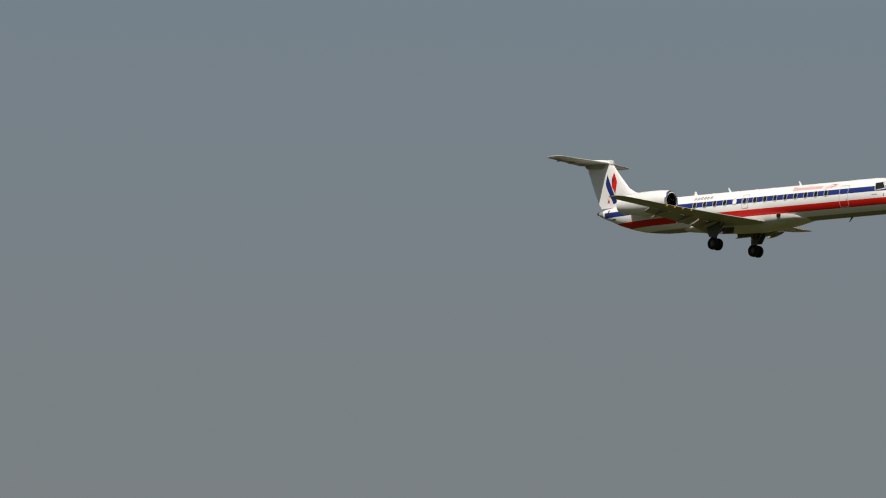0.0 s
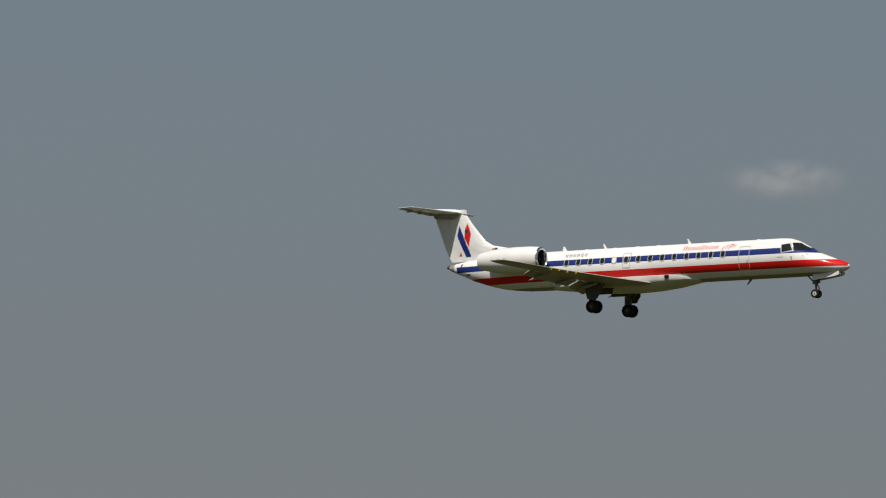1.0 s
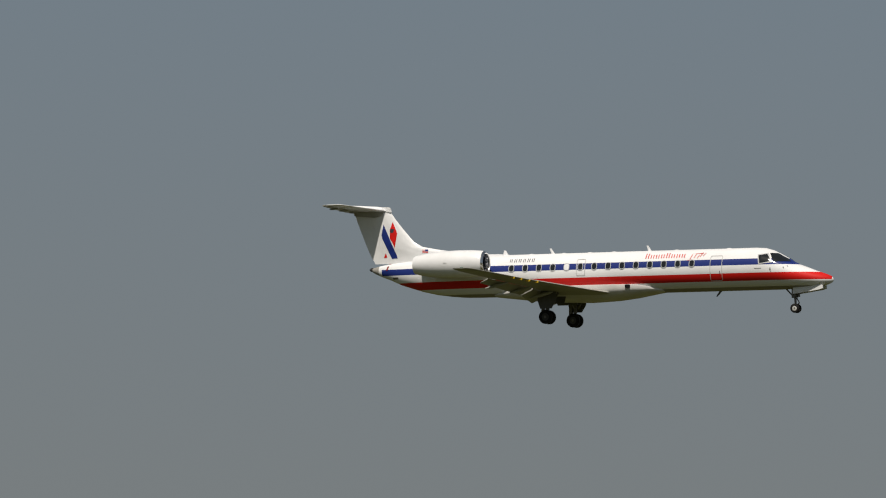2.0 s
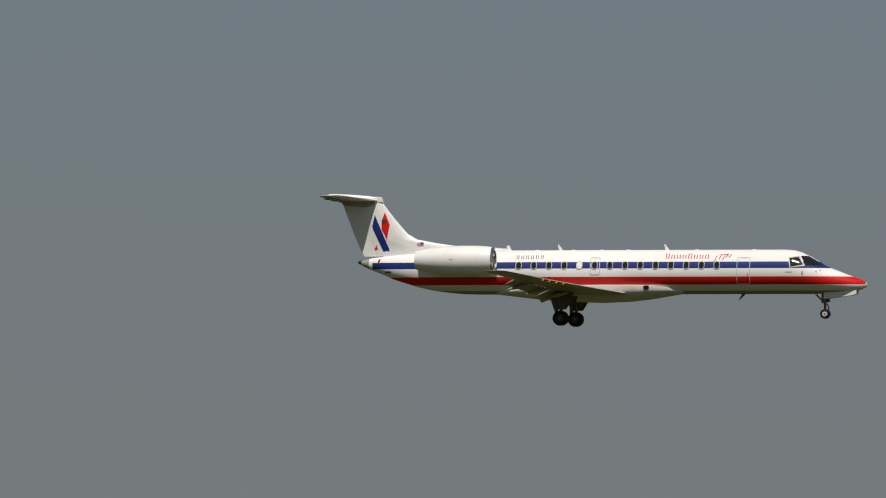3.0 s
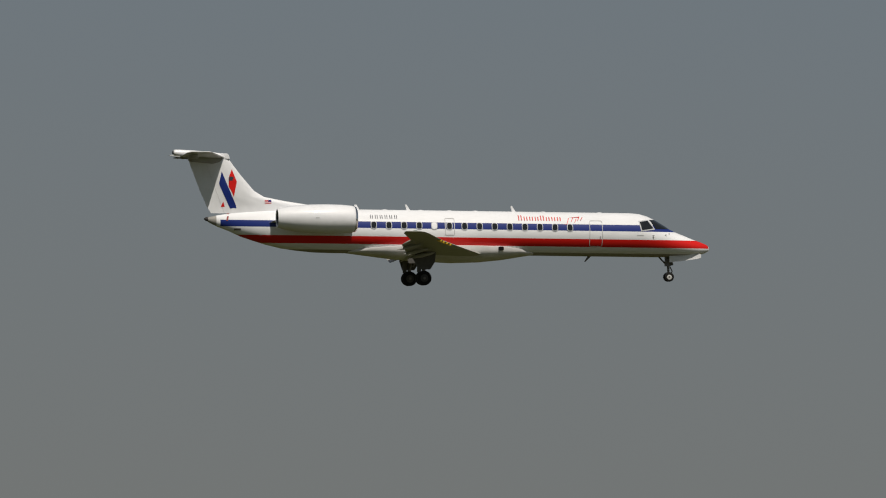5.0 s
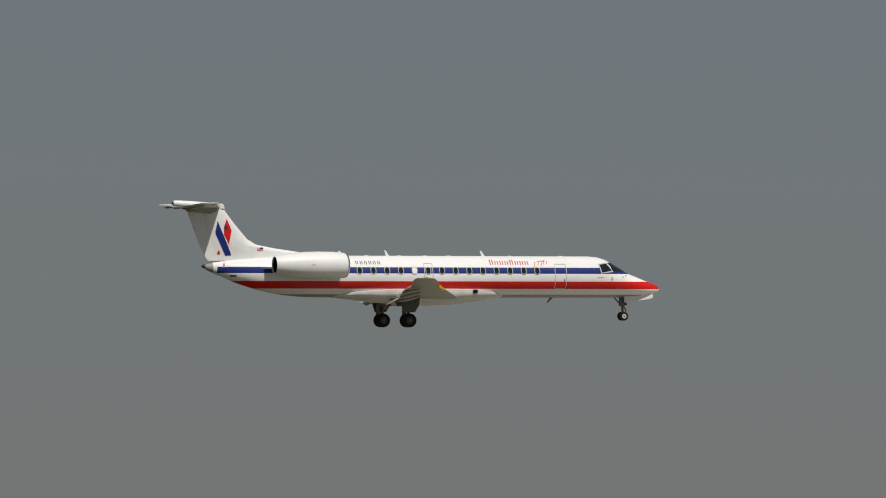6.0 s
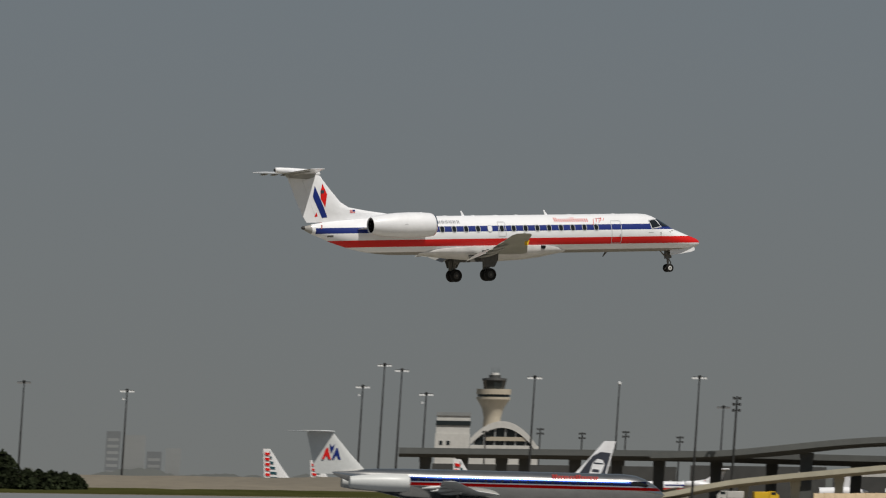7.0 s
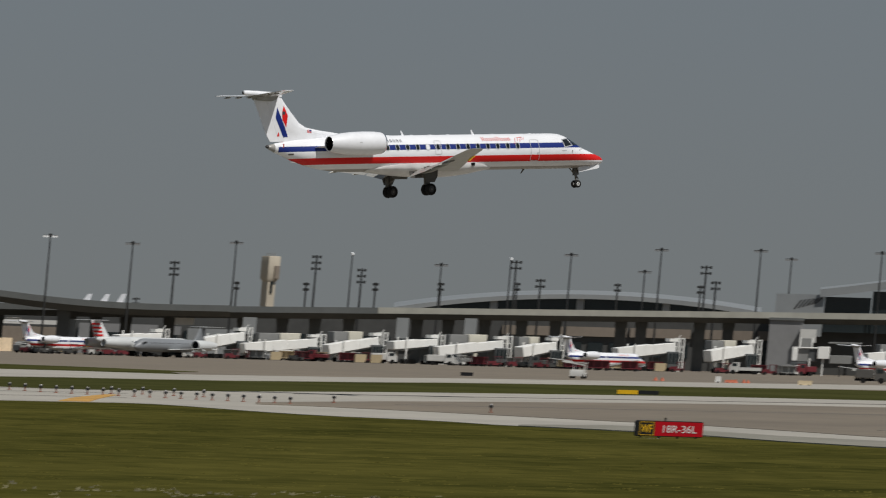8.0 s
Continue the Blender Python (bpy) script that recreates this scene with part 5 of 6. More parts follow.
RINGS = {}
for az, h, d, lit in ((24.155, 22.6, 1640, 2), (25.782, 25.1, 1640, 1), (26.095, 19.5, 1640, 2), (26.18, 22.7, 1640, 1), (26.94, 23.3, 1640, 0), (27.70, 21.8, 1640, 2), (29.43, 23.4, 1640, 2), (29.58, 28.1, 1640, 1), (29.71, 27.0, 1640, 1), (29.90, 22.0, 1640, 2), (30.69, 25.9, 1560, 1), (31.90, 26.4, 1540, 1), (32.09, 20.1, 1700, 0),
                      (33.61, 24.8, 1660, 0), (34.93, 24.6, 1570, 1), (35.54, 23.5, 1570, 0), (36.30, 24.3, 1640, 0), (37.82, 20.9, 1640, 0), (38.77, 23.8, 1640, 0), (39.32, 20.7, 1700, 0), (39.43, 25.4, 1640, 0), (40.16, 25.8, 1640, 0), (40.39, 24.2, 1800, 0), (41.05, 26.0, 1640, 0), (41.9, 24.0, 1640, 0)):
    RINGS.setdefault(lit, [])
    RINGS[lit].append((az + (0.025 if az < 33.2 else 0.0), 3.2 + (h - 3.2) * d / 1640, d))
for lit, spots in RINGS.items():
    for az, h, d in spots:
        ring_mast(h, 6, lit).matrix_world = facing(az, d)
for az, h, d, rows, wide in ((32.21, 22.3, 1580, 3, 1.1), (33.85, 22.9, 1575, 2, 1.3), (35.86, 19.9, 1640, 3, 1.3), (36.90, 22.0, 1640, 3, 1.3), (37.24, 19.5, 1640, 3, 1.2), (38.37, 22.1, 1640, 2, 1.5), (38.56, 18.4, 1640, 2, 1.3), (39.77, 22.2, 1640, 2, 1.5), (39.85, 19.0, 1640, 2, 1.3),
                            (36.33, 16.0, 1800, 2, 0.8), (36.84, 16.2, 1800, 2, 0.9), (37.35, 16.6, 1800, 2, 0.9), (37.83, 17.0, 1800, 2, 1.0), (38.39, 17.5, 1800, 2, 1.0), (39.13, 17.9, 1800, 2, 1.0), (39.74, 18.0, 1800, 2, 1.0)):
    rack_mast(3.2 + (h - 3.2) * d / 1640, rows, wide * 0.78).matrix_world = facing(az, d)
for az, h in ((30.38, 18.0), (30.78, 19.0), (31.09, 17.9), (31.41, 18.5), (31.81, 17.2), (34.0, 15.5), (35.6, 15.0)):
    rack_mast(h, 2, 1.0).matrix_world = facing(az, 2200)


def plain_mast(az, h, d):
    t = thing("antenna_mast", facing(az, d), "thin bare mast with a small lamp on top", "mast", "thin masts")
    bm = bmesh.new()
    tube(bm, (0, 0, 0), (0, 0, h), 0.24, 0.12, 8)
    part("pole", bm, M_MAST, t)
    bm = bmesh.new()
    lathe(bm, (0, 0, h), (0, 0, 1), [(0, 0.1), (0.15, 0.35), (0.55, 0.35), (0.7, 0.05)], 10, True)
    part("lamp", bm, M_LAMPGLASS, t)


for az, h, d in ((31.34, 24.4, 1640), (37.16, 22.1, 1640), (38.33, 22.0, 1640)):
    plain_mast(az, h, d)

# ---- jet bridges ----
M_BRIDGE = material("white_bridge_cladding", (0.78, 0.77, 0.73), 0.55, 0, 0.08, 1.2, 0.2)
M_BRIDGEGREY = material("grey_bridge_cladding", (0.22, 0.22, 0.21), 0.55, 0, 0.12)
M_REDGEAR = material("faded_red_machine_paint", (0.13, 0.014, 0.02), 0.5, 0, 0.2, 3)
M_SAFETY = material("orange_plastic", (0.42, 0.10, 0.04), 0.6, 0, 0.25)
M_TANPAINT = material("tan_machine_paint", (0.45, 0.36, 0.22), 0.6)


def jet_bridge(az0, z0, az1, z1, d, tall, inner):
    """From the lower outer end to the higher end, where the dark cab and its lift frame stand."""
    a, b = bearing(az0, d, z0), bearing(az1, d + 6, z1)
    run = (b - a)
    flat = Vector((run.x, run.y, 0)).length
    yaw, tilt = math.atan2(run.y, run.x), math.atan2(run.z, flat)
    m = Matrix.Translation((a.x, a.y, 0)) @ Matrix.Rotation(yaw, 4, "Z")
    t = thing("jet_bridge", m, "white telescopic passenger boarding bridge on the apron", "jet bridge", "passenger boarding bridges")
    up = Matrix.Translation((0, 0, z0)) @ Matrix.Rotation(-tilt, 4, "Y")
    for s0, s1, w, h in ((0.0, 0.58, 1.35, tall), (0.52, 1.0, 1.2, tall * 0.9)):
        bm = bmesh.new()
        box(bm, flat * s0, flat * s1, -w, w, 0, h, up)
        bmesh.ops.bevel(bm, geom=bm.edges[:], offset=0.08, segments=1, affect="EDGES")
        tn = part("tunnel_section", bm, M_BRIDGE, t)
        for k in range(int(flat * (s1 - s0) / 2.4)):
            bm = bmesh.new()
            x = flat * s0 + 1.2 + k * 2.4
            box(bm, x - 0.04, x + 0.04, -w - 0.03, w + 0.03, 0.02, h + 0.03, up)
            part("rib", bm, M_BRIDGE, tn)
        bm = bmesh.new()
        box(bm, flat * s0 + 0.3, flat * s1 - 0.3, -w * 0.8, w * 0.8, -0.28, -0.01, up)
        part("underframe", bm, M_BRIDGEGREY, tn)
    if inner:
        bm = bmesh.new()
        box(bm, flat * 0.30, flat * 0.62, 3.2, 5.6, z1 + 0.5, z1 + 2.5)
        bmesh.ops.bevel(bm, geom=bm.edges[:], offset=0.08, segments=1, affect="EDGES")
        box(bm, flat * 0.44, flat * 0.50, 3.9, 4.6, 0, z1 + 0.5)
        part("fixed_walkway", bm, M_BRIDGEGREY, t, "grey fixed walkway behind the tunnel")
        bm = bmesh.new()
        box(bm, flat * 0.58, flat * 0.86, 2.9, 5.2, z1 + 0.9, z1 + 2.6)
        bmesh.ops.bevel(bm, geom=bm.edges[:], offset=0.10, segments=1, affect="EDGES")
        box(bm, flat * 0.70, flat * 0.75, 3.6, 4.4, 0, z1 + 0.9)
        part("walkway_roof", bm, M_CREAMBOX, t, "cream walkway box on a post")
    bm = bmesh.new()
    tube(bm, (flat * 0.26, -1.55, 0), (flat * 0.26, -1.55, z0 + tall + 0.9), 0.16, 0.16, 8)
    tube(bm, (flat * 0.26, 1.55, 0), (flat * 0.26, 1.55, z0 + tall + 0.9), 0.16, 0.16, 8)
    box(bm, flat * 0.26 - 0.2, flat * 0.26 + 0.2, -1.7, 1.7, z0 - 0.15, z0 + 0.1)
    lg = part("drive_column", bm, M_BRIDGE, t)
    for sy in (-1.5, 1.5):
        bm = bmesh.new()
        lathe(bm, (flat * 0.26, sy, 0.45), (0, 1, 0), [(-0.25, 0.1), (-0.25, 0.45), (0.25, 0.45), (0.25, 0.1)], 14, True)
        part("wheel", bm, M_TYRE, lg)
    # dark cab and lattice frame at the high end
    bm = bmesh.new()
    box(bm, flat - 2.2, flat + 0.4, -1.9, 1.6, 0.75, z1 + 0.1)
    bmesh.ops.bevel(bm, geom=bm.edges[:], offset=0.10, segments=1, affect="EDGES")
    cabp = part("cab", bm, M_CABGREY, t, "dark grey cab under the tunnel")
    for k in range(3):
        bm = bmesh.new()
        box(bm, flat - 2.05 + k * 0.82, flat - 1.4 + k * 0.82, -1.94, -1.86, 1.5, z1 - 0.25)
        part("cab_window", bm, M_TINT, cabp)
    bm = bmesh.new()
    box(bm, flat - 2.0, flat + 0.2, -1.5, 1.3, 0.0, 0.72)
    part("cab_base", bm, M_DARK, cabp)
    bm = bmesh.new()
    for x in (flat + 0.55, flat + 1.35):
        for y in (-1.4, 0.9):
            box(bm, x - 0.11, x + 0.11, y - 0.11, y + 0.11, 0, z1 + tall + 0.7)
    for z in (0.6, z1 * 0.5, z1, z1 + 1.0, z1 + tall + 0.5):
        box(bm, flat + 0.5, flat + 1.4, -1.45, -1.35, z, z + 0.13)
        box(bm, flat + 0.5, flat + 1.4, 0.85, 0.95, z, z + 0.13)
    part("lift_frame", bm, M_BRIDGE, t, "white lattice lift frame")
    bm = bmesh.new()
    box(bm, flat - 1.6, flat + 0.3, -1.0, 0.8, z1 + tall * 0.9 + 0.15, z1 + tall * 0.9 + 0.75)
    tube(bm, (flat - 0.2, -0.6, z1 + tall), (flat + 0.8, -0.9, z1 + tall + 1.2), 0.07, 0.07, 6)
    part("roof_unit", bm, M_BRIDGE, t, "rooftop air unit")
    bm = bmesh.new()
    n = int((z1 - 0.2) / 0.22)
    for k in range(n):
        box(bm, flat - 2.6 - k * 0.24, flat - 2.32 - k * 0.24, 1.5, 2.4, z1 - 0.2 - 0.22 * k - 0.05, z1 - 0.2 - 0.22 * k)
    box(bm, flat - 2.6 - n * 0.24, flat - 2.3, 2.38, 2.44, 0.0, 0.9)
    part("service_stair", bm, M_STEEL, t)
    return t


M_CABGREY = material("dark_cab_cladding", (0.075, 0.08, 0.08), 0.5, 0, 0.15, 2)
M_CREAMBOX = material("cream_cladding", (0.58, 0.55, 0.46), 0.55, 0, 0.10, 1.2)
for az0, z0, az1, z1, tall, inner in ((35.48, 2.0, 35.79, 2.8, 2.0, 0), (36.11, 1.8, 36.40, 3.4, 2.1, 0), (36.415, 1.15, 36.95, 2.7, 1.95, 1), (37.03, 1.4, 37.40, 3.4, 1.9, 1), (37.50, 2.7, 37.82, 3.6, 1.6, 0), (37.84, 1.7, 38.32, 3.5, 1.85, 1), (38.45, 1.95, 38.70, 3.4, 2.0, 1), (39.16, 2.2, 39.585, 3.8, 2.1, 0), (39.84, 2.15, 40.15, 3.8, 2.2, 1), (41.0, 2.6, 41.5, 4.0, 2.1, 1)):
    jet_bridge(az0, z0, az1, z1, 1510, tall, inner)


# ---- ground vehicles ----
def box_truck(m, body, label, category, length=6.5, height=2.9, bed=True):
    v = thing("truck", m, label, category, "apron vehicles")
    bm = bmesh.new()
    loft(bm, [[Vector((x, s * 1.05, z)) for s, z in ((-1, 0.45), (1, 0.45), (1, zt), (-1, zt))] for x, zt in ((-1.0, 1.45), (-0.8, 1.6), (-0.2, 2.2), (0.9, 2.25))])
    cab = part("cab", bm, body, v)
    bm = bmesh.new()
    box(bm, -0.35, 0.6, -1.08, 1.08, 1.5, 2.05)
    part("side_window", bm, M_TINT, cab)
    bm = bmesh.new()
    if bed:
        box(bm, 1.0, length, -1.15, 1.15, 0.75, height)
        bmesh.ops.bevel(bm, geom=bm.edges[:], offset=0.08, segments=1, affect="EDGES")
    else:
        box(bm, 1.0, length, -1.1, 1.1, 0.7, 1.3)
    part("cargo_body", bm, body, v)
    bm = bmesh.new()
    box(bm, -0.9, length, -0.8, 0.8, 0.35, 0.72)
    part("chassis", bm, M_DARK, v)
    for x in (-0.1, length - 1.2):
        for s in (-1, 1):
            bm = bmesh.new()
            lathe(bm, (x, s * 0.95, 0.42), (0, 1, 0), [(-0.14, 0.05), (-0.14, 0.42), (0.14, 0.42), (0.14, 0.05)], 14, True)
            part("wheel", bm, M_TYRE, v)
    return v


def baggage_tug(m, body, label):
    v = thing("baggage_tug", m, label, "tug", "apron tugs and carts")
    bm = bmesh.new()
    loft(bm, [[Vector((x, s * 0.8, z)) for s, z in ((-1, 0.3), (1, 0.3), (1, zt), (-1, zt))] for x, zt in ((-1.4, 0.9), (-1.3, 1.05), (0.1, 1.1), (0.15, 0.75), (1.3, 0.75))])
    part("body", bm, body, v)
    bm = bmesh.new()
    for x in (0.0, 1.2):
        for s in (-0.7, 0.7):
            tube(bm, (x, s, 0.7), (x, s, 1.9), 0.05, 0.05, 6)
    box(bm, -0.2, 1.35, -0.8, 0.8, 1.88, 1.98)
    part("canopy", bm, body, v)
    for x in (-0.9, 0.9):
        for s in (-1, 1):
            bm = bmesh.new()
            lathe(bm, (x, s * 0.7, 0.33), (0, 1, 0), [(-0.12, 0.05), (-0.12, 0.33), (0.12, 0.33), (0.12, 0.05)], 12, True)
            part("wheel", bm, M_TYRE, v)
    return v


def baggage_cart(m, body, label):
    v = thing("baggage_cart", m, label, "cart", "apron tugs and carts")
    bm = bmesh.new()
    box(bm, -1.5, 1.5, -0.75, 0.75, 0.45, 0.6)
    for x in (-1.45, 0, 1.45):
        for s in (-0.7, 0.7):
            box(bm, x - 0.05, x + 0.05, s - 0.05, s + 0.05, 0.6, 1.75)
    box(bm, -1.55, 1.55, -0.8, 0.8, 1.75, 1.85)
    box(bm, -1.5, 1.5, -0.02, 0.02, 0.6, 1.75)
    part("frame", bm, body, v)
    for x in (-1.0, 1.0):
        for s in (-1, 1):
            bm = bmesh.new()
            lathe(bm, (x, s * 0.65, 0.28), (0, 1, 0), [(-0.1, 0.05), (-0.1, 0.28), (0.1, 0.28), (0.1, 0.05)], 12, True)
            part("wheel", bm, M_TYRE, v)
    return v


for az, d, mt, lab, bed in ((37.515, 1480, M_WHITEBOX, "white van parked by a boarding bridge", True), (36.82, 1492, M_WHITEBOX, "small white van under a boarding bridge", True), (37.944, 1484, M_WHITEBOX, "white service van parked on the apron", True),
                            (40.04, 1480, M_WHITEBOX, "white pickup truck parked on the apron", False), (32.52, 1566, M_YELLOW, "yellow utility truck under the ramp", True), (32.15, 1560, M_WHITEBOX, "white trailer truck under the ramp", True), (41.12, 1118, M_STEEL, "grey service truck standing before a parked jet", True)):
    box_truck(facing(az, d, 0, random.choice((0, 180)) + random.uniform(-12, 12)), mt, lab, "truck" if "van" not in lab else "van", 5.2 if not bed else random.uniform(3.6, 4.4), random.uniform(1.9, 2.2), bed)
for az, d in ((36.50, 1485), (36.74, 1490), (36.98, 1485), (37.19, 1480), (37.30, 1485), (37.42, 1490), (38.16, 1480), (38.42, 1490), (38.62, 1480), (38.80, 1485), (39.02, 1475), (39.16, 1475), (39.30, 1480), (39.62, 1490), (35.1, 1500), (35.3, 1505), (35.55, 1500), (36.1, 1490), (40.22, 1480), (40.30, 1480), (35.42, 1490)):
    k = random.random()
    if k < 0.55:
        baggage_tug(facing(az, d, 0, random.uniform(-30, 30)), M_REDGEAR, "dull red baggage tug parked on the apron")
    else:
        baggage_cart(facing(az, d, 0, random.uniform(-30, 30)), M_REDGEAR if k < 0.85 else M_TANPAINT, "open baggage cart parked on the apron")
for k in range(44):
    m = facing(random.uniform(34.7, 41.0), random.uniform(1476, 1504), 0, random.uniform(-40, 40))
    q = random.random()
    if q < 0.4:
        baggage_tug(m, random.choice((M_REDGEAR, M_FACADE, M_WHITEBOX)), "small baggage tug parked on the apron")
    elif q < 0.75:
        baggage_cart(m, random.choice((M_REDGEAR, M_FACADE, M_BRIDGEGREY)), "open baggage cart parked on the apron")
    else:
        box_truck(m, random.choice((M_FACADE, M_BRIDGEGREY, M_REDGEAR)), "small service van parked on the apron", "van", random.uniform(2.6, 3.6), random.uniform(1.4, 1.9))
for az, d in ((37.28, 1475), (37.40, 1476), (39.49, 1470), (36.66, 1480)):
    v = thing("container", facing(az, d, 0, random.uniform(-10, 10)), "tan cargo container standing on the apron", "container", "cargo containers")
    bm = bmesh.new()
    prism(bm, ((-0.9, 0.12), (0.9, 0.12), (1.2, 0.7), (1.2, 1.65), (-0.9, 1.65)), 1, -0.75, 0.75)
    part("shell", bm, M_TANPAINT, v)
    bm = bmesh.new()
    box(bm, -0.95, 0.95, -0.8, 0.8, 0.0, 0.12)
    part("base", bm, M_STEEL, v)


for az in (39.00, 39.06, 39.27):
    baggage_cart(facing(az, 1428, 0, 8), M_REDGEAR, "red baggage cart standing beside a parked jet")
baggage_tug(facing(38.90, 955, 0, 78), M_WHITEBOX, "small white tug out on the open apron")


def end_on_bridge(m):
    """A boarding bridge seen along its tunnel, with its cab, lift frame and undercarriage."""
    t = thing("jet_bridge", m, "boarding bridge pointing outward with a white cab over dark undercarriage", "jet bridge", "passenger boarding bridges")
    def piece(name, mt, x0, x1, y0, y1, z0, z1, parent=t, label="", soft=0.06):
        bm = bmesh.new()
        box(bm, x0, x1, y0, y1, z0, z1)
        bmesh.ops.bevel(bm, geom=bm.edges[:], offset=soft, segments=1, affect="EDGES")
        return part(name, bm, mt, parent, label)
    tunnel = piece("tunnel_section", M_BRIDGEGREY, -2.7, 0.9, 0.6, 14.0, 2.7, 5.2)
    piece("roof_edge", M_BRIDGE, -3.85, 3.1, 0.1, 0.5, 5.28, 5.52, tunnel)
    piece("cab_cheek", M_BRIDGE, -3.8, -2.75, 0.0, 2.4, 2.85, 5.26, tunnel, "white cab side")
    # flat dark sheet stands in for the shade inside the cab opening
    piece("opening_panel", M_CABGREY, -0.6, 1.0, 0.45, 0.58, 2.75, 5.2, tunnel, "dark panel filling the cab opening")
    piece("stair_box", M_BRIDGE, 1.1, 3.4, -0.2, 2.6, 3.35, 5.7, t, "white box over the service stair")
    piece("machine_box", M_CABGREY, -3.9, -0.8, -0.3, 2.2, 0.7, 2.55, t, "dark machinery under the cab")
    piece("wheel_bogie", M_DARK, -3.2, -1.4, -0.1, 1.8, 0.5, 0.72, t)
    for x in (-3.3, -1.3):
        bm = bmesh.new()
        lathe(bm, (x, 0.8, 0.5), (1, 0, 0), [(-0.2, 0.12), (-0.2, 0.5), (0.2, 0.5), (0.2, 0.12)], 14, True)
        part("wheel", bm, M_TYRE, t)
    for x in (-0.35, 2.2):
        piece("leg", M_BRIDGE, x - 0.14, x + 0.14, 0.3, 0.6, 0.0, 3.4, t, "", 0.02)
    for x in (-2.4, -0.1):
        piece("upper_post", M_BRIDGE, x - 0.15, x + 0.15, 1.0, 1.3, 5.2, 7.3, t, "", 0.02)
    piece("upper_panel", M_BRIDGEGREY, -2.25, -0.25, 1.1, 1.25, 5.3, 7.2, t, "grey panel in the lift frame", 0.02)
    piece("walkway_beam", M_BRIDGEGREY, 3.1, 9.5, 1.6, 2.0, 6.35, 6.65, t, "thin grey walkway beam", 0.03)
    piece("service_box", M_BRIDGEGREY, 3.5, 7.8, 5.0, 7.5, 2.5, 4.1, t, "grey walkway box behind the stair")
    piece("box_post", M_STEEL, 5.4, 5.7, 6.0, 6.3, 0.0, 2.6, t, "", 0.02)


end_on_bridge(facing(40.60, 1500))


def cone(m, h, label):
    v = thing("traffic_cone", m, label, "cone", "cones on the apron edge")
    bm = bmesh.new()
    lathe(bm, (0, 0, 0), (0, 0, 1), [(0.05, 0.28), (h, 0.05)], 12, True)
    part("cone", bm, M_SAFETY, v)
    bm = bmesh.new()
    box(bm, -0.34, 0.34, -0.34, 0.34, 0, 0.05)
    part("base", bm, M_SAFETY, v)


for az, d in ((39.47, 960), (39.52, 955), (40.06, 960), (40.12, 965), (40.15, 958)):
    cone(facing(az, d), 0.5, "orange plastic traffic cone on the apron")


def barrier(m, w, h, mt, label):
    v = thing("marker_barrier", m, label, "barrier", "low barriers")
    bm = bmesh.new()
    prism(bm, ((-0.3, 0), (0.3, 0), (0.16, h * 0.35), (0.1, h), (-0.1, h), (-0.16, h * 0.35)), 0, -w / 2, w / 2)
    part("block", bm, mt, v)
    bm = bmesh.new()
    box(bm, -w / 2 + 0.2, -w / 2 + 0.5, -0.32, 0.32, 0, h * 0.2)
    box(bm, w / 2 - 0.5, w / 2 - 0.2, -0.32, 0.32, 0, h * 0.2)
    part("foot", bm, M_DARK, v)


barrier(facing(40.02, 960), 1.3, 0.4, M_SAFETY, "orange plastic barrier on the apron edge")
barrier(facing(39.93, 958), 0.7, 0.8, M_WHITEBOX, "white marker board on the apron edge")
barrier(facing(40.57, 950), 1.7, 0.6, M_TANPAINT, "tan concrete block on the apron edge")
barrier(facing(38.08, 930), 1.5, 0.45, M_DARK, "black low marker block beside the taxiway")
barrier(facing(33.39, 1080), 2.2, 0.9, M_SAFETY, "orange-red inflatable marker on the grass")

# ---- tan panel fence ----
M_FENCE = material("tan_plywood", (0.74, 0.58, 0.39), 0.8, 0, 0.15, 1.5, 0.2)
fence = thing("panel_fence", pose(0, 0, 0), "tan plywood panel fence along the apron", "fence")
edges = np.linspace(32.82, 34.72, 26)
for k, (a0, a1) in enumerate(zip(edges, edges[1:])):
    d0, d1 = (1548 + 22 * (k + j) / 25 for j in (0, 1))
    p0, p1 = bearing(a0, d0), bearing(a1, d1)
    m = Matrix.Translation(p0) @ Matrix.Rotation(math.atan2(p1.y - p0.y, p1.x - p0.x), 4, "Z")
    w = (p1 - p0).length
    bm = bmesh.new()
    box(bm, 0.04, w - 0.04, -0.03, 0.03, 0.1, 1.95 + 0.10 * random.random() + 0.034 * k, m)
    part("panel", bm, M_FENCE, fence)
    bm = bmesh.new()
    box(bm, -0.07, 0.07, 0.03, 0.2, 0, 2.1 + 0.034 * k, m)
    part("post", bm, M_TANPAINT, fence)

# ---- road sign panel under the flyover ----
sg = thing("road_sign", facing(33.92, 1580), "wide dark blue road sign panel on two posts", "sign")
bm = bmesh.new()
box(bm, -4.4, 4.4, -0.1, 0.1, 7.3, 9.9)
bmesh.ops.bevel(bm, geom=bm.edges[:], offset=0.05, segments=1, affect="EDGES")
part("panel", bm, material("dark_blue_sign", (0.012, 0.03, 0.10), 0.5), sg)
for x in (-3.6, 3.6):
    bm = bmesh.new()
    tube(bm, (x, 0.25, 0), (x, 0.25, 9.6), 0.18, 0.16, 8)
    part("post", bm, M_MAST, sg)

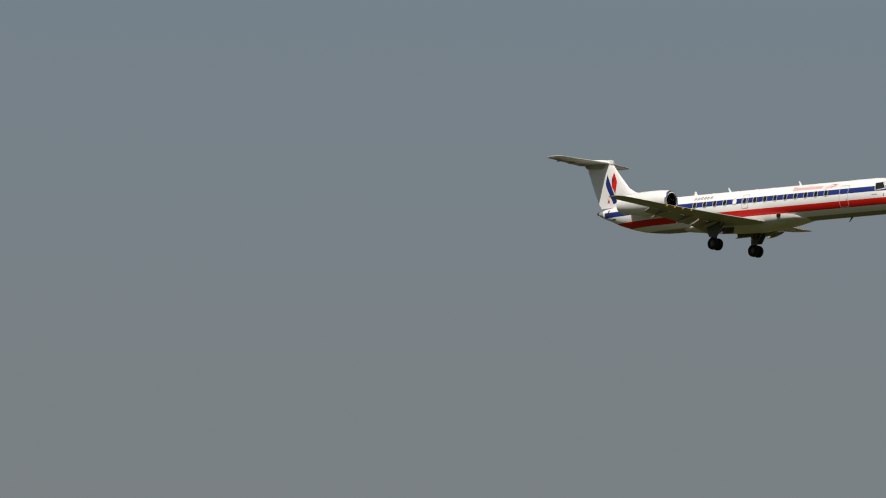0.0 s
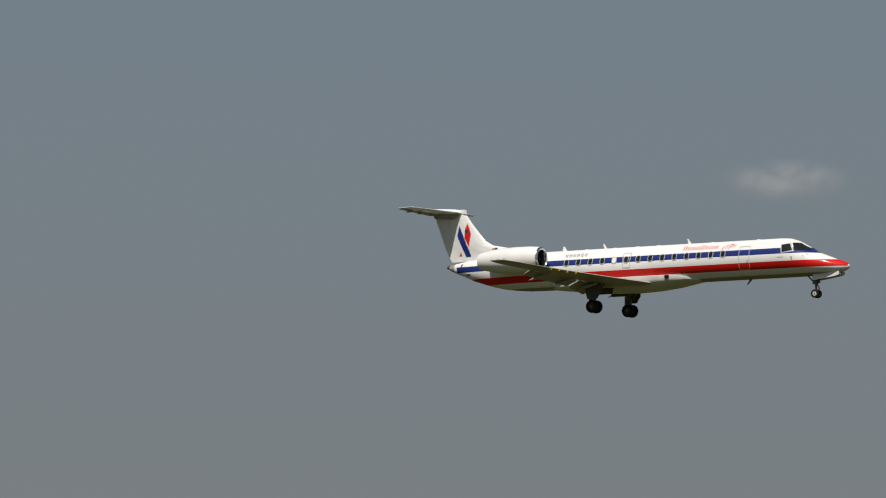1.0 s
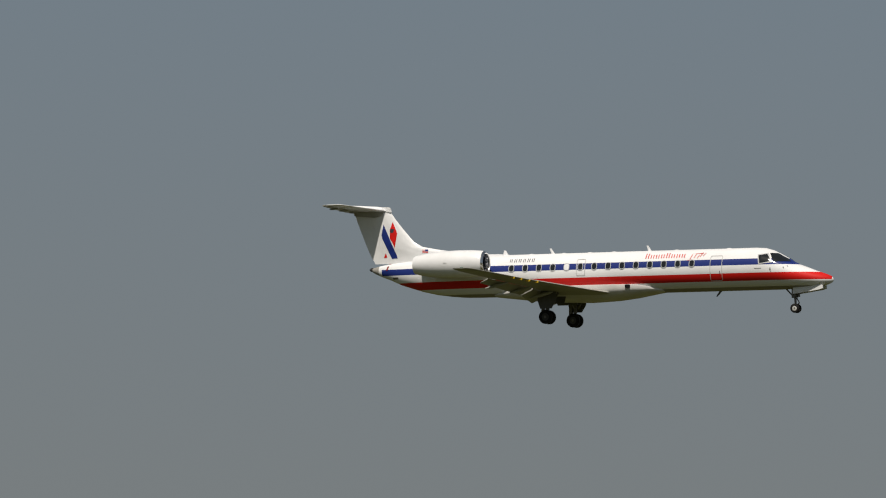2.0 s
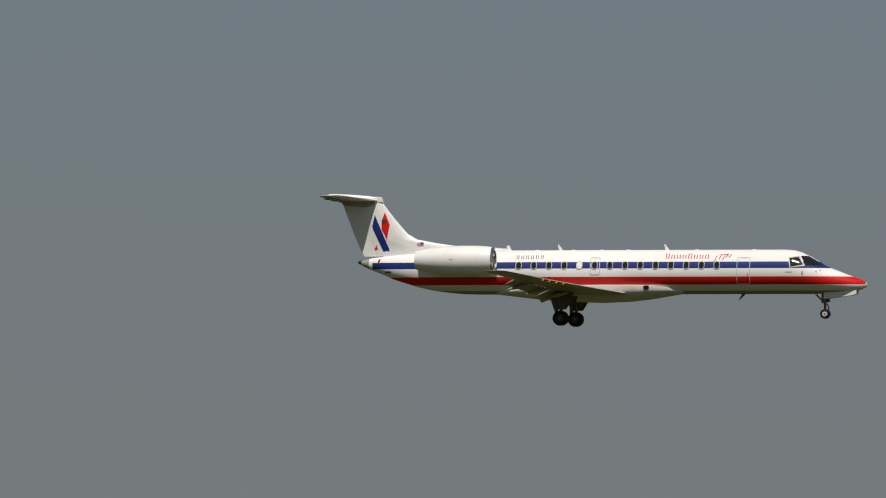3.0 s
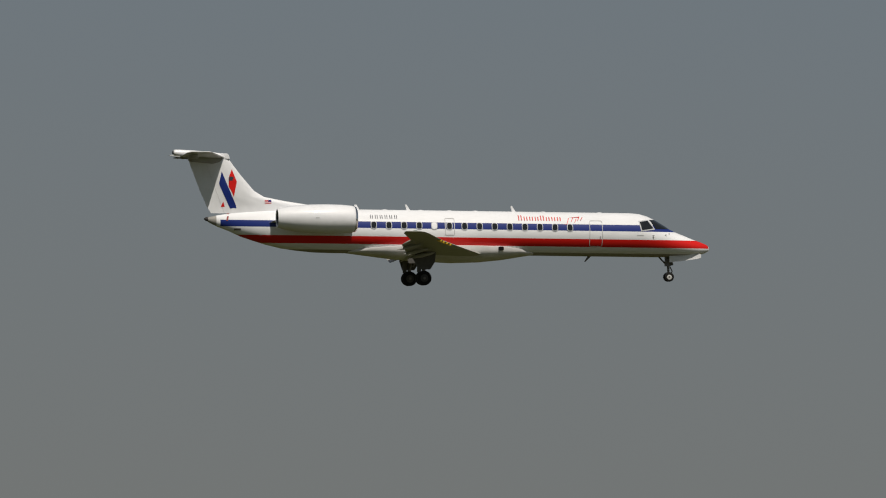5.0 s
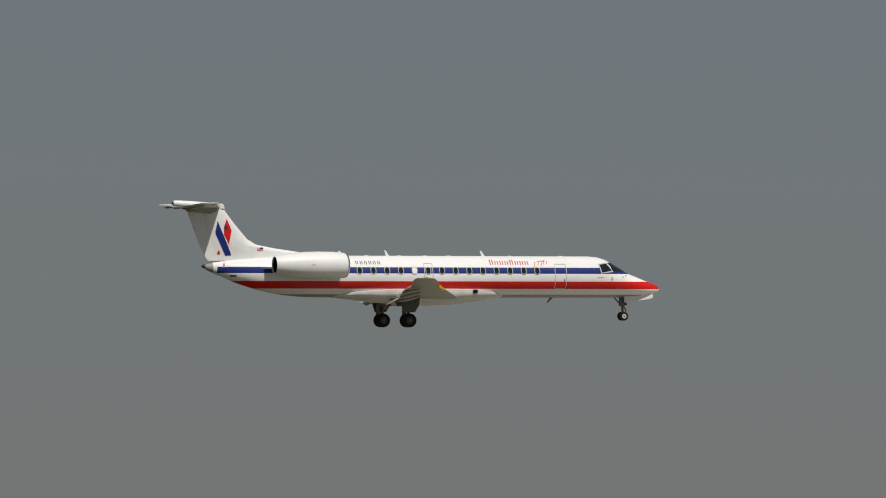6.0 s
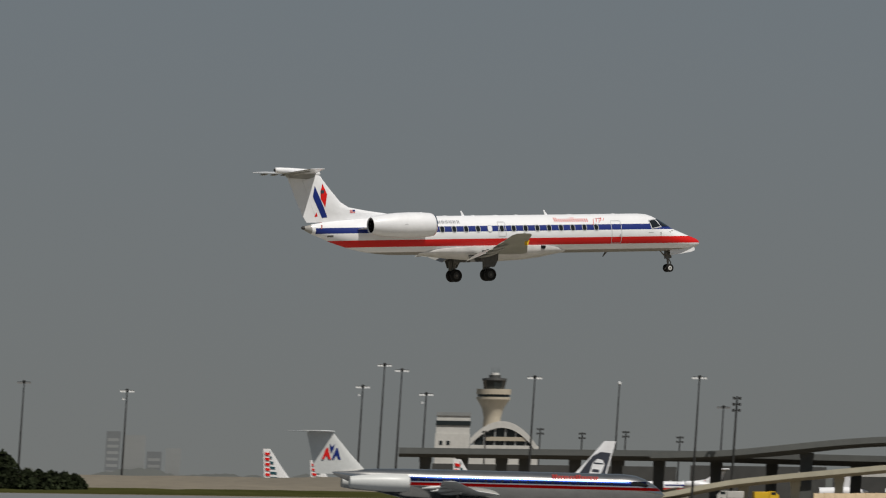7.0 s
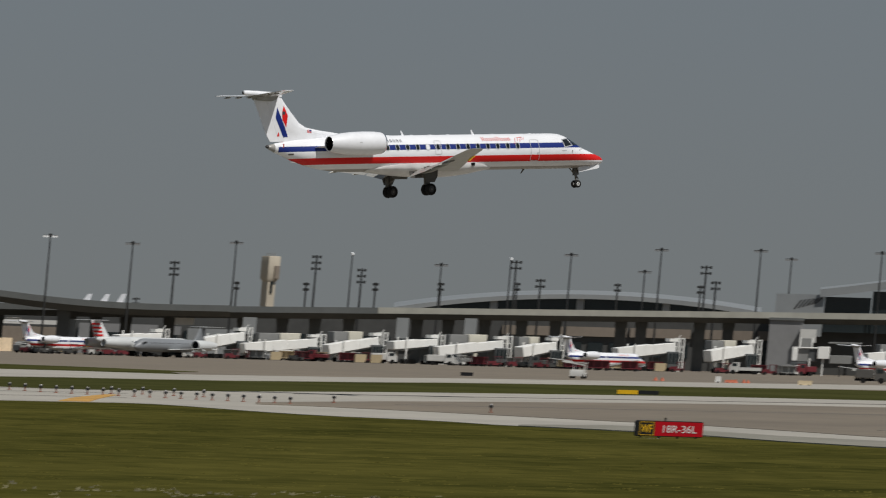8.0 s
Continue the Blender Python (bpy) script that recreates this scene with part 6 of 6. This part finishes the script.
# white tails showing under the road
def far_tail(az, w, h, rise):
    u = thing("parked_jet_tail", facing(az, 1640), "white tail of a jet parked behind the fence", "airplane", "white tails behind the fence")
    bm = bmesh.new()
    prism(bm, ((-w * 0.5, 2.6), (w * 0.32, 2.6), (w * 0.5, rise + h), (w * 0.22, rise + h - 0.1), (-w * 0.2, rise + h * 0.55)), 1, -0.22, 0.22)
    bmesh.ops.bevel(bm, geom=bm.edges[:], offset=0.08, segments=2, affect="EDGES")
    part("fin", bm, M_WHITE, u)
    bm = bmesh.new()
    lathe(bm, (-w * 0.9, 0, 1.9), (1, 0, 0.05), [(0, 1.25), (w * 0.9, 1.15), (w * 1.4, 0.6), (w * 1.6, 0.1)], 16, True)
    part("tail_cone", bm, M_WHITE, u)
    bm = bmesh.new()
    loft(bm, [foil(w * 0.55, 0.0, rise + h - 0.05, -w * 0.5, 0.10), foil(w * 0.75, -2.6, rise + h + 0.05, -w * 0.22, 0.10)])
    part("tailplane", bm, M_GREYTAIL, u)
    for x in (-w * 0.6, w * 0.3):
        bm = bmesh.new()
        tube(bm, (x, 0, 0), (x, 0, 1.2), 0.14, 0.14, 8)
        part("tail_stand", bm, M_STEEL, u)


for az, w, h, rise in ((33.06, 6.4, 3.3, 3.2), (33.86, 6.0, 3.6, 3.2), (34.52, 7.0, 3.8, 3.2), (33.42, 2.4, 3.2, 3.2)):
    far_tail(az, w, h, rise)
p = bearing(31.2, 1650)
j = copy_thing(JET, pose(p.x, p.y, 2.83, 0, 0, 150))
tagged(j, "white regional jet with blue and red stripes parked behind the road", "airplane", "parked regional jets")


# ---- airfield signs and lights ----
M_SIGNRED = material("red_sign_face", (0.46, 0.008, 0.016), 0.5, 0, 0.08, spec=0.1)
M_SIGNBLACK = material("black_sign_face", (0.012, 0.012, 0.012), 0.4)
M_SIGNYEL = material("yellow_sign_face", (0.78, 0.45, 0.015), 0.5, spec=0.15)
M_SIGNWHITE = material("white_sign_letters", (0.80, 0.80, 0.78), 0.4)


def letters(text, x, z, size, mt, parent, y, narrow=1.0, bold=0.0):
    cu = bpy.data.curves.new("letters", "FONT")
    cu.body, cu.size, cu.align_x, cu.extrude, cu.resolution_u, cu.offset = text, size, "CENTER", 0.004, 3, bold
    tmp = bpy.data.objects.new("letters", cu)
    scene.collection.objects.link(tmp)
    me = bpy.data.meshes.new_from_object(tmp.evaluated_get(bpy.context.evaluated_depsgraph_get()))
    bpy.data.objects.remove(tmp)
    me.transform(Matrix.Translation((x, y, z)) @ Matrix.Rotation(radians(90), 4, "X") @ Matrix.Diagonal((narrow, 1, 1, 1)))
    me.materials.clear()
    me.materials.append(mt)
    ob = new("letters", me)
    ob.parent = parent


def airfield_sign(m, w, h, panels, label):
    """panels: x0, x1, face material, text, text material."""
    s = thing("airfield_sign", m, label, "sign", "airfield signs")
    bm = bmesh.new()
    box(bm, -w / 2, w / 2, 0, 0.34, 0.10, 0.10 + h)
    bmesh.ops.bevel(bm, geom=bm.edges[:], offset=0.03, segments=2, affect="EDGES")
    part("housing", bm, M_SIGNBLACK, s)
    for x0, x1, mt, text, tm in panels:
        bm = bmesh.new()
        box(bm, x0, x1, -0.012, 0.004, 0.13, 0.07 + h)
        f = part("face_panel", bm, mt, s)
        if text:
            short = len(text) < 3
            letters(text, (x0 + x1) / 2, 0.10 + h * 0.5 - h * (0.25 if short else 0.23), h * (0.72 if short else 0.66), tm, f, -0.02, 0.66 if short else 1.0, 0.006 if short else 0.0)
    for k in range(4):
        x = -w / 2 + 0.25 + (w - 0.5) * k / 3
        bm = bmesh.new()
        tube(bm, (x, 0.17, 0), (x, 0.17, 0.12), 0.045, 0.045, 8)
        part("leg", bm, M_STEEL, s)
    return s


s = airfield_sign(facing(39.60, 297), 2.62, 0.60, [(-1.12, -0.55, M_SIGNBLACK, "WF", M_SIGNYEL), (-0.53, 1.30, M_SIGNRED, "18R-36L", M_SIGNWHITE)], "red and black lit airfield sign standing in grass")
for x0, x1, z0, z1 in ((-1.11, -0.56, 0.635, 0.652), (-1.11, -0.56, 0.145, 0.162), (-1.11, -1.093, 0.162, 0.635), (-0.577, -0.56, 0.162, 0.635)):
    bm = bmesh.new()
    box(bm, x0, x1, -0.022, -0.010, z0, z1)
    part("border", bm, M_SIGNYEL, s)
bm = bmesh.new()
box(bm, -1.7, 0.9, -0.35, 0.6, -0.02, 0.035)
part("base_slab", bm, M_CONC, s, "thin concrete slab under the sign")
bm = bmesh.new()
tube(bm, (-0.15, 0.17, 0.7), (-0.15, 0.17, 0.82), 0.03, 0.05, 8)
part("top_lamp", bm, M_STEEL, s)
s = airfield_sign(facing(30.70, 556), 2.74, 0.66, [(-1.36, 0.60, M_SIGNRED, "18L-36R", M_SIGNWHITE), (0.62, 1.35, M_SIGNYEL, "", None)], "red and yellow airfield sign beside the runway")
for k in range(2):
    bm = bmesh.new()
    box(bm, 0.72 + k * 0.29, 0.95 + k * 0.29, -0.022, -0.010, 0.26, 0.60)
    part("letter_bar", bm, M_SIGNBLACK, s)
airfield_sign(facing(30.67, 600), 1.0, 1.1, [], "black back of an airfield sign on grass")
airfield_sign(facing(32.01, 520), 2.05, 0.55, [], "black back of a long airfield sign on grass")


def runway_marker(az, d, w):
    s = thing("distance_marker", facing(az, d), "low yellow and black marker board on the grass", "sign", "yellow and black markers")
    bm = bmesh.new()
    box(bm, -w / 2, 0, 0, 0.3, 0.05, 0.36)
    part("yellow_half", bm, M_SIGNYEL, s)
    bm = bmesh.new()
    box(bm, 0.01, w / 2, 0, 0.3, 0.05, 0.36)
    part("black_half", bm, M_SIGNBLACK, s)
    bm = bmesh.new()
    for x in (-w / 2 + 0.3, w / 2 - 0.3):
        tube(bm, (x, 0.15, 0), (x, 0.15, 0.1), 0.05, 0.05, 8)
    part("leg", bm, M_STEEL, s)


runway_marker(39.35, 616, 3.3)
runway_marker(29.13, 760, 2.95)


def edge_light():
    s = thing("edge_light", pose(0, 0, 0), "small elevated edge light with an orange base", "airfield light", "elevated edge lights")
    bm = bmesh.new()
    lathe(bm, (0, 0, 0), (0, 0, 1), [(0, 0.12), (0.03, 0.12), (0.05, 0.04), (0.26, 0.04)], 10, True)
    part("stem", bm, M_LIGHTBASE, s)
    bm = bmesh.new()
    lathe(bm, (0, 0, 0), (0, 0, 1), [(0.24, 0.08), (0.28, 0.11), (0.36, 0.10), (0.37, 0.06)], 12, True)
    part("collar", bm, M_SIGNBLACK, s)
    bm = bmesh.new()
    lathe(bm, (0, 0, 0), (0, 0, 1), [(0.37, 0.06), (0.41, 0.06), (0.44, 0.04), (0.45, 0.01)], 12, True)
    part("lens", bm, M_LENS, s)
    return s


M_LIGHTBASE = material("orange_light_base", (0.22, 0.08, 0.045), 0.6)
M_LENS = material("frosted_lens", (0.38, 0.36, 0.35), 0.2)
first = edge_light()
az, k = 31.74, 0
while az < 36.86:
    d = float(np.interp(az, [31.7, 33.0, 34.1, 34.5, 35.0, 35.45, 36.0, 36.5, 36.85], [493, 504, 505, 474, 448, 437, 429, 419, 412]))
    m = facing(az, d, 0.02)
    if k:
        copy_thing(first, m)
    else:
        first.matrix_world = m
    az += 0.115
    k += 1
for az, d in ((37.12, 429), (38.28, 395), (35.48, 448), (35.71, 452), (35.94, 447), (36.16, 444), (32.02, 417), (32.12, 417), (32.23, 417), (28.73, 452), (28.83, 452), (28.96, 452)):
    copy_thing(first, facing(az, d, 0.04))

# ---- bank, bushes and distance at the field's far side ----
M_BANK = material("dry_earth_bank", (0.165, 0.142, 0.105), 0.9, 0, 0.2, 0.3, 0.02)
bm = bmesh.new()
fine = np.linspace(24.5, 30.6, 40)
loft(bm, [[bearing(a, 1485, 0.6), bearing(a, 1500, 1.7 + 0.3 * noise.noise((a * 3, 0, 0))), bearing(a, 1530, (3.6 + 0.4 * noise.noise((a * 2, 5, 0))) * min(1, (30.7 - a) / 0.6)), bearing(a, 1600, -0.2)] for a in fine])
tagged(link("earth_bank", bm, M_BANK), "low dry earth bank across the field", "bank", "", "structure")
bm = bmesh.new()
loft(bm, [[bearing(a, 1420, -0.3), bearing(a, 1420, 0.05), bearing(a, 1490, 1.1 + 0.25 * noise.noise((a * 4, 9, 0))), bearing(a, 1490, -0.3)] for a in np.linspace(24.5, 30.4, 40)])
tagged(link("bank_foot", bm, M_GRASS), "grassy foot of the earth bank", "grass", "", "structure")
M_LEAF = material("dark_foliage", (0.019, 0.025, 0.011), 0.8, 0, 0.4, 1.5, 0.2, island=0.5, spec=0.1)
M_BARK = material("bark", (0.10, 0.075, 0.05), 0.9)


def bush(az, d, w, h):
    t = thing("tree", facing(az, d), "low dense dark green tree on the bank", "tree", "trees on the bank")
    bm = bmesh.new()
    tube(bm, (0, 0, -0.2), (0.1, 0, h * 0.45), 0.25, 0.12, 8)
    for k in range(5):
        a = k * 1.26
        tube(bm, (0.05, 0, h * 0.25), (w * 0.3 * math.cos(a), w * 0.3 * math.sin(a), h * 0.7), 0.10, 0.03, 6)
    part("trunk", bm, M_BARK, t)
    bm = bmesh.new()
    for k in range(1500):
        a, r, s = random.uniform(0, 6.28), math.sqrt(random.random()), random.random()
        rr = w * 0.5 * r * (1 - 0.55 * s ** 2) * (1 + 0.25 * math.sin(3 * a))
        c = Vector((rr * math.cos(a), rr * math.sin(a), h * (0.12 + 0.88 * s) * (1 - 0.25 * r)))
        q = Euler((random.uniform(0, 3), random.uniform(0, 3), random.uniform(0, 6))).to_matrix()
        e = random.uniform(0.3, 0.7)
        vs = [bm.verts.new(c + q @ Vector(v) * e) for v in ((-1, 0, 0), (0, -0.6, 0.15), (1, 0, 0), (0, 0.6, 0.15))]
        bm.faces.new(vs)
    part("crown", bm, M_LEAF, t, smooth=False)


for az, d, w, h in ((25.1, 1462, 8, 7.4), (25.62, 1468, 7, 6.0), (25.78, 1465, 9, 7.0), (25.95, 1470, 9, 6.6), (26.1, 1465, 9, 8.2), (26.22, 1468, 8, 7.8), (26.36, 1464, 8, 6.4), (26.48, 1468, 6, 4.8), (26.84, 1468, 8.5, 8.2), (27.03, 1462, 6, 4.6), (27.12, 1464, 6, 4.4), (27.21, 1462, 6, 4.3), (27.3, 1464, 6, 4.1), (27.38, 1466, 5, 3.7)):
    bush(az, d, w, h)
# distance haze is mixed into these base colours, close to the sky's grey
M_HAZE = material("haze_tinted_facade", (0.255, 0.262, 0.260), 0.9, 0, 0.05, 0.05, 0.01)
M_HAZEDARK = material("haze_tinted_dark_wall", (0.165, 0.174, 0.180), 0.9)
M_HAZETREES = material("haze_tinted_trees", (0.195, 0.205, 0.200), 0.95, 0, 0.12, 0.02, 0.005)
bm = bmesh.new()
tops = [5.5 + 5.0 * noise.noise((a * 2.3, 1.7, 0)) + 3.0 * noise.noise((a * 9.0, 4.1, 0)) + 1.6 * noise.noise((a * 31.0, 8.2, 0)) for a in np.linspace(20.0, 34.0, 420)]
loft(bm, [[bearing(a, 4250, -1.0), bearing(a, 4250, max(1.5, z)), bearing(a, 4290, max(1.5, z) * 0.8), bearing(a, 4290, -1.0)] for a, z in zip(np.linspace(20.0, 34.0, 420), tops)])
tagged(link("backdrop", bm, M_HAZETREES), "uneven line of far trees in haze-tinted grey", "trees", "", "structure")
for a0, a1, h, d, dark in ((24.46, 24.75, 32, 4300, 1), (25.03, 25.25, 26, 4300, 0), (25.55, 25.745, 25, 4300, 0), (26.27, 26.47, 17, 4300, 0), (26.58, 26.80, 27.5, 4300, 1), (27.595, 27.70, 28, 4292, 1), (27.725, 27.885, 26, 4300, 0), (27.9, 28.01, 17, 4300, 1), (28.04, 28.15, 19, 4300, 0)):
    b = thing("far_building", facing((a0 + a1) / 2, d), "pale office block in haze-tinted colour", "building", "hazy far blocks", "structure")
    half = d * math.tan(radians((a1 - a0) / 2))
    bm = bmesh.new()
    box(bm, -half, half, 0, 16, 0, h)
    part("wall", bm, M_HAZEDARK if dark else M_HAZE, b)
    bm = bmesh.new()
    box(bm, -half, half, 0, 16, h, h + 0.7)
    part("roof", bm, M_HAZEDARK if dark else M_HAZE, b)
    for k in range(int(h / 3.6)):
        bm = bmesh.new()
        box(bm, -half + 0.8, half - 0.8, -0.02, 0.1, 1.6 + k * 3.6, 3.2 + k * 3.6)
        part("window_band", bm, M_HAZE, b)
# service crates and small roof gear on the far roofs
for az, d, w, h in ((35.21, 1630, 2.6, 1.7), (35.34, 1630, 2.6, 1.9), (35.46, 1630, 3.0, 2.5)):
    u = thing("tail_fin", facing(az, d + 90), "white aircraft tail fin beyond the road", "airplane", "far tail fins")
    bm = bmesh.new()
    prism(bm, ((-2.2, 10.4), (1.2, 10.4), (2.0, 12.4 + h * 0.3), (1.0, 12.4 + h * 0.3), (-0.2, 11.0)), 1, -0.15, 0.15)
    part("fin", bm, M_WHITE, u)
    bm = bmesh.new()
    prism(bm, ((-3.0, 0), (2.6, 0), (2.6, 10.3), (-3.4, 10.8)), 1, -1.2, 1.2)
    part("body", bm, M_WHITE, u)


# ---- small clouds ----
def cloud(az, z, w, h, thick):
    m = bpy.data.materials.new("thin_cloud")
    m.use_nodes = True
    n, l = m.node_tree.nodes, m.node_tree.links
    b = n["Principled BSDF"]
    b.inputs["Base Color"].default_value, b.inputs["Roughness"].default_value = (0.9, 0.86, 0.80, 1), 1.0
    tc = n.new("ShaderNodeTexCoord")
    ns = n.new("ShaderNodeTexNoise")
    ns.inputs["Scale"].default_value, ns.inputs["Detail"].default_value = 0.055, 5
    l.new(tc.outputs["Object"], ns.inputs["Vector"])
    mp = n.new("ShaderNodeMapping")
    mp.inputs["Scale"].default_value = (1 / (w * 0.86), 1 / (w * 0.86), 1 / (h * 0.72))
    l.new(tc.outputs["Object"], mp.inputs[0])
    ln = n.new("ShaderNodeVectorMath")
    ln.operation = "LENGTH"
    l.new(mp.outputs[0], ln.inputs[0])
    fall = n.new("ShaderNodeMapRange")
    fall.interpolation_type = "SMOOTHSTEP"
    fall.inputs["From Min"].default_value, fall.inputs["From Max"].default_value = 1.05, 0.1
    l.new(ln.outputs["Value"], fall.inputs["Value"])
    wisp = n.new("ShaderNodeMapRange")
    wisp.inputs["From Min"].default_value, wisp.inputs["From Max"].default_value, wisp.inputs["To Max"].default_value = 0.3, 0.7, thick
    l.new(ns.outputs[0], wisp.inputs["Value"])
    mul = n.new("ShaderNodeMath")
    mul.operation = "MULTIPLY"
    l.new(fall.outputs[0], mul.inputs[0])
    l.new(wisp.outputs[0], mul.inputs[1])
    l.new(mul.outputs[0], b.inputs["Alpha"])
    bm = bmesh.new()
    bmesh.ops.create_grid(bm, x_segments=12, y_segments=6, size=1)
    for v in bm.verts:
        v.co = Vector((v.co.x * w, 6 * (v.co.x ** 2 + v.co.y ** 2), v.co.y * h))
    ob = tagged(link("cloud", bm, m), "small thin pale cloud in the haze", "cloud", "", "structure")
    ob.matrix_world = facing(az, 4000, z)


cloud(-27.15, 433, 42, 18, 0.30)
cloud(6.95, 350, 64, 8, 0.07)


FLIGHT = [  # seconds, place of the jet's nose and its bank, pitch and heading
    (0.00, -273.23, 396.89, 53.61, -1.19, 1.57, -1.54),
    (0.50, -236.10, 396.89, 50.09, 0.22, 1.42, -1.54),
    (1.00, -198.97, 396.89, 46.73, 1.63, 1.30, -1.54),
    (1.50, -161.84, 396.89, 43.55, 1.95, 1.21, -1.54),
    (2.00, -124.71, 396.89, 40.54, 2.28, 1.16, -1.54),
    (2.50, -87.58, 396.89, 37.69, 2.60, 1.13, -1.54),
    (3.00, -50.45, 396.89, 35.02, 3.51, 1.14, -1.54),
    (3.50, -13.31, 396.89, 32.51, 4.43, 1.17, -1.54),
    (4.00, 23.82, 396.89, 30.18, 3.27, 1.24, -1.54),
    (4.50, 60.95, 396.89, 28.01, 2.11, 1.34, -1.54),
    (5.00, 98.08, 396.89, 26.02, 1.99, 1.47, -1.54),
    (5.50, 135.21, 396.89, 24.19, 1.87, 1.63, -1.54),
    (6.00, 172.34, 396.89, 22.54, 1.75, 1.83, -1.54),
    (6.50, 209.47, 396.89, 20.75, 1.62, 2.05, -1.54),
    (6.75, 228.04, 396.89, 19.62, 0.81, 2.17, -1.54),
    (7.00, 246.60, 396.89, 18.59, -0.01, 2.31, -1.54),
    (7.50, 283.74, 396.89, 17.38, -1.17, 2.59, -1.54),
    (8.00, 320.87, 396.89, 16.41, -2.34, 2.91, -1.54),
]


def motions():
    walk(FIGURE_JET, [(t, pose(FIGURE_AT.x - 4.9 * (t - 7.0), FIGURE_AT.y + 1.2 * (t - 7.0), -0.9, 0, 0, 166)) for t in (0.0, 4.0, 8.0)])
    walk(LINER, [(t, pose(482.5 + 4.4 * (t - 7.2), 779 - 1.6 * (t - 7.2), -0.26, 0, 0.6, -20)) for t in (0.0, 4.0, 8.0)])
    walk(JET, [(t, pose(x, y, z, bank, -pitch, head)) for t, x, y, z, bank, pitch, head in FLIGHT])


motions()
